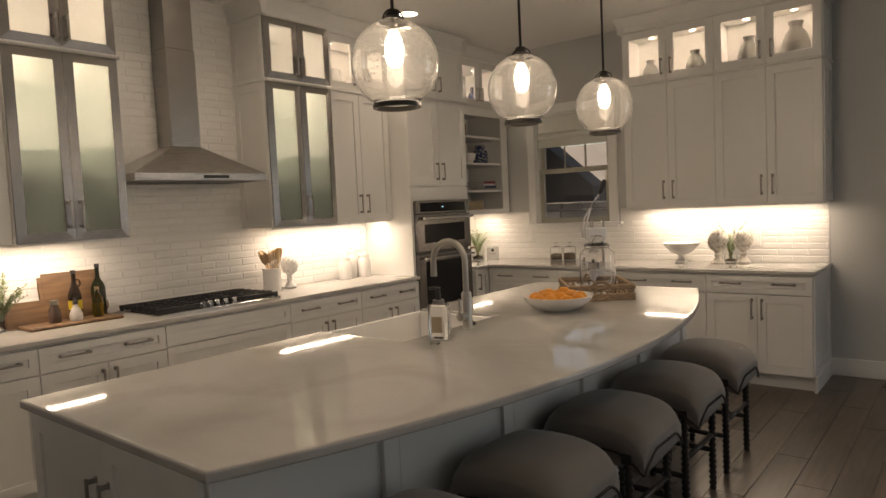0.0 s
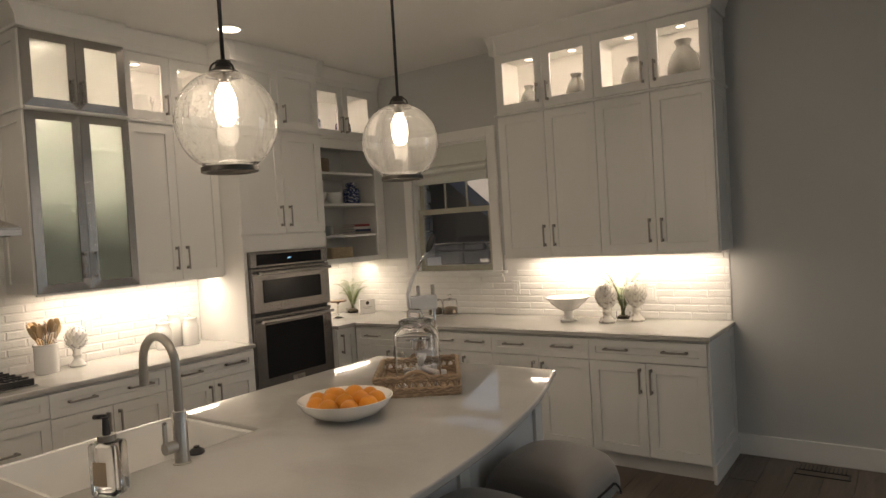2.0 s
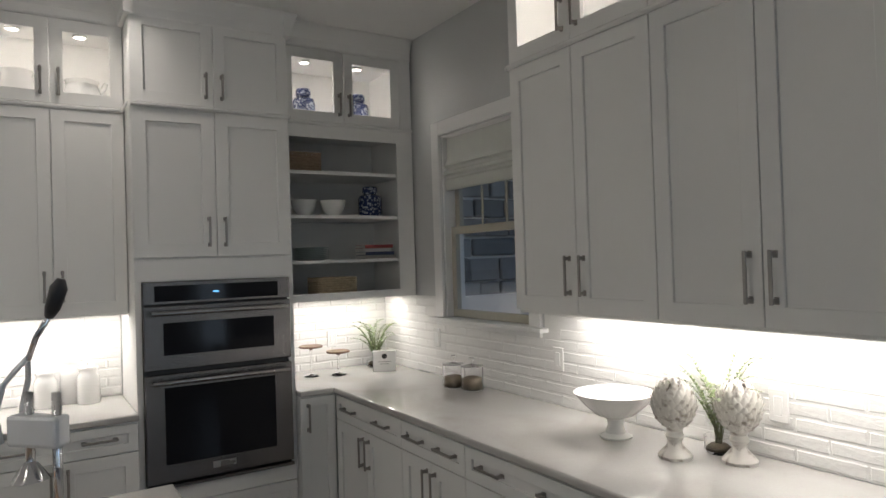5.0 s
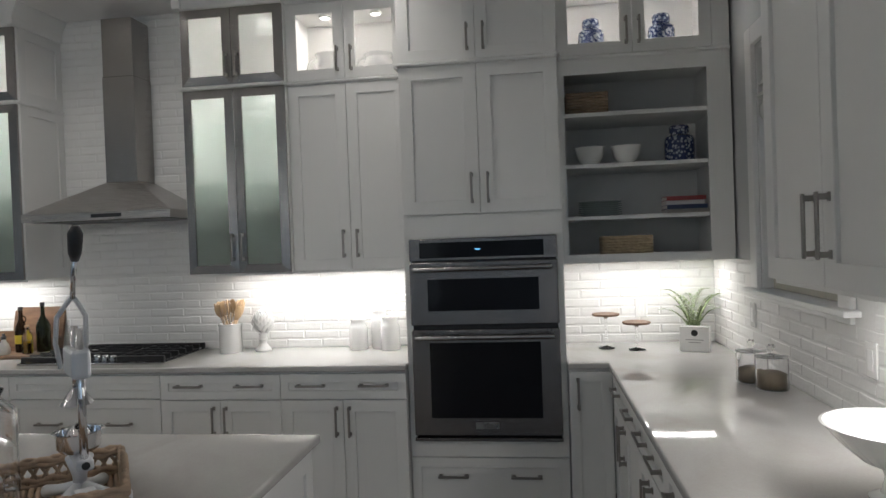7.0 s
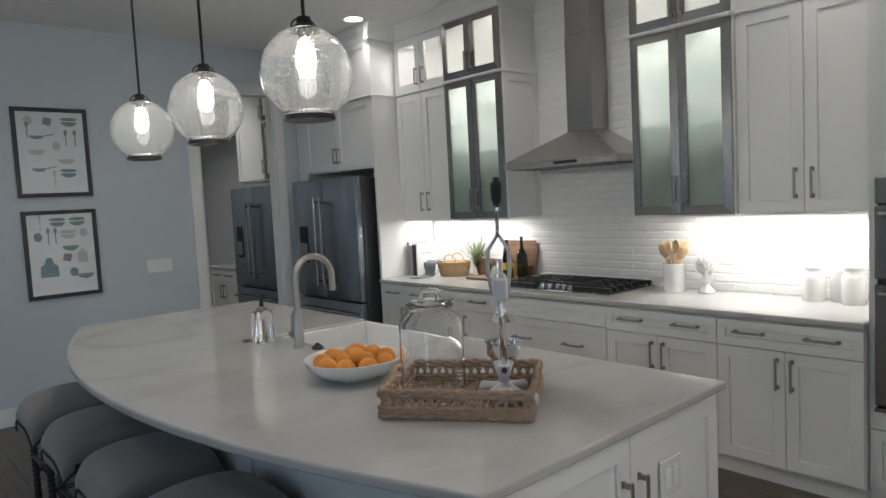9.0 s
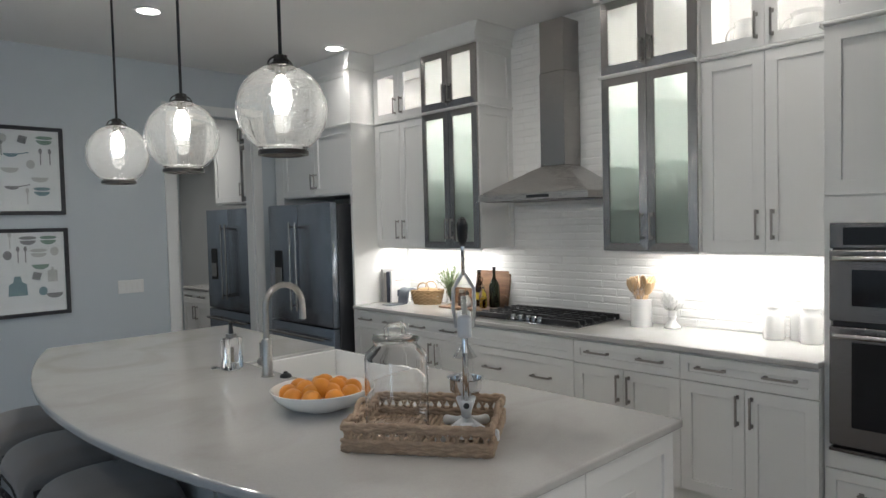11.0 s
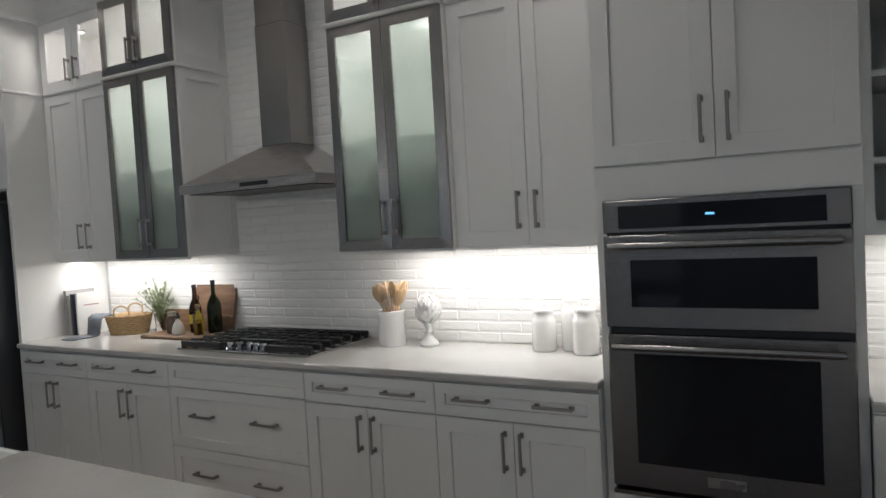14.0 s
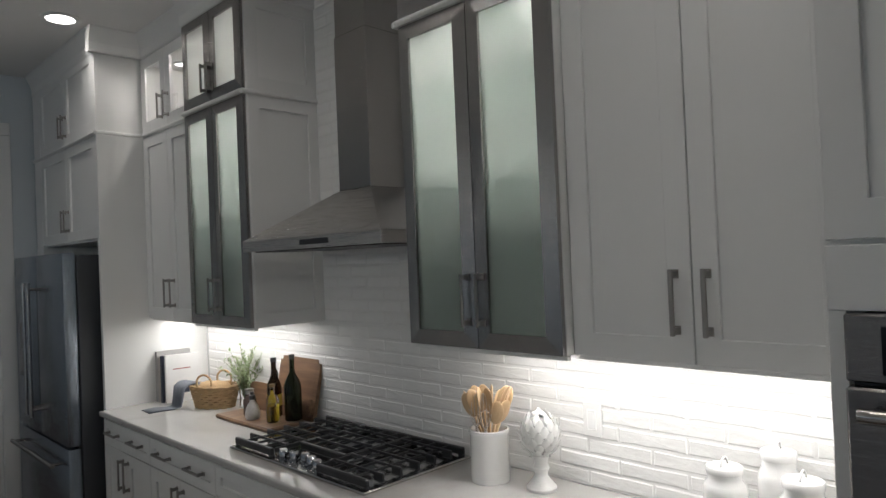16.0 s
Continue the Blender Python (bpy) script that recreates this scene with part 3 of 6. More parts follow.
# ---- fridge housing ----
fm = pose(-2.915 - 0.022, 0.80, 0, 0, 0, 90)
over = thing("over_fridge_cabinet", fm, "white double height shaker cabinet over the fridge", "cabinet")
fw, fd = 1.10, 3.52 - 2.937
part("body", B(0, fw, 0, fd, 1.85, UT), M_CAB, over, "white carcass")
for k in (0, 1):
    s = -1 if k == 0 else 1
    front(over, "shaker", k * fw / 2, (k + 1) * fw / 2, 1.86, UM - 0.004, [(fw / 2 + s * 0.03, 1.99, 0.14, True)])
    front(over, "shaker", k * fw / 2, (k + 1) * fw / 2, UM + 0.018, UT + 0.02, [(fw / 2 + s * 0.03, UM + 0.13, 0.14, True)])
part("end_panel", B(fw, fw + 0.03, -0.022, fd, 0, UT, 0.001), M_CAB, over, "tall white end panel")
part("end_panel", B(-0.15, 0.0, -0.022, fd, 0, UT, 0.001), M_CAB, over, "tall white end panel")

for m, w, l, r, d in ((RW(1.93), 0.677, 0, 0, DU), (RW(2.607, XG), 0.606, 0, 1, 0.38), (RW(4.275, XG), 0.612, 1, 0, 0.38), (RW(4.889), 0.684, 0, 0, DU), (NW(-1.597, 6.938), 1.552, 1, 1, 0.318), (tm, tw, 1, 1, dd), (sm, sw, 0, 0, sd), (fm @ pose(-0.15, 0, 0), fw + 0.18, 0, 1, fd)):
    crown(m, w, l, r, d)
    trim_run("bead_moulding", m, w, UM + 0.006)
    for hit, a, b in ((l, -0.022, -0.0105), (r, w + 0.0105, w + 0.022)):
        if hit:
            part("bead_moulding", B(a if a > 0 else a, b, -0.03, d - 0.001, UM - 0.004, UM + 0.015, 0.003), M_CAB, None, m=m, kind="structure")

# ---- worktops ----
def worktop(name, poly, label, cut=None):
    bm = prism(poly, CTOP - CTH, CTOP)
    bmesh.ops.recalc_face_normals(bm, faces=bm.faces)
    bmesh.ops.bevel(bm, geom=[e for e in bm.edges if abs(e.verts[0].co.z - e.verts[1].co.z) < 1e-6 and e.calc_length() > 0.005], offset=0.009, segments=4, affect="EDGES", profile=0.5)
    t = thing(name, pose(0, 0, 0), label, "worktop")
    part("slab", bm, M_QUARTZ, t)
    return t


worktop("range_worktop", [(XW, 1.932), (-2.88, 1.932), (-2.88, 5.573), (XW, 5.573)], "polished white quartz worktop with faint veins on the range wall cabinets")
worktop("corner_worktop", [(XW, 6.402), (-2.88, 6.402), (-2.88, 6.60), (-0.046, 6.60), (-0.046, YB), (XW, YB)], "polished white quartz worktop round the corner under the window")

# ---- hood ----
hood = thing("range_hood", pose(XW, 3.722, 0, 0, 0, 90), "brushed steel chimney range hood over the gas cooktop", "range hood")
bm = bmesh.new()
HW, HD = 0.474, 0.442
box(bm, -HW, HW, -HD, 0, 1.728, 1.774, 0.002)
part("rim", bm, M_STEEL, hood, "steel hood rim")
bm = bmesh.new()
CW, CD, CH, CO = 0.105, 0.195, 1.968, 0.022
lo = [bm.verts.new(v) for v in ((-HW, -HD, 1.774), (HW, -HD, 1.774), (HW, 0, 1.774), (-HW, 0, 1.774))]
hi = [bm.verts.new(v) for v in ((CO - CW, -CD, CH), (CO + CW, -CD, CH), (CO + CW, 0, CH), (CO - CW, 0, CH))]
for i in range(4):
    bm.faces.new((lo[i], lo[(i + 1) % 4], hi[(i + 1) % 4], hi[i]))
bm.faces.new(hi)
part("canopy", bm, M_STEEL, hood, "sloped steel canopy")
part("chimney", B(CO - CW, CO + CW, -CD, 0, CH, 2.62, 0.002), M_STEELV, hood, "steel chimney")
part("upper_chimney", B(CO - CW + 0.004, CO + CW - 0.004, -CD + 0.004, 0, 2.62, CEIL - 0.07, 0.002), M_STEELV, hood, "steel upper chimney")
part("control_panel", B(-0.02, 0.17, -HD - 0.002, -HD, 1.741, 1.762), M_BLACK, hood, "dark button strip")
part("filter", B(-HW + 0.04, HW - 0.04, -HD + 0.04, -0.02, 1.724, 1.729), M_BRONZE, hood, "grease filter")

# ---- island ----
IX0, IY0, IY1 = -1.672, 2.092, 5.515
def bulge(y):
    return -0.522 + 0.345 * (1 - ((y - 3.81) / 1.71) ** 2)
arc = [(bulge(y), y) for y in [IY0 + (IY1 - IY0) * i / 40 for i in range(41)]]
arc[0], arc[-1] = (-0.527, IY0), (-0.512, IY1)
SY0, SY1, SX = 3.43, 4.18, -1.125
poly = [(IX0, IY0)] + arc + [(IX0, IY1), (IX0, SY1), (SX, SY1), (SX, SY0), (IX0, SY0)]
worktop("island_worktop", poly, "polished white quartz island top with one bowed edge and faint veins")
island = thing("kitchen_island", pose(0, 0, 0), "white painted kitchen island with framed panels", "kitchen island")
EX = -0.60
zt = CTOP - CTH
boxes(island, [("end_box", IX0 + 0.03, EX, IY0 + 0.04, SY0 - 0.005, 0.0, zt), ("end_box", IX0 + 0.03, EX, SY1 + 0.005, IY1 - 0.04, 0.0, zt), ("middle_box", SX + 0.01, EX, SY0 - 0.005, SY1 + 0.005, 0.0, zt), ("sink_box", IX0 + 0.03, SX + 0.01, SY0 - 0.005, SY1 + 0.005, 0.0, 0.62)], M_CAB, "white island carcass")
n = 5
for i in range(n):
    a = IY0 + 0.04 + (IY1 - IY0 - 0.08) * i / n
    b = IY0 + 0.04 + (IY1 - IY0 - 0.08) * (i + 1) / n
    bm = rail_frame(a, b, 0.10, zt - 0.004, 0.07, -0.018, 0.0)
    part("side_panel", bm, M_CAB, island, "white framed panel", m=pose(EX, 0, 0, 0, 0, 90))
part("baseboard", B(EX, EX + 0.016, IY0 + 0.04, IY1 - 0.04, 0.0, 0.095, 0.003), M_CAB, island)
wI = EX - IX0 - 0.03
for yy, rot, x0 in ((IY0 + 0.04, 0, IX0 + 0.03), (IY1 - 0.04, 180, EX)):
    m = pose(x0, yy, 0, 0, 0, rot)
    for k in (0, 1):
        front(island, "shaker", k * wI / 2, (k + 1) * wI / 2, 0.11, zt - 0.006, [(wI / 2 + (-0.04 if k == 0 else 0.04), 0.66, 0.16, True)], m=m)


# ---- ovens ----
om = pose(XT, 5.607, 0, 0, 0, 90)
ov = thing("double_oven", om, "stainless steel built-in double oven with black glass, lower oven larger", "oven")
ow = 0.762
part("body", B(0.005, ow - 0.005, 0.0, 0.5, 0.505, 1.535), M_BLACK, ov)
part("control_panel", B(0, ow, -0.028, 0.0, 1.428, 1.543, 0.003), M_OVEN, ov, "steel control panel frame")
part("display", B(0.055, ow - 0.068, -0.031, -0.0285, 1.443, 1.523), M_OVENGLASS, ov, "black glass display strip")
for a, b, wz0, wz1 in ((1.094, 1.42, 1.168, 1.333), (0.52, 1.070, 0.613, 1.003)):
    d = part("door", B(0, ow, -0.036, -0.0, a, b, 0.004), M_OVEN, ov, "steel oven door")
    part("window", B(0.092, ow - 0.098, -0.039, -0.0365, wz0, wz1), M_OVENGLASS, d, "black glass oven window")
    bm = tube([(0.03, -0.088, b - 0.035), (ow - 0.03, -0.088, b - 0.035)], 0.0125, 14)
    for u in (0.05, ow - 0.05):
        tube([(u, -0.034, b - 0.035), (u, -0.088, b - 0.035)], 0.009, 10, bm)
    part("handle", bm, M_BAR, d, "round steel bar handle", smooth=True, auto=True)
part("trim_strip", B(0.0, ow, -0.04, 0.0, 0.492, 0.508, 0.002), M_OVEN, ov, "steel bottom trim")
part("badge", B(0.32, 0.44, -0.0385, -0.0362, 0.556, 0.590, 0.001), M_FAUCET, ov, "plain metal badge")
M_CLOCK = emitter("clock_blue", (0.1, 0.5, 1.0), 3)


# ---- fridge ----
def fridge(m, label, w=1.06):
    t = thing("fridge", m, label, "fridge", "steel fridges")
    h, d = 1.785, 0.68
    part("body", B(0.004, w - 0.004, 0.0, d, 0.02, h - 0.015, 0.004), simple("fridge_side", (0.05, 0.052, 0.058), 0.4), t, "dark grey fridge body")
    for k in (0, 1):
        dd_ = part("door", B(k * w / 2 + 0.002, (k + 1) * w / 2 - 0.002, -0.075, -0.004, 0.70, h, 0.012, 2), M_FRIDGE, t, "steel fridge door", smooth=True, auto=True)
        u = w / 2 + (-0.05 if k == 0 else 0.05)
        bm = tube([(u, -0.135, 0.82), (u, -0.135, 1.62)], 0.012, 12)
        for z in (0.86, 1.58):
            tube([(u, -0.07, z), (u, -0.135, z)], 0.009, 8, bm)
        part("handle", bm, M_STEELV, dd_, "round steel handle", smooth=True, auto=True)
    dr = part("freezer_drawer", B(0.002, w - 0.002, -0.075, -0.004, 0.06, 0.69, 0.012, 2), M_FRIDGE, t, "steel freezer drawer", smooth=True, auto=True)
    bm = tube([(0.08, -0.135, 0.60), (w - 0.08, -0.135, 0.60)], 0.012, 12)
    for u in (0.12, w - 0.12):
        tube([(u, -0.07, 0.60), (u, -0.135, 0.60)], 0.009, 8, bm)
    part("handle", bm, M_STEELV, dr, "round steel handle", smooth=True, auto=True)
    part("dispenser", B(0.11, 0.25, -0.079, -0.0755, 1.02, 1.36, 0.003), M_OVENGLASS, t, "black water dispenser")
    part("tray", B(0.12, 0.24, -0.085, -0.079, 1.05, 1.20, 0.002), M_STEELV, t, "steel dispenser recess")
    return t


fridge(pose(-2.745 - 0.075, 0.775, 0, 0, 0, 90), "dark stainless french door fridge with water dispenser in its white housing")

# ---- stools ----
def stool(m):
    t = thing("bar_stool", m, "backless grey linen stool with nailheads and dark spiral legs at island", "stool", "bar stools")
    W, D, H = 0.232, 0.214, 0.592
    LX, LY = 0.155, 0.195
    bm = bmesh.new()
    nu, nv = 24, 20
    grid = []
    for i in range(nu + 1):
        row = []
        for j in range(nv + 1):
            a, c = math.sin((-1 + 2 * i / nu) * math.pi / 2), math.sin((-1 + 2 * j / nv) * math.pi / 2)
            k = 1 - 0.05 * (abs(a) * abs(c)) ** 3
            z = H + 0.048 * (1 - abs(a) ** 2.4) + 0.016 * (1 - c * c) - 0.055 * abs(a) ** 9 - 0.045 * abs(c) ** 9
            row.append(bm.verts.new((W * a * k, D * c * k, z)))
        grid.append(row)
    for i in range(nu):
        for j in range(nv):
            bm.faces.new((grid[i][j], grid[i + 1][j], grid[i + 1][j + 1], grid[i][j + 1]))
    edge = [grid[i][0] for i in range(nu)] + [grid[nu][j] for j in range(nv)] + [grid[i][nv] for i in range(nu, 0, -1)] + [grid[0][j] for j in range(nv, 0, -1)]

    def rim(x, y):
        f = min(1, max(abs(x) / W if abs(y) > D * 0.9 else abs(y) / D, 0))
        return H - 0.085 - 0.085 * max(0, (f - 0.45) / 0.55) ** 1.5
    low = [bm.verts.new((v.co.x * 0.995, v.co.y * 0.995, rim(v.co.x, v.co.y))) for v in edge]
    for i in range(len(edge)):
        j = (i + 1) % len(edge)
        bm.faces.new((edge[i], edge[j], low[j], low[i]))
    bm.faces.new([v for v in reversed(low)])
    pts = [v.co.copy() for v in low]
    part("seat", bm, M_SEAT, t, "grey linen seat", smooth=True)
    bm = bmesh.new()
    n = len(pts)
    for i in range(n):
        p, q = pts[i], pts[(i + 1) % n]
        for s in (0.0, 0.33, 0.66):
            c = p.lerp(q, s)
            o = Vector((c.x, c.y, 0)).normalized() * 0.003
            bmesh.ops.create_icosphere(bm, subdivisions=1, radius=0.0065, matrix=Matrix.Translation(c + o + Vector((0, 0, 0.008))))
    part("nailhead_trim", bm, M_BRONZE, t, "dark nailhead trim", kind="stuff")
    for sx in (-1, 1):
        for sy in (-1, 1):
            prof = [(0, 0.0), (0.014, 0.0), (0.018, 0.01)]
            z = 0.02
            while z < 0.50:
                prof += [(0.013, z), (0.0205, z + 0.014)]
                z += 0.028
            prof += [(0.014, 0.50), (0.0, 0.50)]
            part("leg", lathe(prof, 12, cx=sx * LX, cy=sy * LY), M_DARKWOOD, t, "dark turned leg", smooth=True)
            part("leg_block", B(sx * LX - 0.021, sx * LX + 0.021, sy * LY - 0.021, sy * LY + 0.021, 0.47, H - 0.08, 0.003), M_DARKWOOD, t)
    for sy in (-1, 1):
        part("stretcher", tube([(-LX, sy * LY, 0.20), (LX, sy * LY, 0.20)], 0.013, 10), M_DARKWOOD, t, "dark stretcher", smooth=True)
    for sx in (-1, 1):
        part("stretcher", tube([(sx * LX, -LY, 0.28), (sx * LX, LY, 0.28)], 0.013, 10), M_DARKWOOD, t, "dark stretcher", smooth=True)
    return t


STOOLS = [2.59, 3.21, 3.83, 4.45, 5.07]
s0 = stool(pose(-0.335, STOOLS[0], 0, 0, 0, 0))
for y in STOOLS[1:]:
    copy_thing(s0, pose(-0.335, y, 0, 0, 0, 0))


# ---- pendants ----
def pendant(x, y):
    t = thing("pendant_lamp", pose(x, y, -DROP), "seeded glass globe pendant with dark rod and lit bulb over island", "pendant lamp", "pendants over the island")
    part("canopy", lathe([(0, CEIL + DROP), (0.06, CEIL + DROP), (0.06, CEIL), (0.02, CEIL), (0, CEIL)], 24), M_BRONZE, t, smooth=True, auto=True)
    part("rod", tube([(0, 0, CEIL), (0, 0, 2.17)], 0.006, 10), M_BLACK, t, "thin dark rod", smooth=True)
    R, zc = 0.15, 2.005
    bm = lathe([(0, 2.185), (0.022, 2.185), (0.024, 2.165), (0.03, 2.16), (0.045, 2.152), (0.05, 2.147), (0.0, 2.147)], 24)
    part("cap", bm, M_BRONZE, t, smooth=True, auto=True)
    bm = tube([(0.047 * math.cos(a), 0.0, 2.15 + 0.032 * math.sin(a)) for a in [math.pi * i / 12 for i in range(13)]], 0.003, 8)
    tube([(0, 0.047 * math.cos(a), 2.15 + 0.032 * math.sin(a)) for a in [math.pi * i / 12 for i in range(13)]], 0.003, 8, bm)
    part("strap", bm, M_BRONZE, t, "thin metal straps", smooth=True)
    prof = []
    for i in range(25):
        a = math.asin(0.045 / R) + (math.pi - math.asin(0.045 / R) - math.asin(0.078 / R)) * i / 24
        prof.append((R * math.sin(a), zc + R * math.cos(a)))
    bm = lathe(prof, 48)
    g = part("globe", bm, M_SEED, t, "clear seeded glass globe", smooth=True)
    sol = g.modifiers.new("thickness", "SOLIDIFY")
    sol.thickness, sol.offset = 0.003, -1
    g.visible_shadow = False
    zb = zc - math.sqrt(R * R - 0.078 ** 2)
    part("collar", lathe([(0.076, zb - 0.004), (0.083, zb - 0.006), (0.083, zb - 0.02), (0.076, zb - 0.022), (0.070, zb - 0.02), (0.070, zb - 0.004), (0.076, zb - 0.004)], 40), M_BRONZE, t, "dark metal collar", smooth=True, auto=True)
    part("socket", lathe([(0, 2.147), (0.018, 2.147), (0.018, 2.118), (0.0, 2.118)], 20), M_NICKEL, t, smooth=True, auto=True)
    b = part("bulb", lathe([(0, 2.118), (0.014, 2.116), (0.020, 2.105), (0.029, 2.085), (0.032, 2.06), (0.031, 2.03), (0.024, 2.005), (0.012, 1.994), (0, 1.992)], 24), M_BULB, t, "lit bulb", smooth=True)
    b.visible_shadow = False
    return t


p0 = pendant(*PENDANTS[0])
for x, y in PENDANTS[1:]:
    copy_thing(p0, pose(x, y, -DROP))
# a fitting for each can, the two added in the pantry included
for x, y in CANS:
    t = thing("recessed_light", pose(x, y, 0), "round white recessed ceiling light, lit; the pantry pair is added", "ceiling light", "recessed ceiling lights")
    part("ring", lathe([(0.072, CEIL - 0.001), (0.098, CEIL - 0.001), (0.098, CEIL - 0.006), (0.072, CEIL - 0.009), (0.072, CEIL - 0.001)], 32), M_TRIM, t, smooth=True, auto=True)
    part("lens", lathe([(0, CEIL - 0.002), (0.072, CEIL - 0.002), (0.072, CEIL - 0.006), (0, CEIL - 0.006)], 32), M_CANGLOW, t, "glowing lens")

# ---- baseboards, casings ----
for nm, v in (("baseboard", (-0.06, XE, YB - 0.016, YB, 0, 0.14)), ("baseboard", (-1.83, XE, YS, YS + 0.016, 0, 0.14)), ("baseboard", (XE - 0.016, XE, YS, YB, 0, 0.14))):
    part(nm, B(*v, 0.004), M_TRIM, None, kind="structure")

# ---- floor boards ----
random.seed(4)
boards = {}
bw = 0.165
xs = np.arange(-3.0, 2.6, bw)
for x in xs:
    y = YS - random.uniform(0, 1.5)
    while y < YB:
        L_ = random.choice((1.2, 1.5, 1.8))
        a, b = max(y, YS + 0.001), min(y + L_, YB)
        if b - a > 0.1:
            key = round(b - a, 3)
            if key not in boards:
                ob = part("board", box(bmesh.new(), 0.001, bw - 0.001, 0, b - a - 0.002, -0.02, 0.0, 0.0015), M_FLOOR, floor, m=pose(x, a, 0))
                boards[key] = ob.data
            else:
                ob = new("board", boards[key])
                ob.parent, ob.matrix_basis = floor, pose(x, a, 0)
        y += L_

# ---- clock on the oven, south doorway, pantry ----
part("clock", B(0.345, 0.372, -0.0322, -0.0314, 1.481, 1.487), M_CLOCK, ov, "blue clock digits")
for nm, v in (("door_casing", (-1.925, -1.83, YS, YS + 0.02, 0, 2.625)), ("door_casing", (-2.775, -2.685, YS, YS + 0.02, 0, 2.625)), ("door_casing", (-2.775, -1.83, YS, YS + 0.02, 2.627, 2.715)), ("door_jamb", (-1.945, -1.925, YS - 0.12, YS, 0, 2.625)), ("door_jamb", (-2.685, -2.665, YS - 0.12, YS, 0, 2.625))):
    part(nm, B(*v, 0.003), M_TRIM, None, kind="structure")
fridge(pose(-2.77 - 0.075, -0.665, 0, 0, 0, 90), "second dark stainless fridge in the pantry beyond the doorway")
pm = pose(-2.80, -1.40, 0, 0, 0, 90)
base_cabinet(pm, 0.72, "doors", "white pantry base cabinet beside the second fridge", "pantry cabinets")
worktop("pantry_worktop", [(XW, -1.40), (-2.77, -1.40), (-2.77, -0.68), (XW, -0.68)], "polished white quartz pantry worktop")
pc = thing("pantry_upper_cabinet", pose(-2.90, -0.64, 0, 0, 0, 90), "white cabinet over the pantry fridge with steel framed lit frosted doors", "cabinet")
hollow(pc, 1.0, 0.618, 1.84, 2.90)
front(pc, "shaker", 0, 0.62, 1.86, 2.88, [])
front(pc, "steel", 0.62, 1.0, 1.86, 2.45, [(0.65, 1.99, 0.14, True)])
front(pc, "steel", 0.62, 1.0, 2.47, 2.88, [(0.65, 2.56, 0.14, True)])
puck(0.8, 0.12, 2.88, pose(-2.90, -0.64, 0, 0, 0, 90))

# ---- brick backsplash ----


def brick_mesh(w, h, k):
    rnd = random.Random(k * 7 + int(w * 1000))
    bm = bmesh.new()
    nx = 5 if w > 0.12 else 3
    o = 0.0028
    j = lambda s=0.0014: rnd.uniform(-s, s)
    outer, inner = [], []
    ring = [(w * i / nx, 0) for i in range(nx)] + [(w, 0), (w, h / 2)] + [(w * (nx - i) / nx, h) for i in range(nx)] + [(0, h), (0, h / 2)]
    cx, cz = w / 2, h / 2
    for x, z in ring:
        x2, z2 = x + j() , z + j()
        outer.append(bm.verts.new((x2, 0.001, z2)))
        sx = x2 + (0.006 if x2 < cx else -0.006) * (1 if x < 0.01 or x > w - 0.01 else 0)
        sz = z2 + (0.006 if z2 < cz else -0.006)
        inner.append(bm.verts.new((sx, -o + j(0.0005), sz)))
    n = len(ring)
    for i in range(n):
        bm.faces.new((outer[i], outer[(i + 1) % n], inner[(i + 1) % n], inner[i]))
    c = bm.verts.new((cx, -o - 0.0003, cz))
    for i in range(n):
        bm.faces.new((inner[i], inner[(i + 1) % n], c))
    me = bpy.data.meshes.new("brick")
    bmesh.ops.recalc_face_normals(bm, faces=bm.faces)
    bm.to_mesh(me)
    bm.free()
    me.materials.append(M_BRICK)
    return me


CACHE = {}


def lay_bricks(parent, m, w, z0, z1, start=0.0, skip=None):
    pitch_z, pitch_x, g = 0.0525, 0.228, 0.0035
    row = 0
    z = z0
    while z < z1 - 0.015:
        h = min(pitch_z, z1 - z) - g
        at = -((row % 2) * pitch_x / 2 + start) % pitch_x - pitch_x
        while at < w:
            a, b = max(at, 0), min(at + pitch_x - g, w)
            if b - a > 0.012 and not (skip and skip(a, b, z)):
                key = (round(b - a, 3), round(h, 3), random.randrange(6))
                if key not in CACHE:
                    CACHE[key] = brick_mesh(b - a, h, key[2])
                ob = new("brick", CACHE[key])
                ob.parent, ob.matrix_basis = parent, m @ pose(a, -0.0045 + random.uniform(-0.001, 0.001), z)
            at += pitch_x
        z += pitch_z
        row += 1


def splash(m, w, z0, z1, label, hole=None):
    t = thing("brick_backsplash", m, label, "backsplash")
    bm = bmesh.new()
    if hole:
        a, b, zz = hole
        box(bm, 0, a, -0.005, -0.0005, z0, z1), box(bm, b, w, -0.005, -0.0005, z0, z1), box(bm, a, b, -0.005, -0.0005, z0, zz)
    else:
        box(bm, 0, w, -0.005, -0.0005, z0, z1)
    part("mortar", bm, M_JOINT, t, "white painted mortar")
    return t


Z0 = CTOP + 0.001
SPL = [
    (pose(XW, 1.962, 0, 0, 0, 90), 3.606, Z0, UB - 0.001, "white painted brick backsplash behind the gas cooktop", None),
    (pose(XW, 3.222, 0, 0, 0, 90), 1.045, UB + 0.0, CEIL - 0.002, "white painted brick wall behind the range hood", None),
    (pose(XW, 6.402, 0, 0, 0, 90), 0.872, Z0, UB - 0.001, "white painted brick backsplash in the corner under the open shelves", None),
    (pose(XW + 0.006, YB, 0), 3.45, Z0, UB - 0.001, "white painted brick backsplash along the window wall", (0.70, 1.712, 1.241)),
]
splashes = []
for m, w, z0, z1, lab, hole in SPL:
    splashes.append((splash(m, w, z0, z1, lab, hole), w, z0, z1, hole))

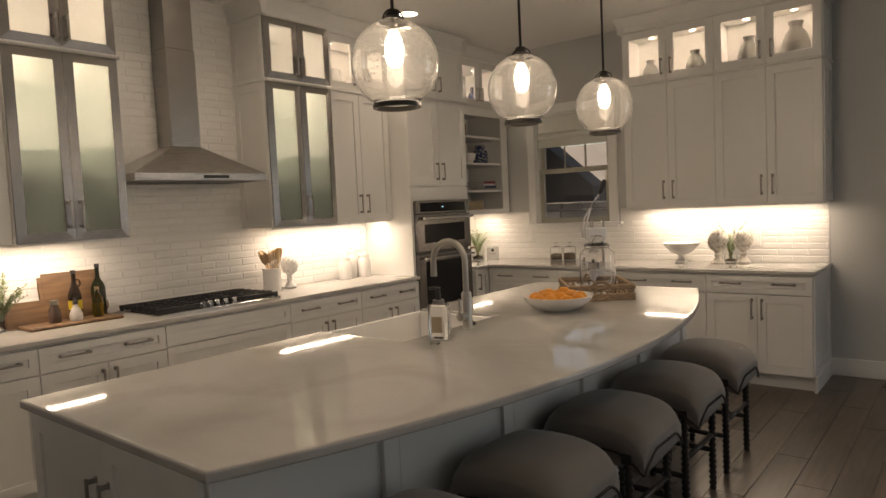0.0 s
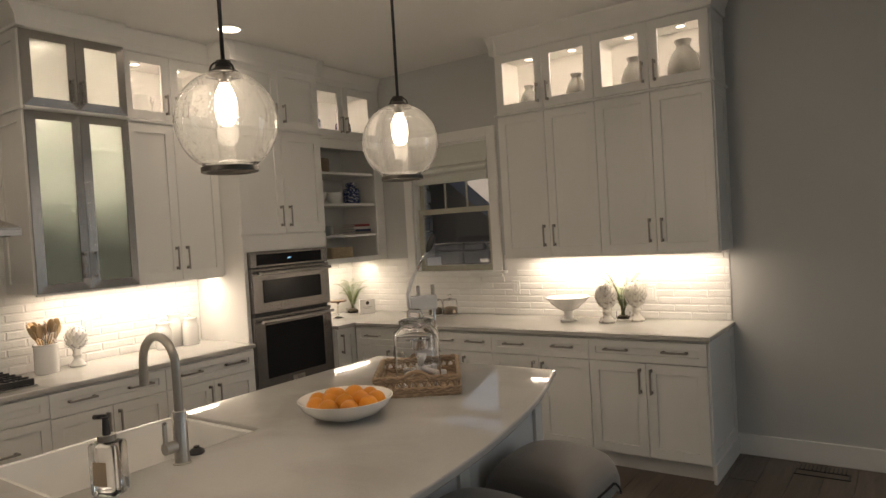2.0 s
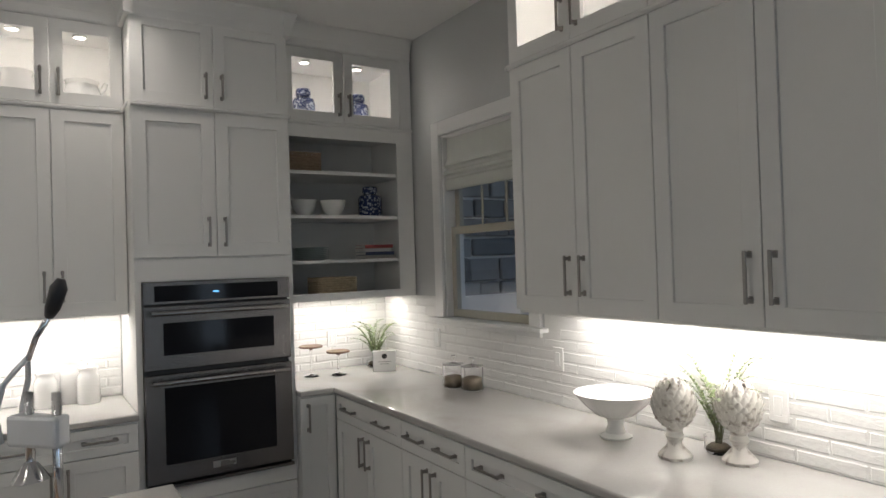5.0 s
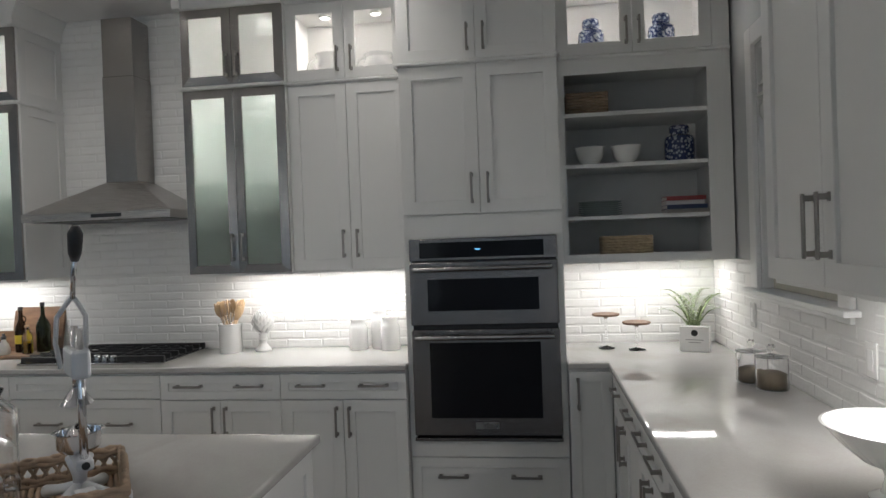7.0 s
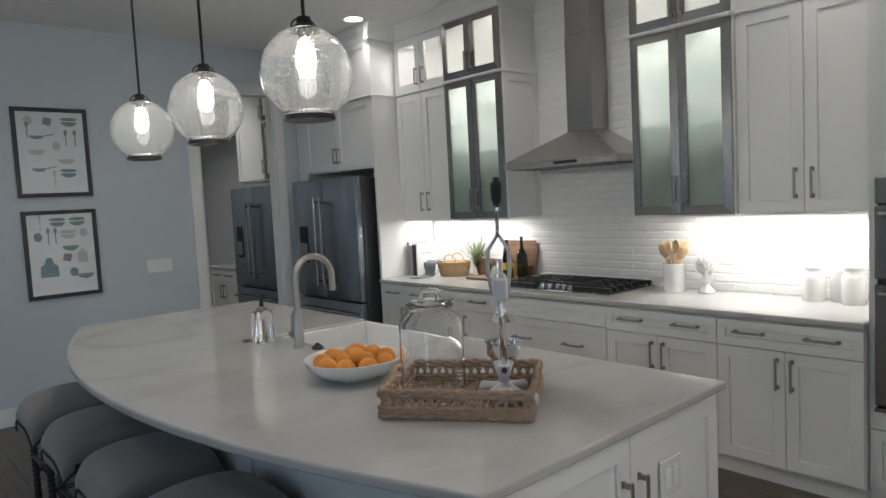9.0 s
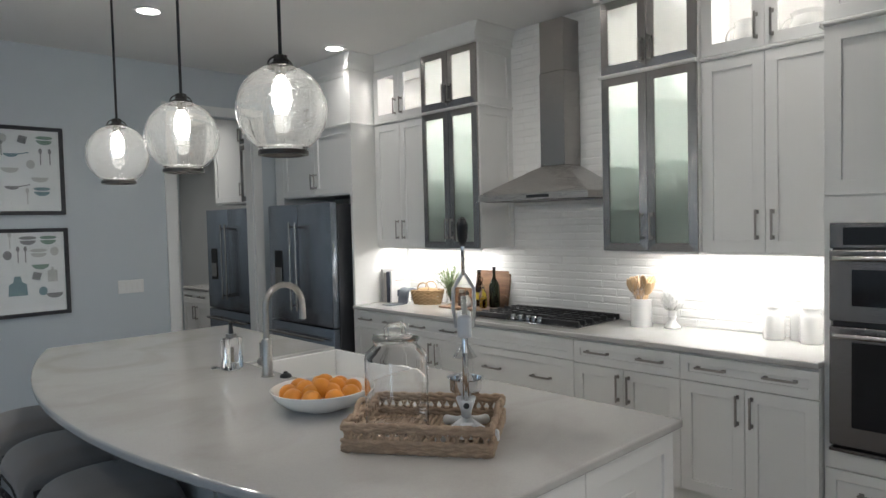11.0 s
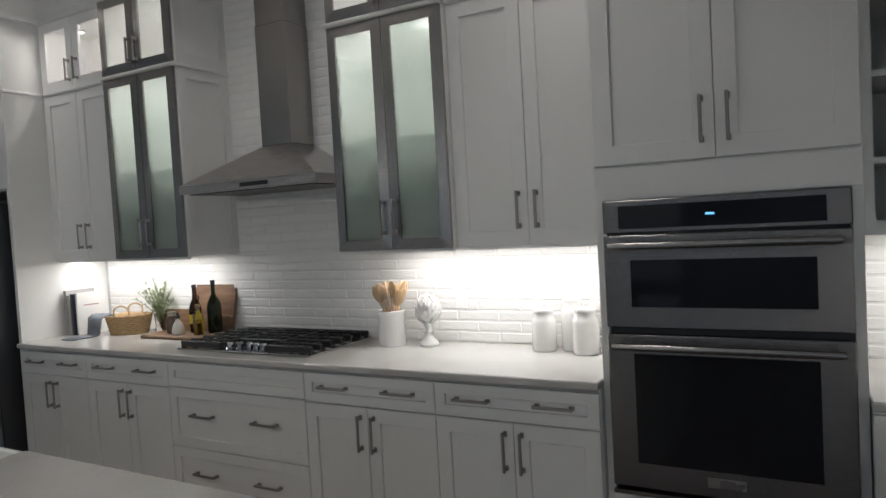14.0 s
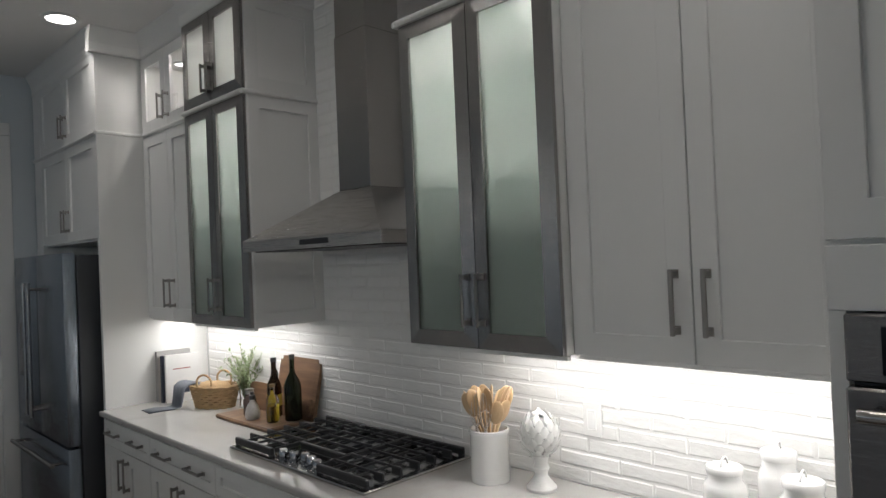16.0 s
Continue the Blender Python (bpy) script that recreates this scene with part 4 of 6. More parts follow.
# ---- window ----
x0, x1, z0, z1 = WIN
win = tagged(new("window_1"), kind="structure")
M_SASH = simple("sash_paint", (0.42, 0.40, 0.33), 0.45)
win.location = (0, 0, 0)
for nm, v in (("casing", (x0 - 0.085, x0, YB - 0.022, YB, z0, z1 + 0.085)), ("casing", (x1, x1 + 0.085, YB - 0.022, YB, z0, z1 + 0.085)), ("casing", (x0, x1, YB - 0.022, YB, z1, z1 + 0.085)), ("window_sill", (x0 - 0.11, x1 + 0.13, YB - 0.06, YB + 0.05, z0 - 0.022, z0)), ("apron", (x0 - 0.085, x1 + 0.085, YB - 0.02, YB - 0.0, z0 - 0.05, z0 - 0.023)), ("jamb", (x0, x0 + 0.015, YB, YB + 0.14, z0, z1)), ("jamb", (x1 - 0.015, x1, YB, YB + 0.14, z0, z1)), ("jamb", (x0 + 0.015, x1 - 0.015, YB, YB + 0.14, z1 - 0.015, z1))):
    part(nm, B(*v, 0.003), M_TRIM, win)
zm = 1.785
for nm, a, b, yy in (("lower_sash", z0 + 0.002, zm + 0.025, YB + 0.045), ("upper_sash", zm - 0.02, z1 - 0.016, YB + 0.08)):
    s = part(nm, rail_frame(x0 + 0.016, x1 - 0.016, a, b, 0.045, yy, yy + 0.032), M_SASH, win, "tan painted sash")
    g = part("pane", B(x0 + 0.06, x1 - 0.06, yy + 0.014, yy + 0.018, a + 0.04, b - 0.04), M_GLASS, s, "clear glass pane")
    g.visible_shadow = False
    if nm == "upper_sash":
        for k in (1, 2):
            u = x0 + 0.06 + (x1 - x0 - 0.12) * k / 3
            part("muntin", B(u - 0.009, u + 0.009, yy + 0.006, yy + 0.013, a + 0.045, b - 0.045), M_SASH, s)
M_SHADE = simple("shade_linen", (0.62, 0.63, 0.59), 0.9, bump=0.5, bump_scale=400)
shade = thing("roman_shade", pose((x0 + x1) / 2, YB + 0.02, 0), "pale linen roman shade half drawn over the kitchen window", "blind")
sw2 = (x1 - x0) / 2 - 0.03
prof = [(0.004, z1 - 0.02), (0.0, 2.215), (-0.012, 2.195), (-0.022, 2.180), (-0.006, 2.170), (-0.004, 2.155), (-0.026, 2.140), (-0.03, 2.125), (-0.008, 2.117), (-0.006, 2.105), (-0.02, 2.090), (-0.018, 2.045), (-0.008, 2.030), (0.006, 2.030), (0.012, 2.055), (0.014, z1 - 0.02)]
part("cloth", sweep_x(prof, -sw2, sw2), M_SHADE, shade, smooth=True, auto=True)
part("headrail", B(-sw2, sw2, -0.01, 0.025, z1 - 0.02, z1 - 0.0155), M_TRIM, shade)

# ---- outside ----
M_STONE = simple("pale_stone", (0.34, 0.33, 0.32), 0.9, scale=9, vary=0.25, bump=1.0, bump_scale=30, per_object=0.3)
M_SOFFIT = simple("dark_soffit", (0.09, 0.085, 0.08), 0.8)
M_LAWN = simple("patio_ground", (0.2, 0.19, 0.17), 0.95, scale=2, vary=0.2, bump=0.4)
part("ground", B(-60, 60, YB + 0.2, 120, -0.25, -0.15), M_LAWN, None, kind="structure")


def stone_face(t, m, w, h, seed):
    rnd = random.Random(seed)
    z = 0
    part("core", B(0, w, 0.012, 0.3, -0.15, h), M_JOINT, t, "mortar core", m=m)
    while z < h - 0.04:
        hh = min(rnd.choice((0.13, 0.17, 0.21)), h - z)
        x = 0
        while x < w - 0.03:
            ww = min(rnd.uniform(0.2, 0.48), w - x)
            bm = bmesh.new()
            box(bm, 0.008, ww - 0.008, -0.02 - rnd.uniform(0, 0.03), 0.02, 0.008, hh - 0.008)
            for v in bm.verts:
                v.co += Vector((rnd.uniform(-0.012, 0.012), rnd.uniform(-0.006, 0.006), rnd.uniform(-0.01, 0.01)))
            bmesh.ops.bevel(bm, geom=bm.edges[:], offset=0.012, segments=1, affect="EDGES")
            part("stone", bm, M_STONE, t, m=m @ pose(x, 0, z))
            x += ww
        z += hh


wing = thing("stone_wing", pose(-4.0, YB + 0.18, 0, 0, 0, 90), "pale stone side wall of the covered patio outside the window", "stone wall")
stone_face(wing, pose(0, 0, 0), 1.84, 2.6, 3)
part("ledge", B(0.3, 1.84, -0.12, -0.03, 1.02, 1.30, 0.01), M_CERAMIC, wing, "pale ledge")
fire = thing("patio_fireplace", pose(-4.0, 9.3, 0), "pale stone outdoor wall under the dark patio gable", "stone wall")
stone_face(fire, pose(0, 0, 0), 3.0, 1.45, 5)


def slab_xz(name, pts, y0, y1, mat, parent, label):
    bm = bmesh.new()
    lo = [bm.verts.new((x, y0, z)) for x, z in pts]
    hi = [bm.verts.new((x, y1, z)) for x, z in pts]
    bm.faces.new(lo), bm.faces.new(hi[::-1])
    for i in range(len(pts)):
        k = (i + 1) % len(pts)
        bm.faces.new((lo[i], lo[k], hi[k], hi[i]))
    part(name, bm, mat, parent, label)


proof = thing("patio_roof", pose(0, 0, 0), "dark patio gable and pale far roof seen through the window", "roof")
slab_xz("gable", [(-4.3, 1.46), (-3.05, 1.46), (-3.05, 1.66), (-3.66, 2.18), (-4.3, 2.75)], 9.25, 9.65, M_SOFFIT, proof, "dark gable end")
slab_xz("far_roof", [(-5.5, 1.4), (-3.0, 1.4), (-3.0, 2.35), (-5.5, 2.35)], 11.0, 11.2, M_STONE, proof, "pale far roof slope")
part("soffit", B(-4.0, -3.2, YB + 0.15, 9.3, 2.62, 2.7), M_SOFFIT, proof)

# ---- cooktop ----
M_KNOB = simple("polished_chrome", (0.36, 0.36, 0.37), 0.15, 1.0, vary=0.05)
M_PAN = simple("polished_steel", (0.5, 0.49, 0.48), 0.16, 1.0, vary=0.1)
ck = thing("gas_cooktop", pose(-2.975, 3.265, CTOP, 0, 0, 90), "steel gas cooktop with black iron grates and five knobs", "cooktop")
KW, KD = 0.915, 0.52
part("pan", B(0, KW, 0, KD, 0.001, 0.012, 0.004), M_PAN, ck, "polished steel top")
for cx, cy, r in ((0.16, 0.14, 0.04), (0.16, 0.38, 0.045), (0.457, 0.30, 0.055), (0.755, 0.14, 0.04), (0.755, 0.38, 0.045)):
    part("burner", lathe([(0, 0.012), (r, 0.012), (r, 0.02), (r * 0.8, 0.022), (r * 0.8, 0.03), (0, 0.031)], 20, cx=cx, cy=cy), M_BLACK, ck, "black burner cap", smooth=True, auto=True)
GZ = 0.047
for gi, (a, b) in enumerate(((0.01, 0.303), (0.308, 0.607), (0.612, 0.905))):
    bm = bmesh.new()
    y0g = 0.15 if gi == 1 else 0.02
    y1g = KD - 0.02
    # heavy front and back bars, thin rods between, stubby fins at the outer ends
    box(bm, a, b, y1g - 0.018, y1g, GZ - 0.028, GZ, 0.003)
    box(bm, a, b, y0g, y0g + 0.018, GZ - 0.03, GZ, 0.004)
    for x in (a + 0.005, b - 0.005):
        inner = not ((gi == 0 and x < 0.1) or (gi == 2 and x > 0.8))
        if inner:
            box(bm, x - 0.004, x + 0.004, y0g + 0.018, y1g - 0.018, GZ - 0.02, GZ - 0.002, 0.002)
        else:
            for k in range(5):
                y = y0g + 0.075 + (y1g - y0g - 0.15) * k / 4
                s = 1 if x < 0.1 else -1
                xa, xb = sorted((x - s * 0.005, x + s * 0.045))
                box(bm, xa, xb, y - 0.006, y + 0.006, GZ - 0.028, GZ + 0.003, 0.003)
    for x in ((a + b) / 2, a + 0.075, b - 0.075):
        box(bm, x - 0.003, x + 0.003, y0g + 0.018, y1g - 0.018, GZ - 0.012, GZ - 0.002, 0.001)
    n = 4 if gi == 1 else 5
    for k in range(n):
        y = y0g + 0.075 + (y1g - y0g - 0.15) * k / (n - 1)
        box(bm, a + 0.008, b - 0.008, y - 0.003, y + 0.003, GZ - 0.008, GZ + 0.003, 0.001)
    for x in (a + 0.012, b - 0.012):
        for y in (y0g + 0.010, y1g - 0.010):
            box(bm, x - 0.010, x + 0.010, y - 0.008, y + 0.008, 0.012, GZ - 0.025)
    part("grate", bm, M_BLACK, ck, "black cast iron grate")
for k in range(5):
    u = 0.457 + (k - 2) * 0.058
    part("knob", lathe([(0, 0.012), (0.024, 0.012), (0.024, 0.017), (0.019, 0.019), (0.018, 0.042), (0.015, 0.046), (0, 0.046)], 24, cx=u, cy=0.078 - 0.012 * abs(k - 2)), M_KNOB, ck, "polished chrome knob", smooth=True, auto=True)


# ---- small things ----
def on(x, y, z=CTOP, rz=0):
    return pose(x, y, z, 0, 0, rz)


def lathed(name, prof, m, mat, label, category, pname, seg=32, group=""):
    t = thing(name, m, label, category, group)
    part(pname, lathe(prof, seg), mat, t, smooth=True, auto=True)
    return t


def leaf(bm, p, d, l, w):
    side = d.cross(Vector((0, 0, 1)))
    if side.length < 0.1:
        side = d.orthogonal()
    side.normalize()
    q = [p, p + d * l * 0.5 + side * w, p + d * l, p + d * l * 0.5 - side * w]
    q[1] += Vector((0, 0, -w * 0.3))
    bm.faces.new([bm.verts.new(v) for v in q])


M_LEAF = simple("sage_leaf", (0.22, 0.28, 0.13), 0.6, scale=30, vary=0.35)
M_STEM = simple("stem", (0.16, 0.17, 0.09), 0.7)


def sprig(t, seed, n, spread, height, z0, leaf_l=0.02, flop=0.35, steps=9):
    rnd = random.Random(seed)
    st, lf = bmesh.new(), bmesh.new()
    for i in range(n):
        a = rnd.uniform(0, 2 * math.pi)
        r = rnd.uniform(0.25, 1) * spread
        h = height * rnd.uniform(0.6, 1.0)
        pts = []
        for k in range(steps):
            s = k / (steps - 1)
            pts.append(Vector((math.cos(a) * r * s ** 1.5 + rnd.uniform(-0.004, 0.004), math.sin(a) * r * s ** 1.5 + rnd.uniform(-0.004, 0.004), z0 + h * (s - flop * s * s * r / max(spread, 1e-3)))))
        tube(pts, 0.0012, 4, st)
        for k in range(2, steps):
            for q in range(6):
                p = pts[k - 1].lerp(pts[k], rnd.random())
                d = Vector((rnd.uniform(-1, 1), rnd.uniform(-1, 1), rnd.uniform(-0.2, 1))).normalized()
                leaf(lf, p, d, leaf_l * rnd.uniform(0.7, 1.3), leaf_l * 0.26)
    part("stems", st, M_STEM, t, "thin stems")
    part("leaves", lf, M_LEAF, t, "small grey-green leaves", kind="stuff")


def fronds(t, seed, n, spread, height, z0, leaf_l=0.022):
    """Arching stems with paired narrow leaves that shorten towards the tip."""
    rnd = random.Random(seed)
    st, lf = bmesh.new(), bmesh.new()
    for i in range(n):
        a = 2 * math.pi * i / n + rnd.uniform(-0.3, 0.3)
        rr, h = spread * rnd.uniform(0.45, 1), height * rnd.uniform(0.55, 1.0)
        out = Vector((math.cos(a), math.sin(a), 0))
        side = Vector((-out.y, out.x, 0))
        pts = []
        for k in range(13):
            q = k / 12
            pts.append(out * (rr * q ** 1.4) + side * (0.012 * math.sin(q * 5 + i)) + Vector((0, 0, z0 + h * math.sin(q * 1.75) * 0.98)))
        tube(pts, [0.0016 - 0.0009 * k / 12 for k in range(13)], 5, st)
        for k in range(3, 13):
            for half in (0.0, 0.5):
                p = pts[k - 1].lerp(pts[k], half)
                d0 = (pts[k] - pts[k - 1]).normalized()
                size = leaf_l * (1.15 - 0.6 * k / 12) * rnd.uniform(0.8, 1.2)
                for sgn in (-1, 1):
                    d = (d0 * 0.6 + side * sgn * rnd.uniform(0.6, 1.0) + Vector((0, 0, rnd.uniform(-0.2, 0.35)))).normalized()
                    leaf(lf, p, d, size, size * 0.2)
    part("stems", st, M_STEM, t, "thin stems", smooth=True)
    part("leaves", lf, M_LEAF, t, "small green fern leaves", kind="stuff")


def jar_profile(r, h, neck):
    return [(0, 0), (r * 0.92, 0), (r, 0.008), (r, h * 0.66), (r * 0.93, h * 0.74), (neck, h * 0.80), (neck, h * 0.88), (0, h * 0.88)]


def lidded_jar(x, y, r, h, label):
    t = thing("ceramic_jar", on(x, y), label, "jar", "lidded jars")
    part("body", lathe(jar_profile(r, h, r * 0.78), 36), M_CERAMIC, t, smooth=True, auto=True)
    l = part("lid", lathe([(0, h * 0.88), (r * 0.82, h * 0.88), (r * 0.84, h * 0.9), (r * 0.84, h * 0.96), (r * 0.8, h * 0.975), (0, h * 0.98)], 36), M_CERAMIC, t, "white lid", smooth=True, auto=True)
    part("loop", tube([(0.022 * math.cos(a), 0, h * 0.975 + 0.022 * math.sin(a)) for a in [math.pi * k / 10 for k in range(11)]], 0.003, 8), M_CERAMIC, l, "lid handle", smooth=True)


lidded_jar(-3.40, 5.19, 0.056, 0.195, "shorter white ceramic jar with lid beside the oven tower")
lidded_jar(-3.45, 5.31, 0.052, 0.245, "taller white ceramic jar with lid behind two others")
lidded_jar(-3.375, 5.39, 0.057, 0.205, "white ceramic jar with lid against the oven tower panel")

cr = thing("utensil_crock", on(-3.362, 4.395), "white ceramic crock full of wooden spoons and wire whisks", "crock")
part("crock", lathe([(0, 0), (0.066, 0), (0.068, 0.006), (0.066, 0.16), (0.07, 0.166), (0.07, 0.176), (0.064, 0.178), (0.06, 0.17), (0.06, 0.02), (0, 0.02)], 40), M_CERAMIC, cr, "white crock", smooth=True, auto=True)
rnd = random.Random(2)
for k in range(15):
    a = 2 * math.pi * k / 15 + 0.2
    tip = Vector((0.058 * math.cos(a), 0.075 * math.sin(a), 0.275 + rnd.uniform(-0.03, 0.02)))
    foot = Vector((-0.03 * math.cos(a), -0.03 * math.sin(a), 0.025))
    d = (tip - foot).normalized()
    bm = tube([foot, foot.lerp(tip, 0.8)], 0.005, 8)
    fl = bmesh.new()
    bmesh.ops.create_uvsphere(fl, u_segments=14, v_segments=10, radius=1.0, matrix=Matrix.Translation(tip - d * 0.005) @ d.to_track_quat("Z", "Y").to_matrix().to_4x4() @ Matrix.Rotation(a, 4, "Z") @ Matrix.Diagonal((0.006, 0.024 + 0.004 * (k % 2), 0.046, 1)))
    sp = part("spoon", bm, M_SPOON, cr, "wooden spoon", smooth=True)
    part("spoon_head", fl, M_SPOON, sp, smooth=True)
for wx, wy in ((0.045, -0.015), (0.05, 0.03)):
    bm = bmesh.new()
    for k in range(6):
        a = math.pi * k / 6
        pts = [(wx + math.cos(a) * 0.022 * math.sin(math.pi * s / 12), wy + math.sin(a) * 0.022 * math.sin(math.pi * s / 12), 0.19 + 0.12 * (1 - math.cos(math.pi * s / 12)) / 2) for s in range(13)]
        tube(pts, 0.0009, 5, bm)
        pts = [(wx - math.cos(a) * 0.022 * math.sin(math.pi * s / 12), wy - math.sin(a) * 0.022 * math.sin(math.pi * s / 12), 0.19 + 0.12 * (1 - math.cos(math.pi * s / 12)) / 2) for s in range(13)]
        tube(pts, 0.0009, 5, bm)
    tube([(wx, wy, 0.03), (wx, wy, 0.19)], 0.005, 8, bm)
    part("whisk", bm, M_STEEL, cr, "wire whisk", smooth=True)

M_ARTW = simple("white_glaze", (0.74, 0.73, 0.71), 0.3, scale=40, vary=0.05)
M_ARTG = wood_mat("crackled_glaze", (0.20, 0.16, 0.12), (0.64, 0.61, 0.56), 0.5, (1, 1, 1), 0.0, 26, 0.4)
M_ARTG.node_tree.nodes["Color Ramp"].color_ramp.elements[1].position = 0.48
# hearts darker than the leaves: the crevices' shade is put into their colour
M_HEART = simple("heart_shade_grey", (0.33, 0.32, 0.31), 0.6)
M_HEART_SHADE = simple("heart_shade_brown", (0.16, 0.13, 0.10), 0.7)


def artichoke(x, y, R, h, mat, label, rows=12, around=14, petal=0.23):
    t = thing("artichoke_finial", on(x, y), label, "ornament", "artichoke ornaments")
    k = h / 0.25
    zc = h - R * 1.15
    part("foot", lathe([(0, 0), (R * 0.76, 0), (R * 0.78, 0.01 * k), (R * 0.6, 0.024 * k), (R * 0.34, 0.045 * k), (R * 0.33, 0.056 * k), (R * 0.43, 0.072 * k), (R * 0.34, 0.088 * k), (R * 0.45, zc - R * 0.95), (0, zc - R * 0.9)], 28), mat, t, "turned foot", smooth=True, auto=True)
    bm = bmesh.new()
    bmesh.ops.create_uvsphere(bm, u_segments=20, v_segments=14, radius=1, matrix=Matrix.Translation((0, 0, zc)) @ Matrix.Diagonal((R * 0.84, R * 0.84, R * 1.02, 1)))
    part("heart", bm, M_HEART_SHADE if mat is M_ARTG else M_HEART, t, "heart coloured dark for the shade between leaves", smooth=True)
    rnd = random.Random(int(x * 100))
    for i in range(rows):
        v = -0.88 + 1.86 * i / (rows - 1)
        rr = math.sqrt(max(0.012, 1 - v * v)) if v > 0 else math.sqrt(1 - v * v * 0.93)
        n = max(4, int(around * rr))
        for j in range(n):
            a = 2 * math.pi * (j + 0.5 * (i % 2)) / n + rnd.uniform(-0.05, 0.05)
            c = Vector((math.cos(a) * R * rr * 0.86, math.sin(a) * R * rr * 0.86, zc + v * R * (1.12 if v > 0 else 1.0)))
            out = Vector((math.cos(a) * rr, math.sin(a) * rr, v * 0.85)).normalized()
            up = Vector((0, 0, 1)) - out * out.z
            up.normalize()
            sd = out.cross(up)
            mm = Matrix.Translation(c) @ Matrix(((*sd,), (*up,), (*out,))).transposed().to_4x4()
            ww, hh, k2 = R * petal * (1 if v < 0.7 else 0.75), R * (petal + 0.02), rnd.uniform(0.85, 1.15)
            bm = bmesh.new()
            grid = []
            for p in range(6):
                q = -1 + 2 * p / 5
                wd = ww * math.cos(q * 1.25) ** 0.6 * (1.0 if q < 0 else 1 - 0.35 * q)
                lift = R * (0.03 + ((0.14 if v > -0.3 else 0.05) if mat is M_ARTG else 0.17) * k2 * ((q + 1) / 2) ** 1.6)
                grid.append([bm.verts.new(mm @ Vector((wd * e, hh * q * (1 if q < 0 else 1.15), lift + R * 0.06 * (1 - e * e)))) for e in (-1, -0.5, 0, 0.5, 1)])
            for p in range(5):
                for e in range(4):
                    bm.faces.new((grid[p][e], grid[p][e + 1], grid[p + 1][e + 1], grid[p + 1][e]))
            l = part("leaf", bm, mat, t, smooth=True)


artichoke(-3.392, 4.59, 0.064, 0.25, M_ARTW, "small white ceramic artichoke on a foot beside the utensil crock", 9, 11, 0.25)
artichoke(-0.845, 7.03, 0.075, 0.27, M_ARTG, "large crackled artichoke on a foot before the glass of sprigs")
artichoke(-0.675, 7.15, 0.075, 0.27, M_ARTG, "crackled artichoke on a foot beside the outlet")

M_PRINT = simple("grey_print", (0.35, 0.34, 0.33), 0.7)
M_TAUPE = simple("dried_pods", (0.10, 0.075, 0.045), 0.8, scale=60, vary=0.4, bump=1.0, bump_scale=120)
# compote
wob = lambda a, z: 1 + (0.018 * math.cos(a * 24) if 0.06 < z < 0.16 else 0)
cp = thing("compote_bowl", on(-1.16, 7.07), "white fluted ceramic bowl on a tall foot", "bowl")
part("bowl", lathe([(0, 0), (0.062, 0), (0.064, 0.006), (0.04, 0.018), (0.03, 0.05), (0.036, 0.075), (0.075, 0.09), (0.12, 0.13), (0.158, 0.172), (0.162, 0.176), (0.155, 0.177), (0.115, 0.135), (0.07, 0.1), (0, 0.088)], 72, wobble=wob), M_CERAMIC, cp, smooth=True, auto=True)

gl = thing("sprig_vase", on(-0.79, 7.20), "low glass vase with green-grey sprigs beside the artichokes", "plant")
part("vase", lathe([(0, 0), (0.045, 0), (0.05, 0.01), (0.05, 0.06), (0.047, 0.06), (0.046, 0.01), (0, 0.008)], 28), M_GLASS, gl, "clear glass", smooth=True, auto=True)
part("root_ball", lathe([(0, 0.009), (0.043, 0.01), (0.044, 0.022), (0.03, 0.032), (0, 0.034)], 24), M_TAUPE, gl, "brown root ball", smooth=True)
fronds(gl, 5, 22, 0.27, 0.37, 0.03, 0.026)


# corner counter
for x, y, h in ((-2.435, 7.14, 0.07), (-2.305, 7.175, 0.075)):
    t = thing("glass_canister", on(x, y), "clear glass canister with brown dried pods and glass lid", "canister", "glass canisters")
    g = part("body", lathe([(0, 0), (0.06, 0), (0.062, 0.004), (0.062, 0.125), (0.058, 0.125), (0.058, 0.006), (0, 0.006)], 32), M_GLASS, t, "clear glass body", smooth=True, auto=True)
    g.visible_shadow = False
    part("contents", lathe([(0, 0.008), (0.055, 0.008), (0.055, h - 0.01), (0.03, h), (0, h - 0.004)], 24), M_TAUPE, t, "brown dried pods", smooth=True)
    g = part("lid", lathe([(0, 0.128), (0.063, 0.128), (0.063, 0.134), (0.02, 0.138), (0.006, 0.142), (0.006, 0.15), (0.013, 0.155), (0.016, 0.166), (0.01, 0.178), (0, 0.18)], 28), M_GLASS, t, "glass lid with knob", smooth=True, auto=True)
    g.visible_shadow = False
for x, y, z in ((-3.32, 6.638, 0.195), (-3.255, 6.795, 0.155)):
    t = thing("cake_stand", on(x, y), "small cake stand with dark wooden plate on a clear glass foot", "cake stand", "cake stands")
    part("plate", lathe([(0, z - 0.012), (0.072, z - 0.012), (0.077, z - 0.006), (0.075, z), (0, z)], 36), M_WALNUT, t, "round dark wooden plate", smooth=True, auto=True)
    part("foot", lathe([(0, 0), (0.045, 0), (0.045, 0.004), (0.008, 0.015), (0.007, z - 0.03), (0.02, z - 0.012), (0, z - 0.012)], 24), M_GLASS, t, "clear glass foot", smooth=True, auto=True)
pb = thing("white_card_box", on(-3.18, 7.085, CTOP, 66), "small white gift box with dark round mark beside the fern", "box")
part("box", B(-0.075, 0.075, -0.02, 0.025, 0, 0.135, 0.003), M_CERAMIC, pb, "white box")
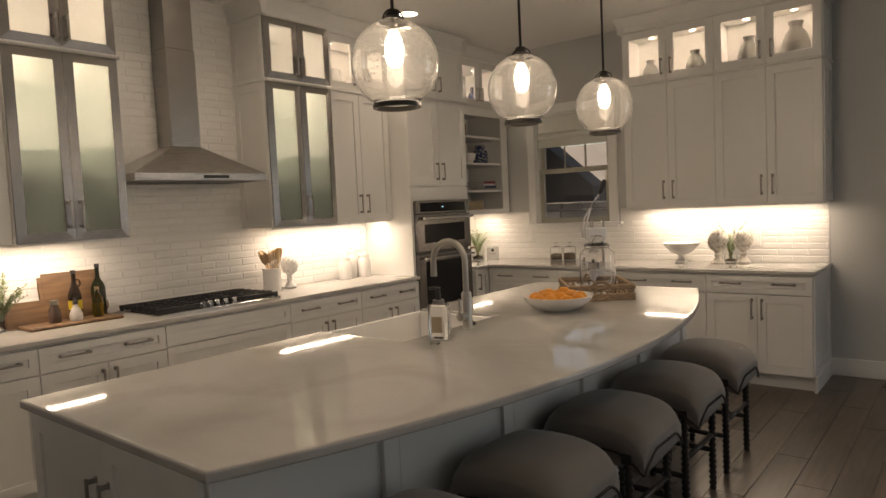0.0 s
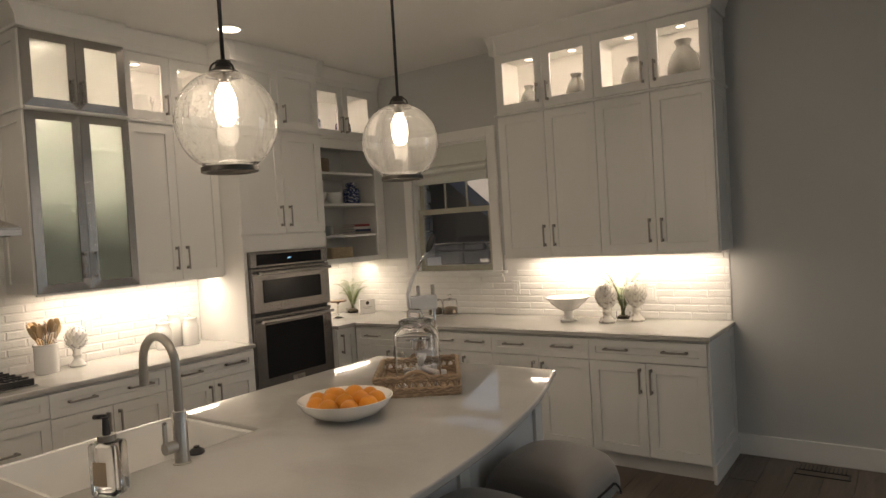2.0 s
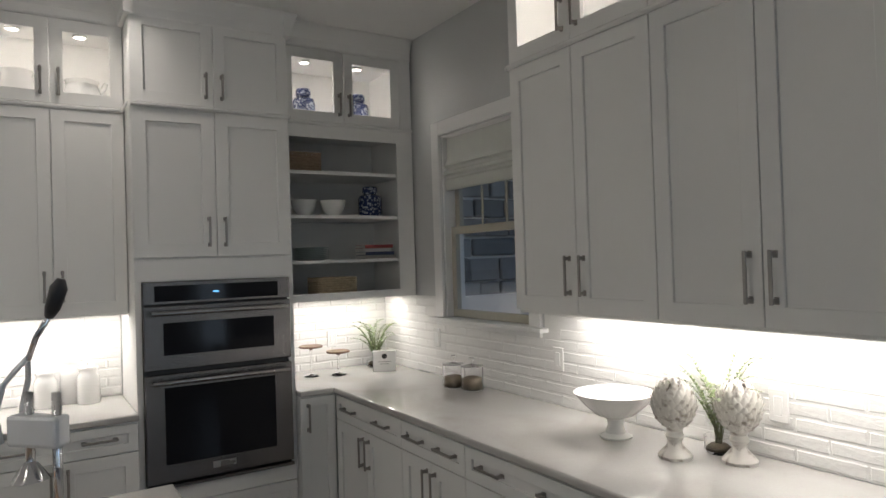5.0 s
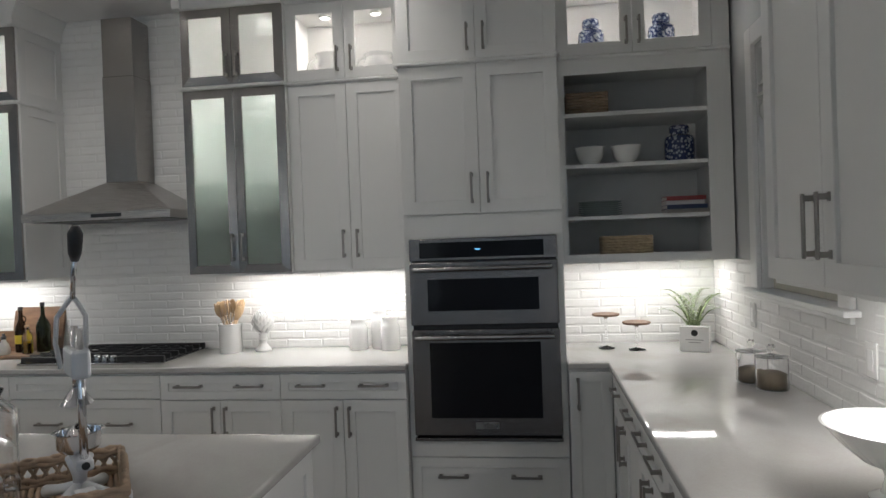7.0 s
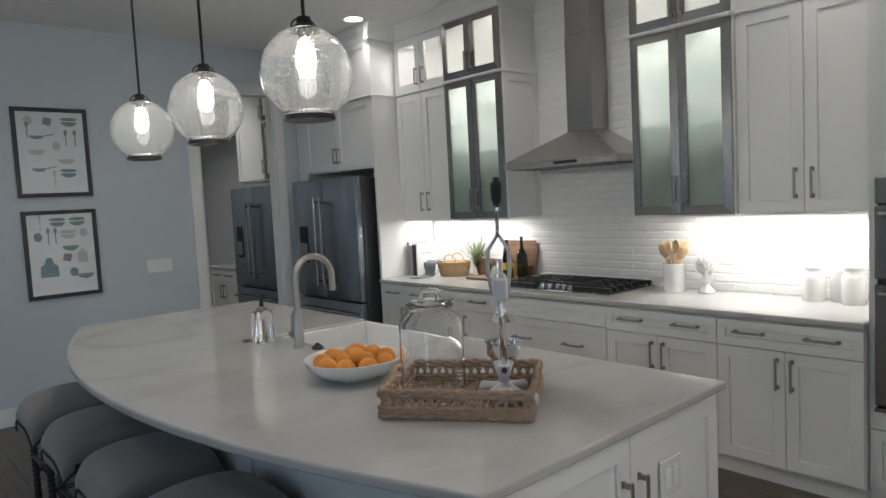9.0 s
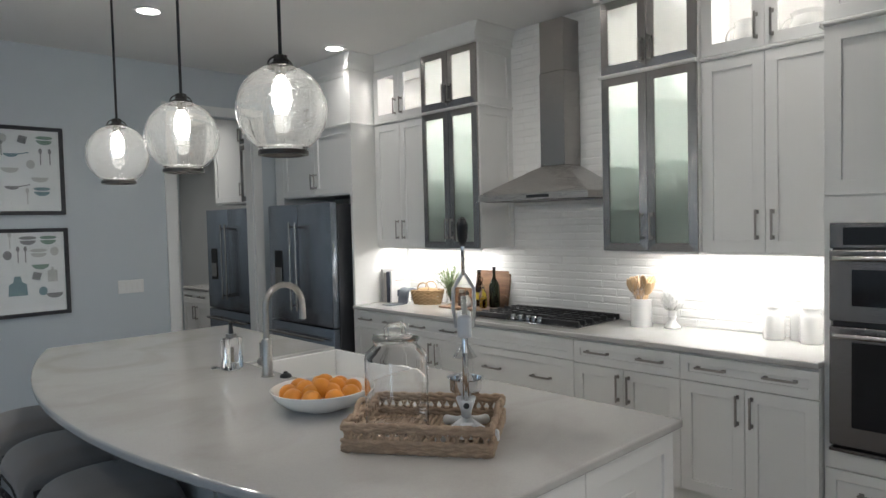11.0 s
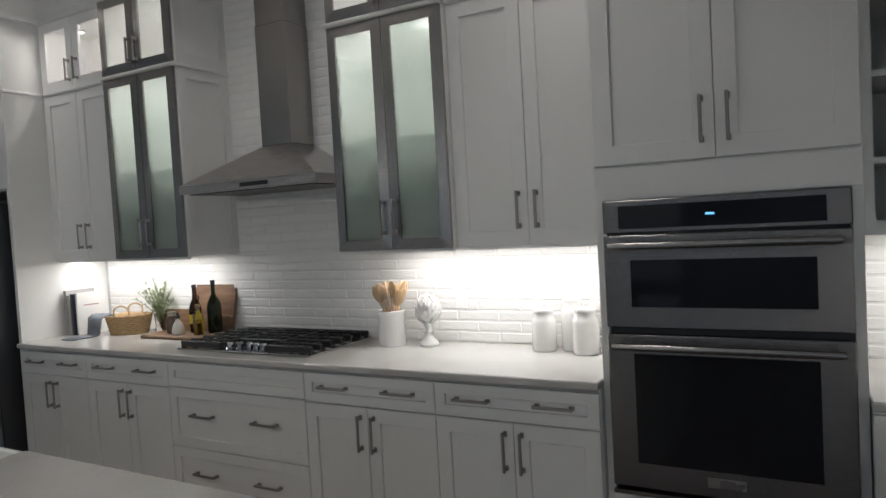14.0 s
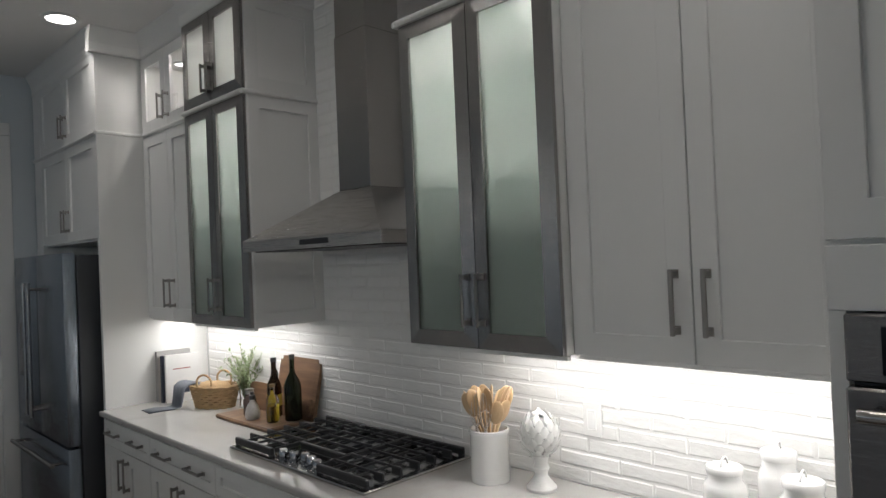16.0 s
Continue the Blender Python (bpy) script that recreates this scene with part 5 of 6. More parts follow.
part("mark", lathe([(0, 0), (0.017, 0), (0.017, 0.001), (0, 0.001)], 24), M_BRONZE, pb, "dark round mark", m=pose(0, -0.0202, 0.10, 90, 0, 0))
for k, (a, b) in enumerate(((-0.045, 0.045), (-0.03, 0.03))):
    part("text_bar", B(a, b, -0.0208, -0.0202, 0.062 - k * 0.014, 0.066 - k * 0.014), M_PRINT, pb, "faint grey line of writing")
gb = thing("fern_bowl", on(-3.395, 7.125), "low glass bowl with roots and green fern sprigs in corner", "plant")
part("bowl", lathe([(0, 0), (0.05, 0), (0.058, 0.01), (0.06, 0.045), (0.057, 0.045), (0.054, 0.012), (0, 0.006)], 28), M_GLASS, gb, "clear glass bowl", smooth=True, auto=True)
part("root_ball", lathe([(0, 0.007), (0.05, 0.012), (0.052, 0.025), (0.03, 0.036), (0, 0.04)], 24), M_TAUPE, gb, "brown roots", smooth=True)
fronds(gb, 8, 16, 0.20, 0.30, 0.03, 0.034)


def outlet(m, label, n=1):
    t = thing("wall_outlet", m, label, "outlet", "wall outlets")
    w = 0.035 + 0.0235 * (n - 1)
    part("plate", B(-w, w, -0.017, -0.010, -0.057, 0.057, 0.003), M_CERAMIC, t, "white cover plate")
    for k in range(n):
        u = (k - (n - 1) / 2) * 0.046
        part("socket", B(u - 0.016, u + 0.016, -0.020, -0.017, -0.033, 0.033, 0.002), M_TRIM, t, "white insert")


outlet(pose(-2.81, YB, 1.13), "white outlet plate on the backsplash beside the window")
outlet(pose(-1.70, YB, 1.12), "white outlet plate on the backsplash beside the upper cabinets")
outlet(pose(-0.60, YB, 1.085), "white outlet plate on the backsplash behind the artichokes")
outlet(pose(XW, 6.86, 1.10, 0, 0, 90), "white outlet plate on the corner backsplash")
outlet(pose(XW, 2.50, 1.12, 0, 0, 90), "white outlet plate on the backsplash behind the plant")
outlet(pose(XW, 4.72, 1.12, 0, 0, 90), "white outlet plate on the backsplash beside the artichoke")
outlet(pose(-1.51, YS - 0.010, 1.105, 0, 0, 180), "white four gang switch plate beside the doorway", 4)

outlet(pose(-1.34, IY1 - 0.036, 0.67, 0, 0, 180), "white two gang outlet plate on the end of the island", 2)

# ---- left of the cooktop ----
M_PAPER = simple("book_paper", (0.7, 0.68, 0.64), 0.8)
BOOKC = [simple("book_grey", (0.35, 0.34, 0.33), 0.6), simple("book_taupe", (0.42, 0.38, 0.34), 0.6), simple("book_dark", (0.04, 0.045, 0.07), 0.5), simple("book_white", (0.75, 0.74, 0.72), 0.5), simple("book_red", (0.3, 0.05, 0.05), 0.5), simple("book_navy", (0.05, 0.07, 0.14), 0.5)]


def book(m, w, t_, h, cover, label):
    """w: depth, t_: thickness, h: height; the spine faces -y."""
    b = thing("book", m, label, "book", "books")
    bm = bmesh.new()
    box(bm, 0, 0.003, 0, w, 0, h), box(bm, t_ - 0.003, t_, 0, w, 0, h), box(bm, 0.003, t_ - 0.003, 0, 0.003, 0, h)
    part("cover", bm, cover, b, "book cover")
    part("page_block", B(0.003, t_ - 0.003, 0.003, w - 0.004, 0.004, h - 0.004), M_PAPER, b, "pages")
    return b


yy = 1.947
for t_, h, c, lab in ((0.028, 0.29, 0, "tall grey"), (0.03, 0.26, 1, "taupe"), (0.02, 0.27, 2, "dark navy")):
    book(pose(-3.19, yy, CTOP, 0, 0, 90), 0.2, t_, h, BOOKC[c], lab + " cookbook upright by the fridge panel")
    yy += t_ + 0.006
cb = book(pose(-3.20, yy + 0.012, CTOP, 0, 0, 84), 0.20, 0.022, 0.275, BOOKC[3], "white cookbook leaning with its cover showing")
part("picture", B(0.0223, 0.0230, 0.06, 0.13, 0.05, 0.11), BOOKC[2], cb, "small dark cover picture")
part("spine_bar", B(0.0223, 0.0228, 0.04, 0.14, 0.19, 0.195), BOOKC[4], cb, "faint title bar")

M_WICKER = simple("wicker", (0.42, 0.28, 0.14), 0.75, scale=40, vary=0.3, bump=0.6, bump_scale=80)
M_PALE = simple("pale_seagrass", (0.44, 0.35, 0.23), 0.8, scale=60, vary=0.35, bump=0.8, bump_scale=90)
M_SEAGRASS = simple("seagrass", (0.31, 0.22, 0.15), 0.8, scale=40, vary=0.35, bump=0.8, bump_scale=90)
M_CLOTH = simple("grey_cloth", (0.15, 0.16, 0.185), 0.9, bump=0.6, bump_scale=300)
bk = thing("wicker_basket", on(-3.34, 2.385, CTOP, 112) @ Matrix.Scale(1.14, 4), "small oval wicker basket with two ring handles", "basket")
bm = bmesh.new()
for k in range(9):
    z = 0.006 + k * 0.012
    f = 0.8 + 0.2 * k / 8
    tube([(0.13 * f * math.cos(a), 0.085 * f * math.sin(a), z + 0.003 * math.sin(a * 14 + k * 3.1)) for a in [2 * math.pi * i / 48 for i in range(48)]], 0.007, 6, bm, closed=True)
part("weave", bm, M_WICKER, bk, "woven wicker side", smooth=True)
part("base", lathe([(0, 0.002), (0.09, 0.002), (0.09, 0.012), (0, 0.012)], 32), M_WICKER, bk, "basket base", m=Matrix.Diagonal((1.15, 0.76, 1, 1)))
for s in (-1, 1):
    part("ring_handle", tube([(0.045 * math.cos(a), s * 0.07, 0.125 + 0.038 * math.sin(a)) for a in [2 * math.pi * i / 24 for i in range(24)]], 0.005, 8, closed=True), M_WICKER, bk, "ring handle", smooth=True)
part("rolls", lathe([(0, 0.07), (0.09, 0.08), (0.07, 0.115), (0, 0.125)], 24), M_WICKER, bk, "basket filling", m=Matrix.Diagonal((1.1, 0.7, 1, 1)), smooth=True)
cl = thing("grey_towel", on(-3.2, 2.27), "grey linen towel draped over the basket and worktop", "towel")
bm = bmesh.new()
path = [(-0.14, 0.115), (-0.07, 0.135), (-0.03, 0.13), (0.0, 0.11), (0.012, 0.06), (0.02, 0.012), (0.05, 0.006), (0.11, 0.008), (0.17, 0.006)]
g = []
for i, (px, pz) in enumerate(path):
    w0 = 0.065 if i < 6 else 0.05
    g.append([bm.verts.new((px + 0.006 * math.sin(j * 1.7 + i), -0.03 + w0 * (j - 4) / 4 * (1 if i < 6 else 1.0) - (0.03 if i > 6 else 0), pz + 0.005 * math.sin(j * 2.1 + i * 0.8) * (1 if i else 1))) for j in range(9)])
for i in range(len(g) - 1):
    for j in range(8):
        bm.faces.new((g[i][j], g[i + 1][j], g[i + 1][j + 1], g[i][j + 1]))
c = part("cloth", bm, M_CLOTH, cl, smooth=True)
sol = c.modifiers.new("thickness", "SOLIDIFY")
sol.thickness = 0.006

va = thing("glass_vase_plant", on(-3.42, 2.585), "clear glass vase of grey-green sprigs on the range counter", "plant")
part("vase", lathe([(0, 0), (0.032, 0), (0.034, 0.006), (0.03, 0.06), (0.036, 0.115), (0.033, 0.115), (0.027, 0.06), (0.03, 0.01), (0, 0.008)], 28), M_GLASS, va, "clear glass", smooth=True, auto=True)
sprig(va, 12, 32, 0.15, 0.36, 0.03, 0.021, 0.3)
bd = thing("serving_board", on(-3.30, 2.93), "flat rectangular wooden serving board under bottles", "board")
part("board", B(-0.105, 0.095, -0.27, 0.25, 0, 0.02, 0.006, ), M_BOARD, bd)


def paddle(w, h, t_, m, label, tail=True):
    t = thing("cutting_board", m, label, "cutting board", "leaning cutting boards")
    pts = [(-w / 2, 0), (w / 2, 0), (w / 2, h)]
    pts += [(-w / 2, h)]
    bm = bmesh.new()
    lo = [bm.verts.new((x, 0, z)) for x, z in pts]
    hi = [bm.verts.new((x, t_, z)) for x, z in pts]
    bm.faces.new(lo), bm.faces.new(hi[::-1])
    for i in range(len(pts)):
        j = (i + 1) % len(pts)
        bm.faces.new((lo[i], lo[j], hi[j], hi[i]))
    bmesh.ops.bevel(bm, geom=[e for e in bm.edges if abs(e.verts[0].co.y - e.verts[1].co.y) > t_ / 2], offset=0.02, segments=4, affect="EDGES")
    part("slab", bm, M_BOARD, t, smooth=True, auto=True)
    part("groove", rail_frame(-w / 2 + 0.02, w / 2 - 0.02, 0.02, h - 0.02, 0.006, -0.001, 0.001, 0), M_WALNUT, t, "dark juice groove")
    return t


paddle(0.36, 0.30, 0.02, pose(-3.448, 3.0, CTOP + 0.002, -12, 0, 90), "large wooden cutting board with groove leaning on the brick")
pd = thing("paddle_board", pose(-3.415, 2.86, CTOP + 0.001, -14, 0, 90), "long wooden paddle board on its side before the large board", "cutting board")
pts = [(-0.28 + 0.06 * (1 - math.cos(a)), 0.08 + 0.075 * math.sin(a)) for a in [math.pi * 1.5 - math.pi * k / 10 for k in range(11)]]
pts = [(-0.22, 0.0)] + [(-0.22 - 0.07 * math.sin(a), 0.075 - 0.075 * math.cos(a)) for a in [math.pi * k / 10 for k in range(1, 10)]] + [(-0.22, 0.15), (0.10, 0.15), (0.16, 0.135), (0.20, 0.105), (0.25, 0.10), (0.31, 0.115), (0.33, 0.10), (0.335, 0.075), (0.33, 0.05), (0.31, 0.035), (0.25, 0.05), (0.20, 0.045), (0.16, 0.015), (0.10, 0.0)]
bm = bmesh.new()
lo = [bm.verts.new((x, 0, z)) for x, z in pts]
hi = [bm.verts.new((x, 0.018, z)) for x, z in pts]
bm.faces.new(lo), bm.faces.new(hi[::-1])
for i in range(len(pts)):
    j = (i + 1) % len(pts)
    bm.faces.new((lo[i], lo[j], hi[j], hi[i]))
part("slab", bm, M_BOARD, pd, smooth=True, auto=True)
part("hanging_hole", lathe([(0, 0), (0.012, 0), (0.012, 0.001), (0, 0.001)], 16), M_WALNUT, pd, "dark hanging hole", m=pose(0.305, -0.0004, 0.075, 90, 0, 0))

M_GREENG = glass("dark_green_glass", 0.03, (0.02, 0.04, 0.012))
M_BROWNG = glass("brown_glass", 0.03, (0.05, 0.025, 0.01))
M_OIL = glass("olive_oil", 0.0, (0.8, 0.66, 0.08))
M_LABELY = simple("yellow_label", (0.6, 0.45, 0.03), 0.6)
M_CORK = simple("cork", (0.3, 0.2, 0.11), 0.9)
M_JUGDARK = simple("dark_jar_glaze", (0.09, 0.06, 0.05), 0.25, vary=0.2)
BTOP = CTOP + 0.0205


def bottle(name, x, y, r, h, mat, label, neck=0.013, shoulder=0.55, cap=M_BLACK, rz=0):
    t = thing(name, on(x, y, BTOP, rz), label, "bottle", "bottles on the serving board")
    prof = [(0, 0), (r * 0.94, 0), (r, 0.006), (r, h * shoulder), (r * 0.82, h * (shoulder + 0.08)), (neck * 1.15, h * (shoulder + 0.2)), (neck, h * (shoulder + 0.25)), (neck, h * 0.93), (0, h * 0.93)]
    part("body", lathe(prof, 32), mat, t, smooth=True, auto=True)
    part("cap", lathe([(0, h * 0.925), (neck * 1.15, h * 0.925), (neck * 1.15, h), (0, h)], 20), cap, t, "bottle cap", smooth=True, auto=True)
    return t


b1 = bottle("brown_bottle", -3.37, 2.97, 0.036, 0.29, M_BROWNG, "dark brown bottle with yellow label and small loop handle", shoulder=0.5)
part("label", lathe([(0.0368, 0.055), (0.0372, 0.055), (0.0372, 0.11), (0.0368, 0.11), (0.0368, 0.055)], 32), M_LABELY, b1, "yellow label")
part("loop", tube([(0.0, 0.014 + 0.022 * math.sin(a), 0.21 + 0.022 * math.cos(a)) for a in [math.pi * k / 10 for k in range(11)]], 0.004, 8), M_BROWNG, b1, "loop handle", smooth=True)
bottle("green_bottle", -3.385, 3.115, 0.042, 0.315, M_GREENG, "tall dark green glass bottle", neck=0.012, shoulder=0.52)
b3 = bottle("oil_bottle", -3.30, 3.07, 0.031, 0.18, M_GLASS, "small clear bottle half full of yellow oil", neck=0.012, shoulder=0.6, cap=M_CORK)
part("oil", lathe([(0, 0.005), (0.028, 0.005), (0.028, 0.085), (0, 0.085)], 24), M_OIL, b3, "yellow oil", smooth=True, auto=True)
M_MOTTLE = simple("mottled_white", (0.55, 0.53, 0.5), 0.35, scale=60, vary=0.25)
b4 = thing("soap_jug", on(-3.27, 2.93, BTOP), "round mottled white bottle with dark pump", "bottle", "bottles on the serving board")
part("body", lathe([(0, 0), (0.03, 0), (0.036, 0.01), (0.036, 0.035), (0.026, 0.065), (0.013, 0.085), (0.013, 0.095), (0, 0.095)], 28), M_MOTTLE, b4, smooth=True, auto=True)
part("cap", lathe([(0, 0.095), (0.015, 0.095), (0.015, 0.115), (0.009, 0.12), (0.009, 0.132), (0, 0.132)], 20), M_BLACK, b4, "dark cap", smooth=True, auto=True)
b5 = thing("spice_jar", on(-3.31, 2.83, BTOP), "small brown jar with silver lid", "jar")
part("body", lathe([(0, 0), (0.03, 0), (0.032, 0.005), (0.032, 0.075), (0.02, 0.095), (0.02, 0.105), (0, 0.105)], 28), M_JUGDARK, b5, smooth=True, auto=True)
part("lid", lathe([(0, 0.105), (0.023, 0.105), (0.023, 0.13), (0, 0.132)], 24), M_NICKEL, b5, "metal lid", smooth=True, auto=True)

# ---- things in the lit tops and on the open shelves ----
ZT = UM + 0.0355
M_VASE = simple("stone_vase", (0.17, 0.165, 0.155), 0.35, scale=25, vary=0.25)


def vase(x, y, h, label):
    r = h * 0.36
    lathed("stoneware_vase", [(0, 0), (r * 0.8, 0), (r, h * 0.18), (r * 0.98, h * 0.42), (r * 0.75, h * 0.68), (r * 0.42, h * 0.84), (r * 0.40, h * 0.88), (r * 0.52, h * 0.97), (r * 0.52, h), (r * 0.36, h), (r * 0.3, h * 0.88), (0, h * 0.86)], on(x, y, ZT), M_VASE, label, "vase", "vase", 32, "stoneware vases")


vase(-1.42, 7.14, 0.20, "small grey stoneware vase in the lit cabinet top")
vase(-1.03, 7.14, 0.22, "medium grey stoneware vase in the lit cabinet top")
vase(-0.60, 7.14, 0.25, "larger grey stoneware vase in the lit cabinet top")
vase(-0.26, 7.14, 0.30, "largest grey stoneware vase in the lit cabinet top")


def blue_white():
    m, nt, b = node_mat("blue_white_porcelain")
    co = nt.nodes.new("ShaderNodeTexCoord")
    v = nt.nodes.new("ShaderNodeTexVoronoi")
    v.inputs["Scale"].default_value = 60
    n = nt.nodes.new("ShaderNodeTexNoise")
    n.inputs["Scale"].default_value, n.inputs["Detail"].default_value = 40, 4
    mx = nt.nodes.new("ShaderNodeMath")
    mx.operation = "MULTIPLY"
    r = nt.nodes.new("ShaderNodeValToRGB")
    e = r.color_ramp.elements
    e[0].position, e[0].color, e[1].position, e[1].color = 0.14, (0.45, 0.48, 0.54, 1), 0.24, (0.03, 0.045, 0.12, 1)
    nt.links.new(co.outputs["Object"], v.inputs["Vector"]), nt.links.new(co.outputs["Object"], n.inputs["Vector"])
    nt.links.new(v.outputs["Distance"], mx.inputs[0]), nt.links.new(n.outputs[0], mx.inputs[1])
    nt.links.new(mx.outputs[0], r.inputs[0]), nt.links.new(r.outputs[0], b.inputs["Base Color"])
    b.inputs["Roughness"].default_value = 0.15
    return m


M_BW = blue_white()


def ginger(x, y, z, r, h, label):
    t = thing("ginger_jar", on(x, y, z), label, "jar", "blue and white jars")
    part("body", lathe([(0, 0), (r * 0.92, 0), (r, h * 0.06), (r, h * 0.6), (r * 0.9, h * 0.7), (r * 0.55, h * 0.76), (r * 0.55, h * 0.8), (0, h * 0.8)], 32), M_BW, t, smooth=True, auto=True)
    part("lid", lathe([(0, h * 0.8), (r * 0.64, h * 0.8), (r * 0.66, h * 0.84), (r * 0.66, h * 0.95), (r * 0.58, h), (0, h)], 28), M_BW, t, "flat lid", smooth=True, auto=True)


ginger(-3.23, 6.60, ZT, 0.07, 0.215, "blue and white lidded jar in the lit top over the shelves")
ginger(-3.23, 6.97, ZT, 0.07, 0.215, "blue and white lidded jar in lit top, near window wall")
ginger(-3.25, 7.05, SHZ[1] + 0.0105, 0.078, 0.20, "large blue and white lidded jar on shelf beside white bowls")


def pitcher(x, y, r, h, label, rz=0):
    t = thing("white_tureen", on(x, y, ZT, rz), label, "tureen", "white tureens")
    part("body", lathe([(0, 0), (r * 0.7, 0), (r * 0.72, 0.01), (r * 0.6, 0.02), (r * 0.95, h * 0.35), (r, h * 0.6), (r * 0.85, h * 0.85), (r * 0.95, h), (r * 0.88, h), (r * 0.75, h * 0.85), (0, h * 0.7)], 36), M_CERAMIC, t, smooth=True, auto=True)
    part("handle", tube([(0, -r * 0.9 - 0.055 * math.sin(a), h * 0.55 + h * 0.38 * math.cos(a)) for a in [math.pi * k / 12 for k in range(13)]], 0.006, 8), M_CERAMIC, t, "loop handle", smooth=True)
    part("spout", tube([(0, r * 0.8, h * 0.6), (0, r * 1.15, h * 0.8), (0, r * 1.3, h)], [0.018, 0.014, 0.010], 10), M_CERAMIC, t, "spout", smooth=True)


pitcher(-3.34, 5.09, 0.085, 0.17, "white ceramic pitcher in the lit cabinet top")
pitcher(-3.34, 5.39, 0.09, 0.15, "white ceramic tureen in the lit cabinet top beside the oven tower")
ginger(-3.33, 2.47, ZT, 0.05, 0.26, "tall blue and white vase in lit top by steel doors")
lathed("plate_stack", [(0, 0), (0.08, 0), (0.11, 0.012), (0.11, 0.05), (0, 0.05)], on(-3.33, 2.10, ZT), M_CERAMIC, "white dishes in the lit top over the counter", "dishes", "dishes")
# shapes behind the frosted doors
for y in (2.76, 3.06, 4.43, 4.73):
    for z in (1.6495, UB + 0.019):
        t = thing("white_stacked_dishes", on(-3.36, y, z), "pale dishes behind the frosted glass doors", "dishes", "dishes behind frosted glass")
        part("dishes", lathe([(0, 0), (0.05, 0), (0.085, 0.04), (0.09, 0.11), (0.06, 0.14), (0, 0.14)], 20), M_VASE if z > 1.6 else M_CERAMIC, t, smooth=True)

for y in (6.57, 6.76):
    lathed("white_bowl", [(0, 0), (0.036, 0), (0.039, 0.006), (0.066, 0.04), (0.079, 0.098), (0.075, 0.099), (0.062, 0.045), (0, 0.012)], on(-3.19, y, SHZ[1] + 0.0105), M_CERAMIC, "white ceramic bowl on the open shelf", "bowl", "bowl", 32, "shelf bowls")
pl = thing("stacked_plates", on(-3.24, 6.62, SHZ[0] + 0.0105), "stack of grey-green plates on the open shelf", "plates")
M_PLATE = simple("grey_glaze", (0.42, 0.46, 0.45), 0.25)
for k in range(7):
    part("plate", lathe([(0, 0.002), (0.07, 0.0), (0.115, 0.009), (0.117, 0.012), (0.07, 0.005), (0, 0.006)], 36), M_PLATE, pl, m=pose(0, 0, k * 0.0115), smooth=True)
for k, (c, w, dx) in enumerate(((1, 0.20, 0), (5, 0.185, 0.01), (3, 0.175, -0.008), (4, 0.18, 0.005))):
    t = thing("book", pose(-3.15 + dx, 6.955, SHZ[0] + 0.0105 + k * 0.0225, 0, 0, 90), ("taupe", "navy", "white", "dark red")[k] + " book lying in the pile on the open shelf", "book", "shelf books")
    bm = bmesh.new()
    box(bm, 0, w + 0.02, 0, 0.15, 0, 0.0025), box(bm, 0, w + 0.02, 0, 0.15, 0.0195, 0.022), box(bm, 0, w + 0.02, 0, 0.0025, 0.0025, 0.0195)
    part("cover", bm, BOOKC[c], t)
    part("page_block", B(0.003, w + 0.016, 0.0025, 0.146, 0.0026, 0.0194), M_PAPER, t)


def seagrass_box(x, y, z, w, d, h, label, mat=None):
    mat = mat or M_SEAGRASS
    t = thing("seagrass_box", on(x, y, z, 90), label, "basket", "seagrass boxes")
    bm = bmesh.new()
    n = int(h / 0.014)
    for k in range(n):
        zz = 0.007 + k * (h - 0.014) / (n - 1)
        pts = []
        for (ax, ay), (bx, by) in (((-w, -d), (w, -d)), ((w, -d), (w, d)), ((w, d), (-w, d)), ((-w, d), (-w, -d))):
            for s in range(12):
                q = s / 12
                pts.append(((ax + (bx - ax) * q) / 2, (ay + (by - ay) * q) / 2, zz + 0.002 * math.sin(s * 2.6 + k * 3.1)))
        tube(pts, 0.0085, 6, bm, closed=True)
    part("weave", bm, mat, t, "woven side", smooth=True)
    part("base", B(-w / 2, w / 2, -d / 2, d / 2, 0.001, 0.008), M_SEAGRASS, t)


seagrass_box(-3.22, 6.56, SHZ[2] + 0.0105, 0.21, 0.16, 0.12, "woven seagrass box on the top open shelf")
seagrass_box(-3.20, 6.745, UB + 0.0205, 0.25, 0.17, 0.115, "pale woven seagrass box on the bottom open shelf", M_PALE)

# ---- on the island ----
sk = thing("farmhouse_sink", on(0, 0, 0), "white fireclay apron sink set into the island edge", "sink")
bm = bmesh.new()
a, b_, c, d_ = IX0 - 0.012, SX - 0.002, SY0 + 0.002, SY1 - 0.002
zt, zb, w = CTOP - 0.012, 0.66, 0.022
box(bm, a, a + w, c, d_, zb - 0.02, zt, 0.006, 2), box(bm, b_ - w, b_, c, d_, zb - 0.02, zt, 0.004), box(bm, a + w, b_ - w, c, c + w, zb - 0.02, zt, 0.004), box(bm, a + w, b_ - w, d_ - w, d_, zb - 0.02, zt, 0.004), box(bm, a + w, b_ - w, c + w, d_ - w, zb - 0.02, zb)
part("basin", bm, M_CERAMIC, sk, "white fireclay basin")
part("drain", lathe([(0, zb + 0.0005), (0.045, zb + 0.0005), (0.04, zb + 0.004), (0, zb + 0.002)], 24, cx=(a + b_) / 2, cy=(c + d_) / 2), M_STEEL, sk, "steel drain", smooth=True)
fa = thing("kitchen_faucet", on(-1.045, 3.80), "brushed nickel gooseneck faucet with side lever on the island", "faucet")
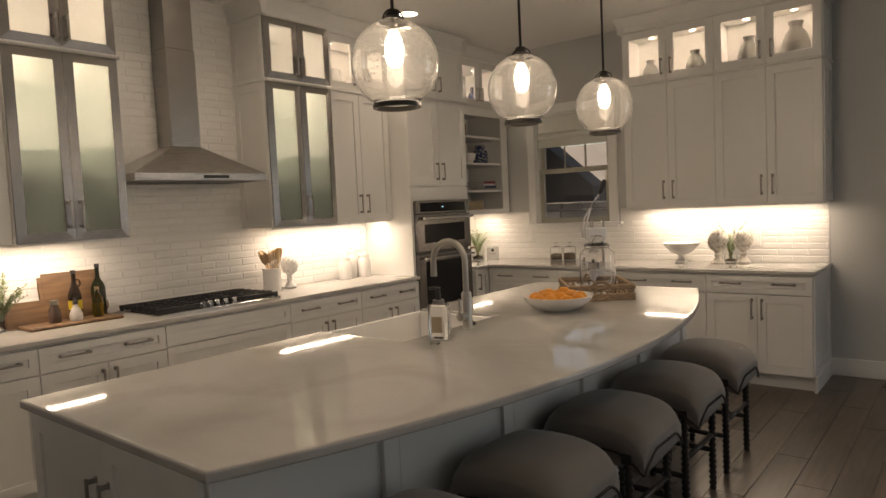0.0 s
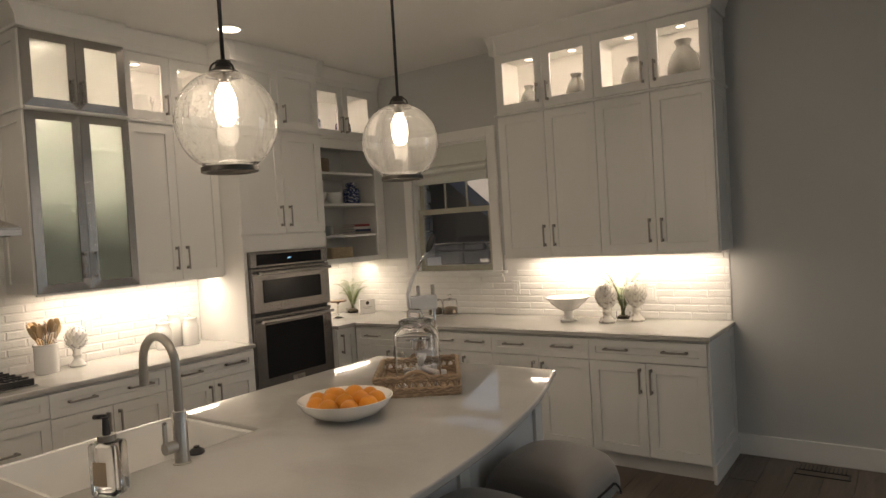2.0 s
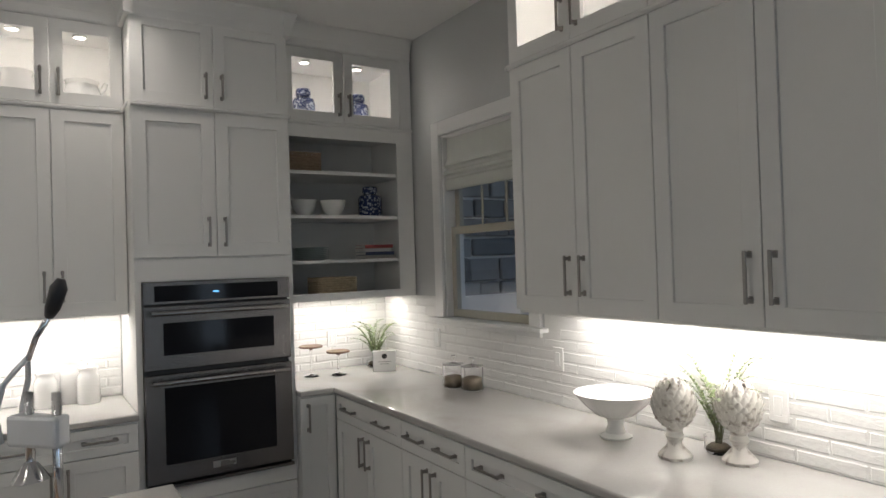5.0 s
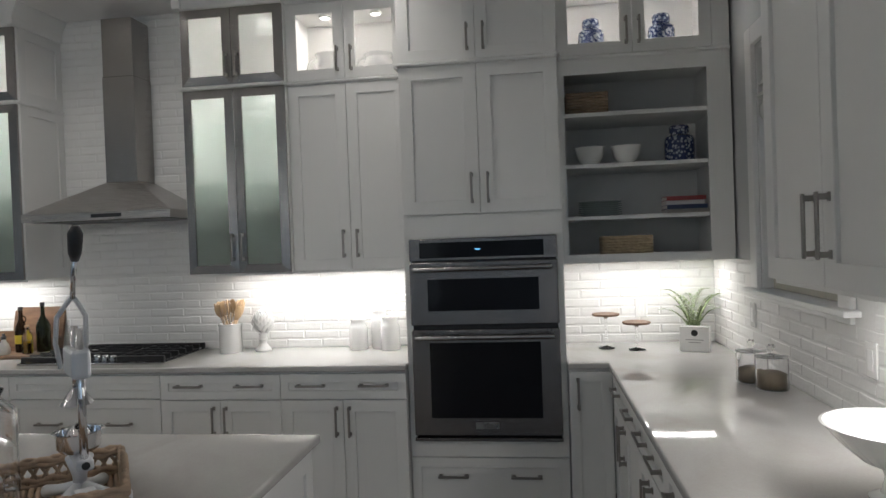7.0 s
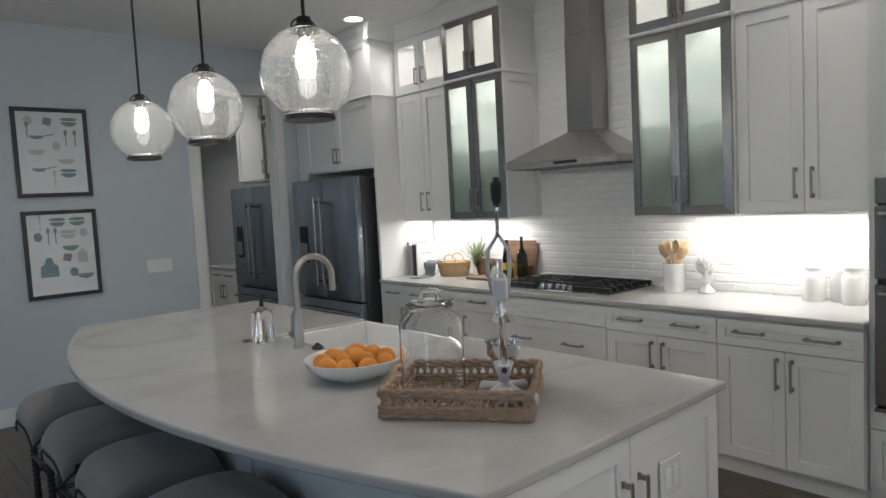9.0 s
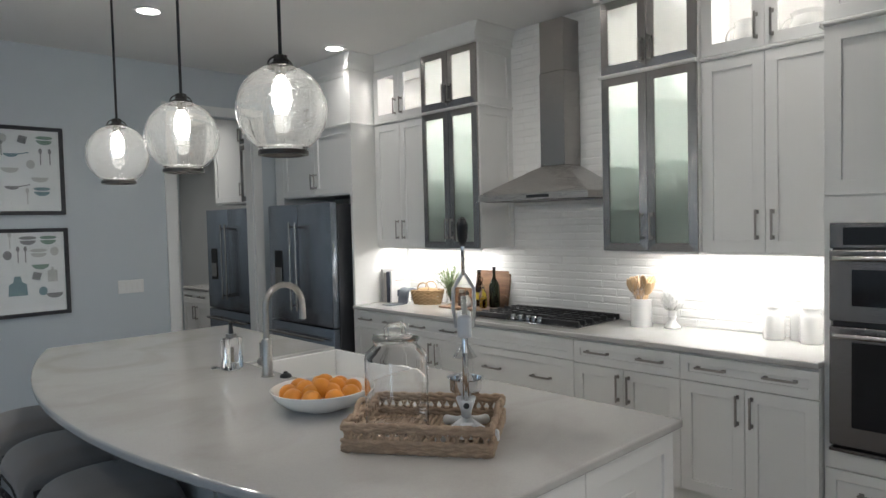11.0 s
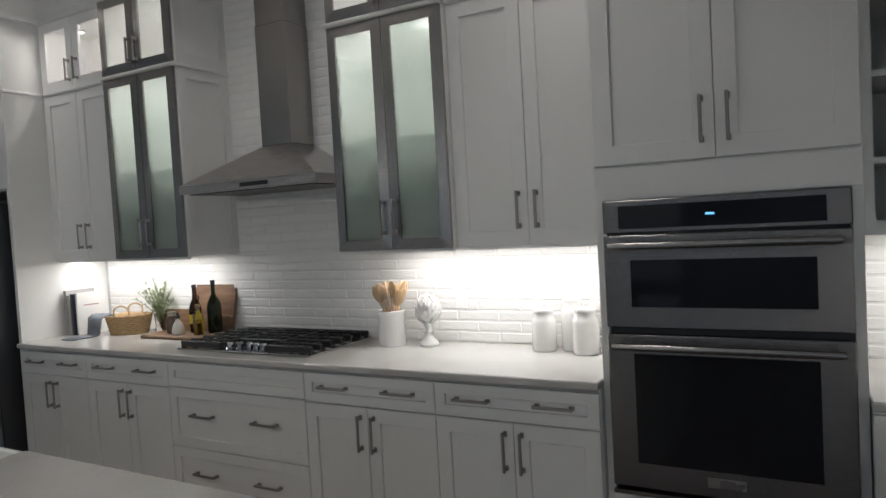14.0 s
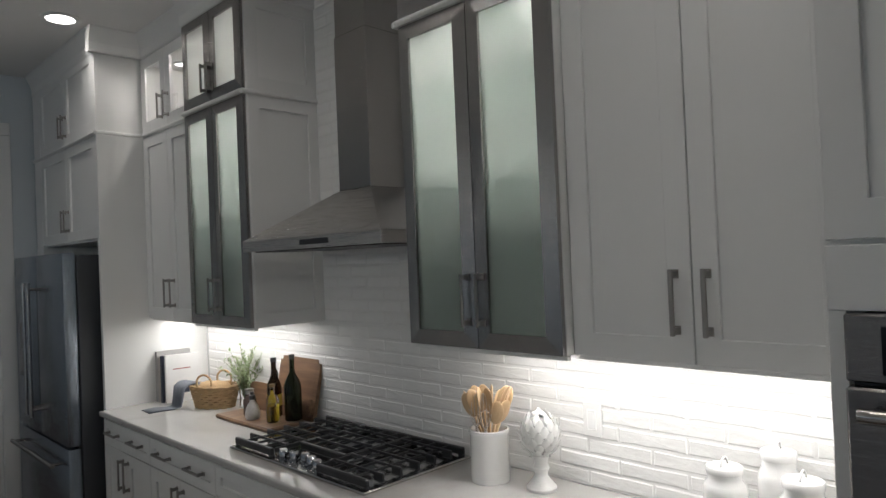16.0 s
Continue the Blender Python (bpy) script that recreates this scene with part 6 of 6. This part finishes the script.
part("body", lathe([(0, 0), (0.03, 0), (0.03, 0.004), (0.024, 0.006), (0.024, 0.17), (0.02, 0.176), (0, 0.176)], 28), M_FAUCET, fa, "nickel body", smooth=True, auto=True)
R = 0.098
pts = [(0, 0, 0.17), (0, 0, 0.25), (0, 0, 0.30)] + [(-R + R * math.cos(q), 0, 0.32 + R * math.sin(q)) for q in [math.pi * k / 18 for k in range(18)]] + [(-2 * R, 0, 0.32), (-2 * R - 0.002, 0, 0.245)]
part("spout", tube(pts, [0.0145] * (len(pts) - 1) + [0.0165], 18), M_FAUCET, fa, "gooseneck spout", smooth=True, auto=True)
bm = tube([(0, -0.02, 0.062), (0, -0.06, 0.062)], 0.02, 18)
part("valve", bm, M_FAUCET, fa, "valve body", smooth=True, auto=True)
part("lever", box(bmesh.new(), -0.006, 0.006, -0.062, -0.048, 0.062, 0.15, 0.003), M_FAUCET, fa, "flat lever")
ks = lathed("air_switch", [(0, 0), (0.026, 0), (0.028, 0.004), (0.022, 0.014), (0.01, 0.02), (0.01, 0.026), (0.0, 0.028)], on(-1.09, 3.885), M_BLACK, "black disposal button beside the faucet", "button", "button", 28)
M_KRAFT = simple("kraft_label", (0.42, 0.33, 0.24), 0.7)
sb = thing("soap_dispenser", on(-1.0, 3.535, CTOP, 20) @ Matrix.Scale(1.18, 4), "clear square glass soap bottle with dark pump and paper label", "soap dispenser")
g = part("bottle", B(-0.039, 0.039, -0.030, 0.030, 0, 0.135, 0.012, 3), M_GLASS, sb, "clear glass bottle", smooth=True, auto=True)
part("collar", lathe([(0, 0.135), (0.022, 0.135), (0.022, 0.15), (0, 0.15)], 20), M_NICKEL, sb, smooth=True, auto=True)
part("pump", tube([(0, 0, 0.15), (0, 0, 0.19), (0.0, 0, 0.195)], [0.010, 0.008, 0.012], 14), M_BLACK, sb, "dark pump", smooth=True, auto=True)
part("nozzle", tube([(0, 0, 0.195), (-0.035, 0.0, 0.193)], 0.006, 10), M_BLACK, sb, "pump nozzle", smooth=True)
part("label", B(-0.0315, -0.0310, -0.02, 0.02, 0.03, 0.09), M_KRAFT, sb, "brown label", m=pose(0, 0, 0, 0, 0, 90))
lathed("glass_coaster", [(0, 0), (0.022, 0), (0.024, 0.005), (0.018, 0.006), (0, 0.003)], on(-0.955, 3.445), M_GLASS, "small clear glass dish beside the soap bottle", "dish", "dish", 24)

M_ORANGE = simple("orange_peel", (0.68, 0.25, 0.02), 0.42, scale=20, vary=0.08, bump=0.5, bump_scale=350)
ob = thing("fruit_bowl", on(-0.915, 4.447) @ Matrix.Scale(1.07, 4), "wide white ceramic bowl holding a heap of oranges", "bowl")
part("bowl", lathe([(0, 0), (0.075, 0), (0.08, 0.004), (0.13, 0.02), (0.165, 0.05), (0.178, 0.075), (0.174, 0.076), (0.155, 0.055), (0.12, 0.028), (0, 0.014)], 56), M_CERAMIC, ob, smooth=True, auto=True)
rnd = random.Random(9)
spots = [(0.115 * math.cos(2 * math.pi * k / 9), 0.115 * math.sin(2 * math.pi * k / 9), 0.066) for k in range(9)] + [(0.058 * math.cos(2 * math.pi * k / 5 + 0.4), 0.058 * math.sin(2 * math.pi * k / 5 + 0.4), 0.075) for k in range(5)] + [(0.02, 0.03, 0.088), (-0.035, -0.03, 0.086)]
for k, (x, y, z) in enumerate(spots):
    bm = bmesh.new()
    bmesh.ops.create_uvsphere(bm, u_segments=24, v_segments=16, radius=0.0375 * rnd.uniform(0.96, 1.06))
    for v in bm.verts:
        v.co *= 1 + 0.02 * noise.noise(v.co * 40 + Vector((k, 0, 0)))
        if v.co.z > 0.0335:
            v.co.z -= (v.co.z - 0.0335) * 0.9
    o = thing("orange", on(-0.915 + x * 1.06, 4.447 + y * 1.06, CTOP + z * 1.07 - 0.012), "ripe orange heaped in the white bowl", "fruit", "oranges in the bowl")
    part("peel", bm, M_ORANGE, o, smooth=True, m=pose(0, 0, 0, rnd.uniform(0, 180), rnd.uniform(0, 180), 0))
    part("stem_scar", lathe([(0, 0.034), (0.003, 0.034), (0.003, 0.0355), (0, 0.036)], 8), M_STEM, o, "stem scar", m=pose(0, 0, 0, rnd.uniform(-50, 50), rnd.uniform(-50, 50), 0))

# tray, its corners from the plan
TA = math.degrees(math.atan2(5.245 - 4.86, -1.02 + 0.745))
tray = thing("seagrass_tray", on(-0.967, 4.995, CTOP, TA), "woven seagrass tray with openwork sides and two handles on the island", "tray")
TW, TD, TH = 0.225, 0.185, 0.062
bm = bmesh.new()
def rect_loop(w, d, z, ph, amp=0.0045, n=30):
    pts = []
    for (ax, ay), (bx, by) in (((-w, -d), (w, -d)), ((w, -d), (w, d)), ((w, d), (-w, d)), ((-w, d), (-w, -d))):
        for s in range(n):
            q = s / n
            pts.append((ax + (bx - ax) * q, ay + (by - ay) * q, z + amp * math.sin(s * 1.45 + ph)))
    return pts
for k, z in enumerate((0.008, 0.02, 0.032, 0.072, 0.082)):
    tube(rect_loop(TW, TD, z, k * 2.1), 0.0085, 7, bm, closed=True)
    tube(rect_loop(TW + 0.004, TD + 0.004, z + 0.002, k * 2.1 + 3.14), 0.0075, 6, bm, closed=True)
part("rim", bm, M_SEAGRASS, tray, "braided rim", smooth=True)
bm = bmesh.new()
for (ax, ay), (bx, by), n in (((-TW, -TD), (TW, -TD), 16), ((TW, -TD), (TW, TD), 11), ((TW, TD), (-TW, TD), 16), ((-TW, TD), (-TW, -TD), 11)):
    for s in range(n):
        for q0, q1 in ((s / n, (s + 1) / n), ((s + 1) / n, s / n)):
            tube([(ax + (bx - ax) * q0, ay + (by - ay) * q0, 0.02), (ax + (bx - ax) * (q0 + q1) / 2, ay + (by - ay) * (q0 + q1) / 2, 0.05), (ax + (bx - ax) * q1, ay + (by - ay) * q1, 0.074)], 0.005, 5, bm)
part("lattice", bm, M_SEAGRASS, tray, "openwork side", smooth=True)
for s in range(26):
    x = -TW + 0.012 + (2 * TW - 0.024) * s / 25
    part("strand", tube([(x, -TD + 2 * TD * q / 16, 0.009 + 0.003 * math.sin(q * 1.57 + s * math.pi)) for q in range(17)], 0.0085, 5), M_SEAGRASS, tray, "woven base strand", smooth=True)
for s in (-1, 1):
    part("handle", tube([(s * (TW + 0.004), 0.055 * math.cos(q), 0.07 + 0.04 * math.sin(q)) for q in [math.pi * k / 12 for k in range(13)]], 0.009, 8), M_SEAGRASS, tray, "arched handle", smooth=True)

TZ = CTOP + 0.022
gj = thing("glass_jar", on(-0.905, 4.913, TZ) @ Matrix.Diagonal((1.13, 1.13, 1.22, 1)), "large clear glass jar with glass lid standing in the tray", "jar")
prof = [(0, 0.0), (0.085, 0.0), (0.092, 0.008), (0.092, 0.19), (0.088, 0.205), (0.068, 0.222), (0.062, 0.228), (0.066, 0.238), (0.061, 0.238), (0.057, 0.227), (0.064, 0.218), (0.084, 0.202), (0.088, 0.188), (0.088, 0.012), (0, 0.008)]
g = part("body", lathe(prof, 48), M_GLASS, gj, "clear glass body", smooth=True, auto=True)
g.visible_shadow = False
g = part("lid", lathe([(0, 0.239), (0.067, 0.239), (0.069, 0.244), (0.055, 0.251), (0.03, 0.254), (0, 0.254)], 40), M_GLASS, gj, "glass lid", smooth=True, auto=True)
g.visible_shadow = False
part("lid_knob", tube([(-0.032, 0, 0.255), (-0.033, 0, 0.272), (-0.024, 0, 0.28), (0.024, 0, 0.28), (0.033, 0, 0.272), (0.032, 0, 0.255)], 0.008, 10), M_GLASS, g, "glass loop", smooth=True)
part("tap", lathe([(0, 0), (0.014, 0), (0.016, 0.02), (0.012, 0.03), (0, 0.03)], 18), M_GLASS, gj, "glass tap boss", m=pose(-0.075, 0.055, 0.05, 90, 0, 50), smooth=True, auto=True)

M_CHROME = simple("chrome", (0.75, 0.75, 0.76), 0.08, 1.0, vary=0.03, rough_vary=0.03)
M_CAST = simple("silver_enamel", (0.62, 0.63, 0.65), 0.3, 0.4, vary=0.05)
PA = 45
ps = thing("citrus_press", on(-1.03, 5.108, TZ, PA) @ Matrix.Scale(1.09, 4), "tall silver manual lever citrus press, black grip, in the tray", "citrus press")
# front of the press looks along +x
bm = bmesh.new()
for s in (-1, 1):
    tube([(0.075, s * 0.065, 0.012), (0.04, s * 0.04, 0.02), (-0.01, 0, 0.03)], [0.016, 0.012, 0.016], 12, bm)
    tube([(-0.085, s * 0.06, 0.012), (-0.05, s * 0.035, 0.02), (-0.01, 0, 0.03)], [0.015, 0.012, 0.016], 12, bm)
    box(bm, 0.062, 0.095, s * 0.075 - 0.016, s * 0.075 + 0.016, -0.001, 0.028, 0.006, 2)
tube([(-0.01, 0, 0.025), (-0.005, 0, 0.06), (0.0, 0, 0.1)], [0.013, 0.016, 0.03], 16, bm)
part("base", bm, M_CAST, ps, "cast four-toed base", smooth=True)
part("foot_block", box(bmesh.new(), 0.045, 0.082, -0.022, 0.022, 0.0, 0.042, 0.006, 2), M_CAST, ps, "front foot block")
for z in (0.022, 0.099):
    part("bolt", lathe([(0, 0), (0.0085, 0), (0.0085, 0.003), (0, 0.004)], 16), M_BLACK, ps, "dark bolt", m=pose(0.0815, 0, z, 0, 90, 0))
part("column", tube([(0.066, 0, 0.09), (0.066, 0, 0.40)], 0.009, 14), M_CHROME, ps, "chrome column", smooth=True)
part("bracket", box(bmesh.new(), -0.03, 0.08, -0.018, 0.018, 0.085, 0.112, 0.006, 2), M_CAST, ps, "cup bracket")
part("cup", lathe([(0, 0.112), (0.036, 0.115), (0.046, 0.125), (0.049, 0.158), (0.055, 0.162), (0.047, 0.160), (0.042, 0.13), (0.034, 0.14), (0.012, 0.175), (0, 0.18)], 32, cx=0.0), M_CHROME, ps, "steel juicing cup", smooth=True, auto=True)
part("head", box(bmesh.new(), -0.04, 0.082, -0.02, 0.02, 0.29, 0.355, 0.008, 2), M_CAST, ps, "guide head", )
part("ram", tube([(0.0, 0, 0.24), (0.0, 0, 0.40)], 0.009, 12), M_CHROME, ps, "ram", smooth=True)
part("cone", lathe([(0.008, 0.26), (0.014, 0.255), (0.036, 0.222), (0.033, 0.222), (0.01, 0.25), (0.008, 0.26)], 28, cx=0.0), M_CHROME, ps, "steel bell", smooth=True, auto=True)
bm = bmesh.new()
for s in (-1, 1):
    tube([(-0.045, s * 0.024, 0.30), (-0.05, s * 0.032, 0.36), (-0.03, s * 0.03, 0.42), (-0.01, s * 0.01, 0.455), (0.0, 0, 0.47)], 0.0055, 10, bm)
part("yoke", bm, M_CAST, ps, "forked lever yoke", smooth=True)
part("lever", tube([(0.0, 0, 0.465), (0.02, 0, 0.51), (0.055, 0, 0.555)], 0.006, 12), M_CHROME, ps, "chrome lever", smooth=True)
part("grip", tube([(0.053, 0, 0.552), (0.062, 0, 0.57), (0.078, 0, 0.61), (0.084, 0, 0.628)], [0.009, 0.0145, 0.0165, 0.008], 14), M_BLACK, ps, "black grip", smooth=True)

# ---- pictures ----
M_MAT = simple("print_paper", (0.62, 0.63, 0.62), 0.6)
M_FRAMEB = wood_mat("black_frame", (0.025, 0.025, 0.03), (0.05, 0.05, 0.055), 0.4)
INK = [simple("ink_green", (0.16, 0.24, 0.19), 0.7), simple("ink_teal", (0.14, 0.22, 0.24), 0.7), simple("ink_grey", (0.2, 0.2, 0.2), 0.7), simple("ink_pale", (0.42, 0.42, 0.40), 0.7)]
M_PICGLASS = glass("picture_glass", 0.0)


def blob(bm, x, z, pts):
    bm.faces.new([bm.verts.new((x + a, 0, z + c)) for a, c in pts])


def ell(rx, rz, n=14, a0=0, a1=2 * math.pi):
    return [(rx * math.cos(a0 + (a1 - a0) * k / n), rz * math.sin(a0 + (a1 - a0) * k / n)) for k in range(n + (0 if a1 - a0 > 6 else 1))]


def framed(xc, zc, label, seed):
    w, h = 0.52, 0.685
    t = thing("framed_print", pose(xc, YS + 0.002, zc, 0, 0, 180), label, "picture", "framed kitchen prints")
    part("frame", rail_frame(-w / 2, w / 2, -h / 2, h / 2, 0.03, -0.024, 0.0, 0.002), M_FRAMEB, t, "dark frame")
    part("print", B(-w / 2 + 0.028, w / 2 - 0.028, -0.008, -0.004, -h / 2 + 0.028, h / 2 - 0.028), M_MAT, t, "pale paper print")
    g = part("glass", B(-w / 2 + 0.03, w / 2 - 0.03, -0.016, -0.014, -h / 2 + 0.03, h / 2 - 0.03), M_PICGLASS, t, "picture glass")
    g.visible_shadow = False
    rnd = random.Random(seed)
    shapes = {
        "pot": [ell(0.055, 0.035, 10, math.pi, 2 * math.pi), ell(0.06, 0.014)],
        "pan": [ell(0.05, 0.028, 10, math.pi, 2 * math.pi), [(0.045, -0.008), (0.12, 0.008), (0.12, 0.016), (0.045, 0.0)]],
        "spoon": [[(-0.004, -0.06), (0.004, -0.06), (0.004, 0.03), (-0.004, 0.03)], ell(0.012, 0.022)],
        "mitt": [ell(0.03, 0.035), ell(0.016, 0.02)],
        "cloth": [[(-0.035, -0.02), (0.02, -0.035), (0.035, 0.02), (-0.02, 0.035)]],
        "apron": [[(-0.065, -0.075), (0.065, -0.075), (0.06, 0.01), (0.03, 0.03), (0.02, 0.075), (-0.02, 0.075), (-0.03, 0.03), (-0.06, 0.01)]],
        "board": [[(-0.035, -0.05), (0.035, -0.05), (0.035, 0.04), (0.01, 0.045), (0.01, 0.065), (-0.01, 0.065), (-0.01, 0.045), (-0.035, 0.04)]],
        "bowl": [ell(0.06, 0.04, 10, math.pi, 2 * math.pi)],
    }
    plan = [("cloth", -0.02, 0.24, 2), ("pot", 0.13, 0.24, 0), ("mitt", -0.15, 0.245, 3), ("spoon", -0.16, 0.17, 2), ("pan", -0.10, 0.13, 1), ("spoon", 0.10, 0.11, 2), ("spoon", 0.165, 0.11, 2), ("bowl", -0.11, 0.02, 3), ("mitt", 0.03, 0.05, 3), ("bowl", 0.09, -0.05, 3), ("pan", -0.10, -0.12, 2), ("pot", 0.10, -0.16, 1), ("spoon", 0.0, -0.2, 3)]
    if seed == 2:
        plan = [("spoon", -0.14, 0.25, 3), ("pot", -0.02, 0.25, 2), ("pot", 0.12, 0.25, 0), ("mitt", -0.16, 0.14, 2), ("spoon", -0.09, 0.14, 2), ("spoon", -0.04, 0.14, 2), ("pot", 0.05, 0.15, 3), ("mitt", 0.16, 0.16, 3), ("bowl", 0.06, 0.06, 0), ("apron", -0.10, -0.10, 1), ("cloth", 0.03, -0.03, 2), ("board", 0.14, -0.03, 3), ("mitt", 0.07, -0.15, 1), ("bowl", 0.15, -0.17, 2)]
    # the sheet faces the room, so its left is the wall's right
    for i, (nm, x, z, c) in enumerate(plan):
        bm = bmesh.new()
        for k, s in enumerate(shapes[nm]):
            bm.faces.new([bm.verts.new((x + a, -0.0084 - 0.0003 * k, z + (0.02 if k and nm == "pot" else 0.045 if k and nm == "spoon" else 0) + cz)) for a, cz in s])
        part("drawing_" + nm, bm, INK[c], t, "drawn kitchen thing")


framed(-0.772, 2.067, "dark framed print of drawn pots and kitchen tools, hung above another", 1)
framed(-0.778, 1.276, "dark framed print of a drawn apron and tools, hung lower", 2)

vt = thing("floor_register", pose(0.30, 7.13, 0.001), "dark metal floor register near the wall", "vent")
part("frame", rail_frame(0, 0.30, 0, 0.10, 0.012, 0, 0.004, 0.001), M_BRONZE, vt, m=pose(0, 0, 0.004, -90, 0, 0) @ pose(0, 0, -0.10))
bm = bmesh.new()
for k in range(12):
    box(bm, 0.018 + k * 0.0225, 0.026 + k * 0.0225, 0.012, 0.088, 0.0, 0.003)
part("grille", bm, M_BRONZE, vt, "slatted grille")

# ---- brick pieces last ----
for (t, w, z0, z1, hole), (m, *_r) in zip(splashes, SPL):
    sk_ = (lambda a, b, z: a < hole[1] and b > hole[0] and z + 0.06 > hole[2]) if hole else None
    lay_bricks(t, pose(0, 0, 0), w, z0 + 0.003, z1, skip=sk_)
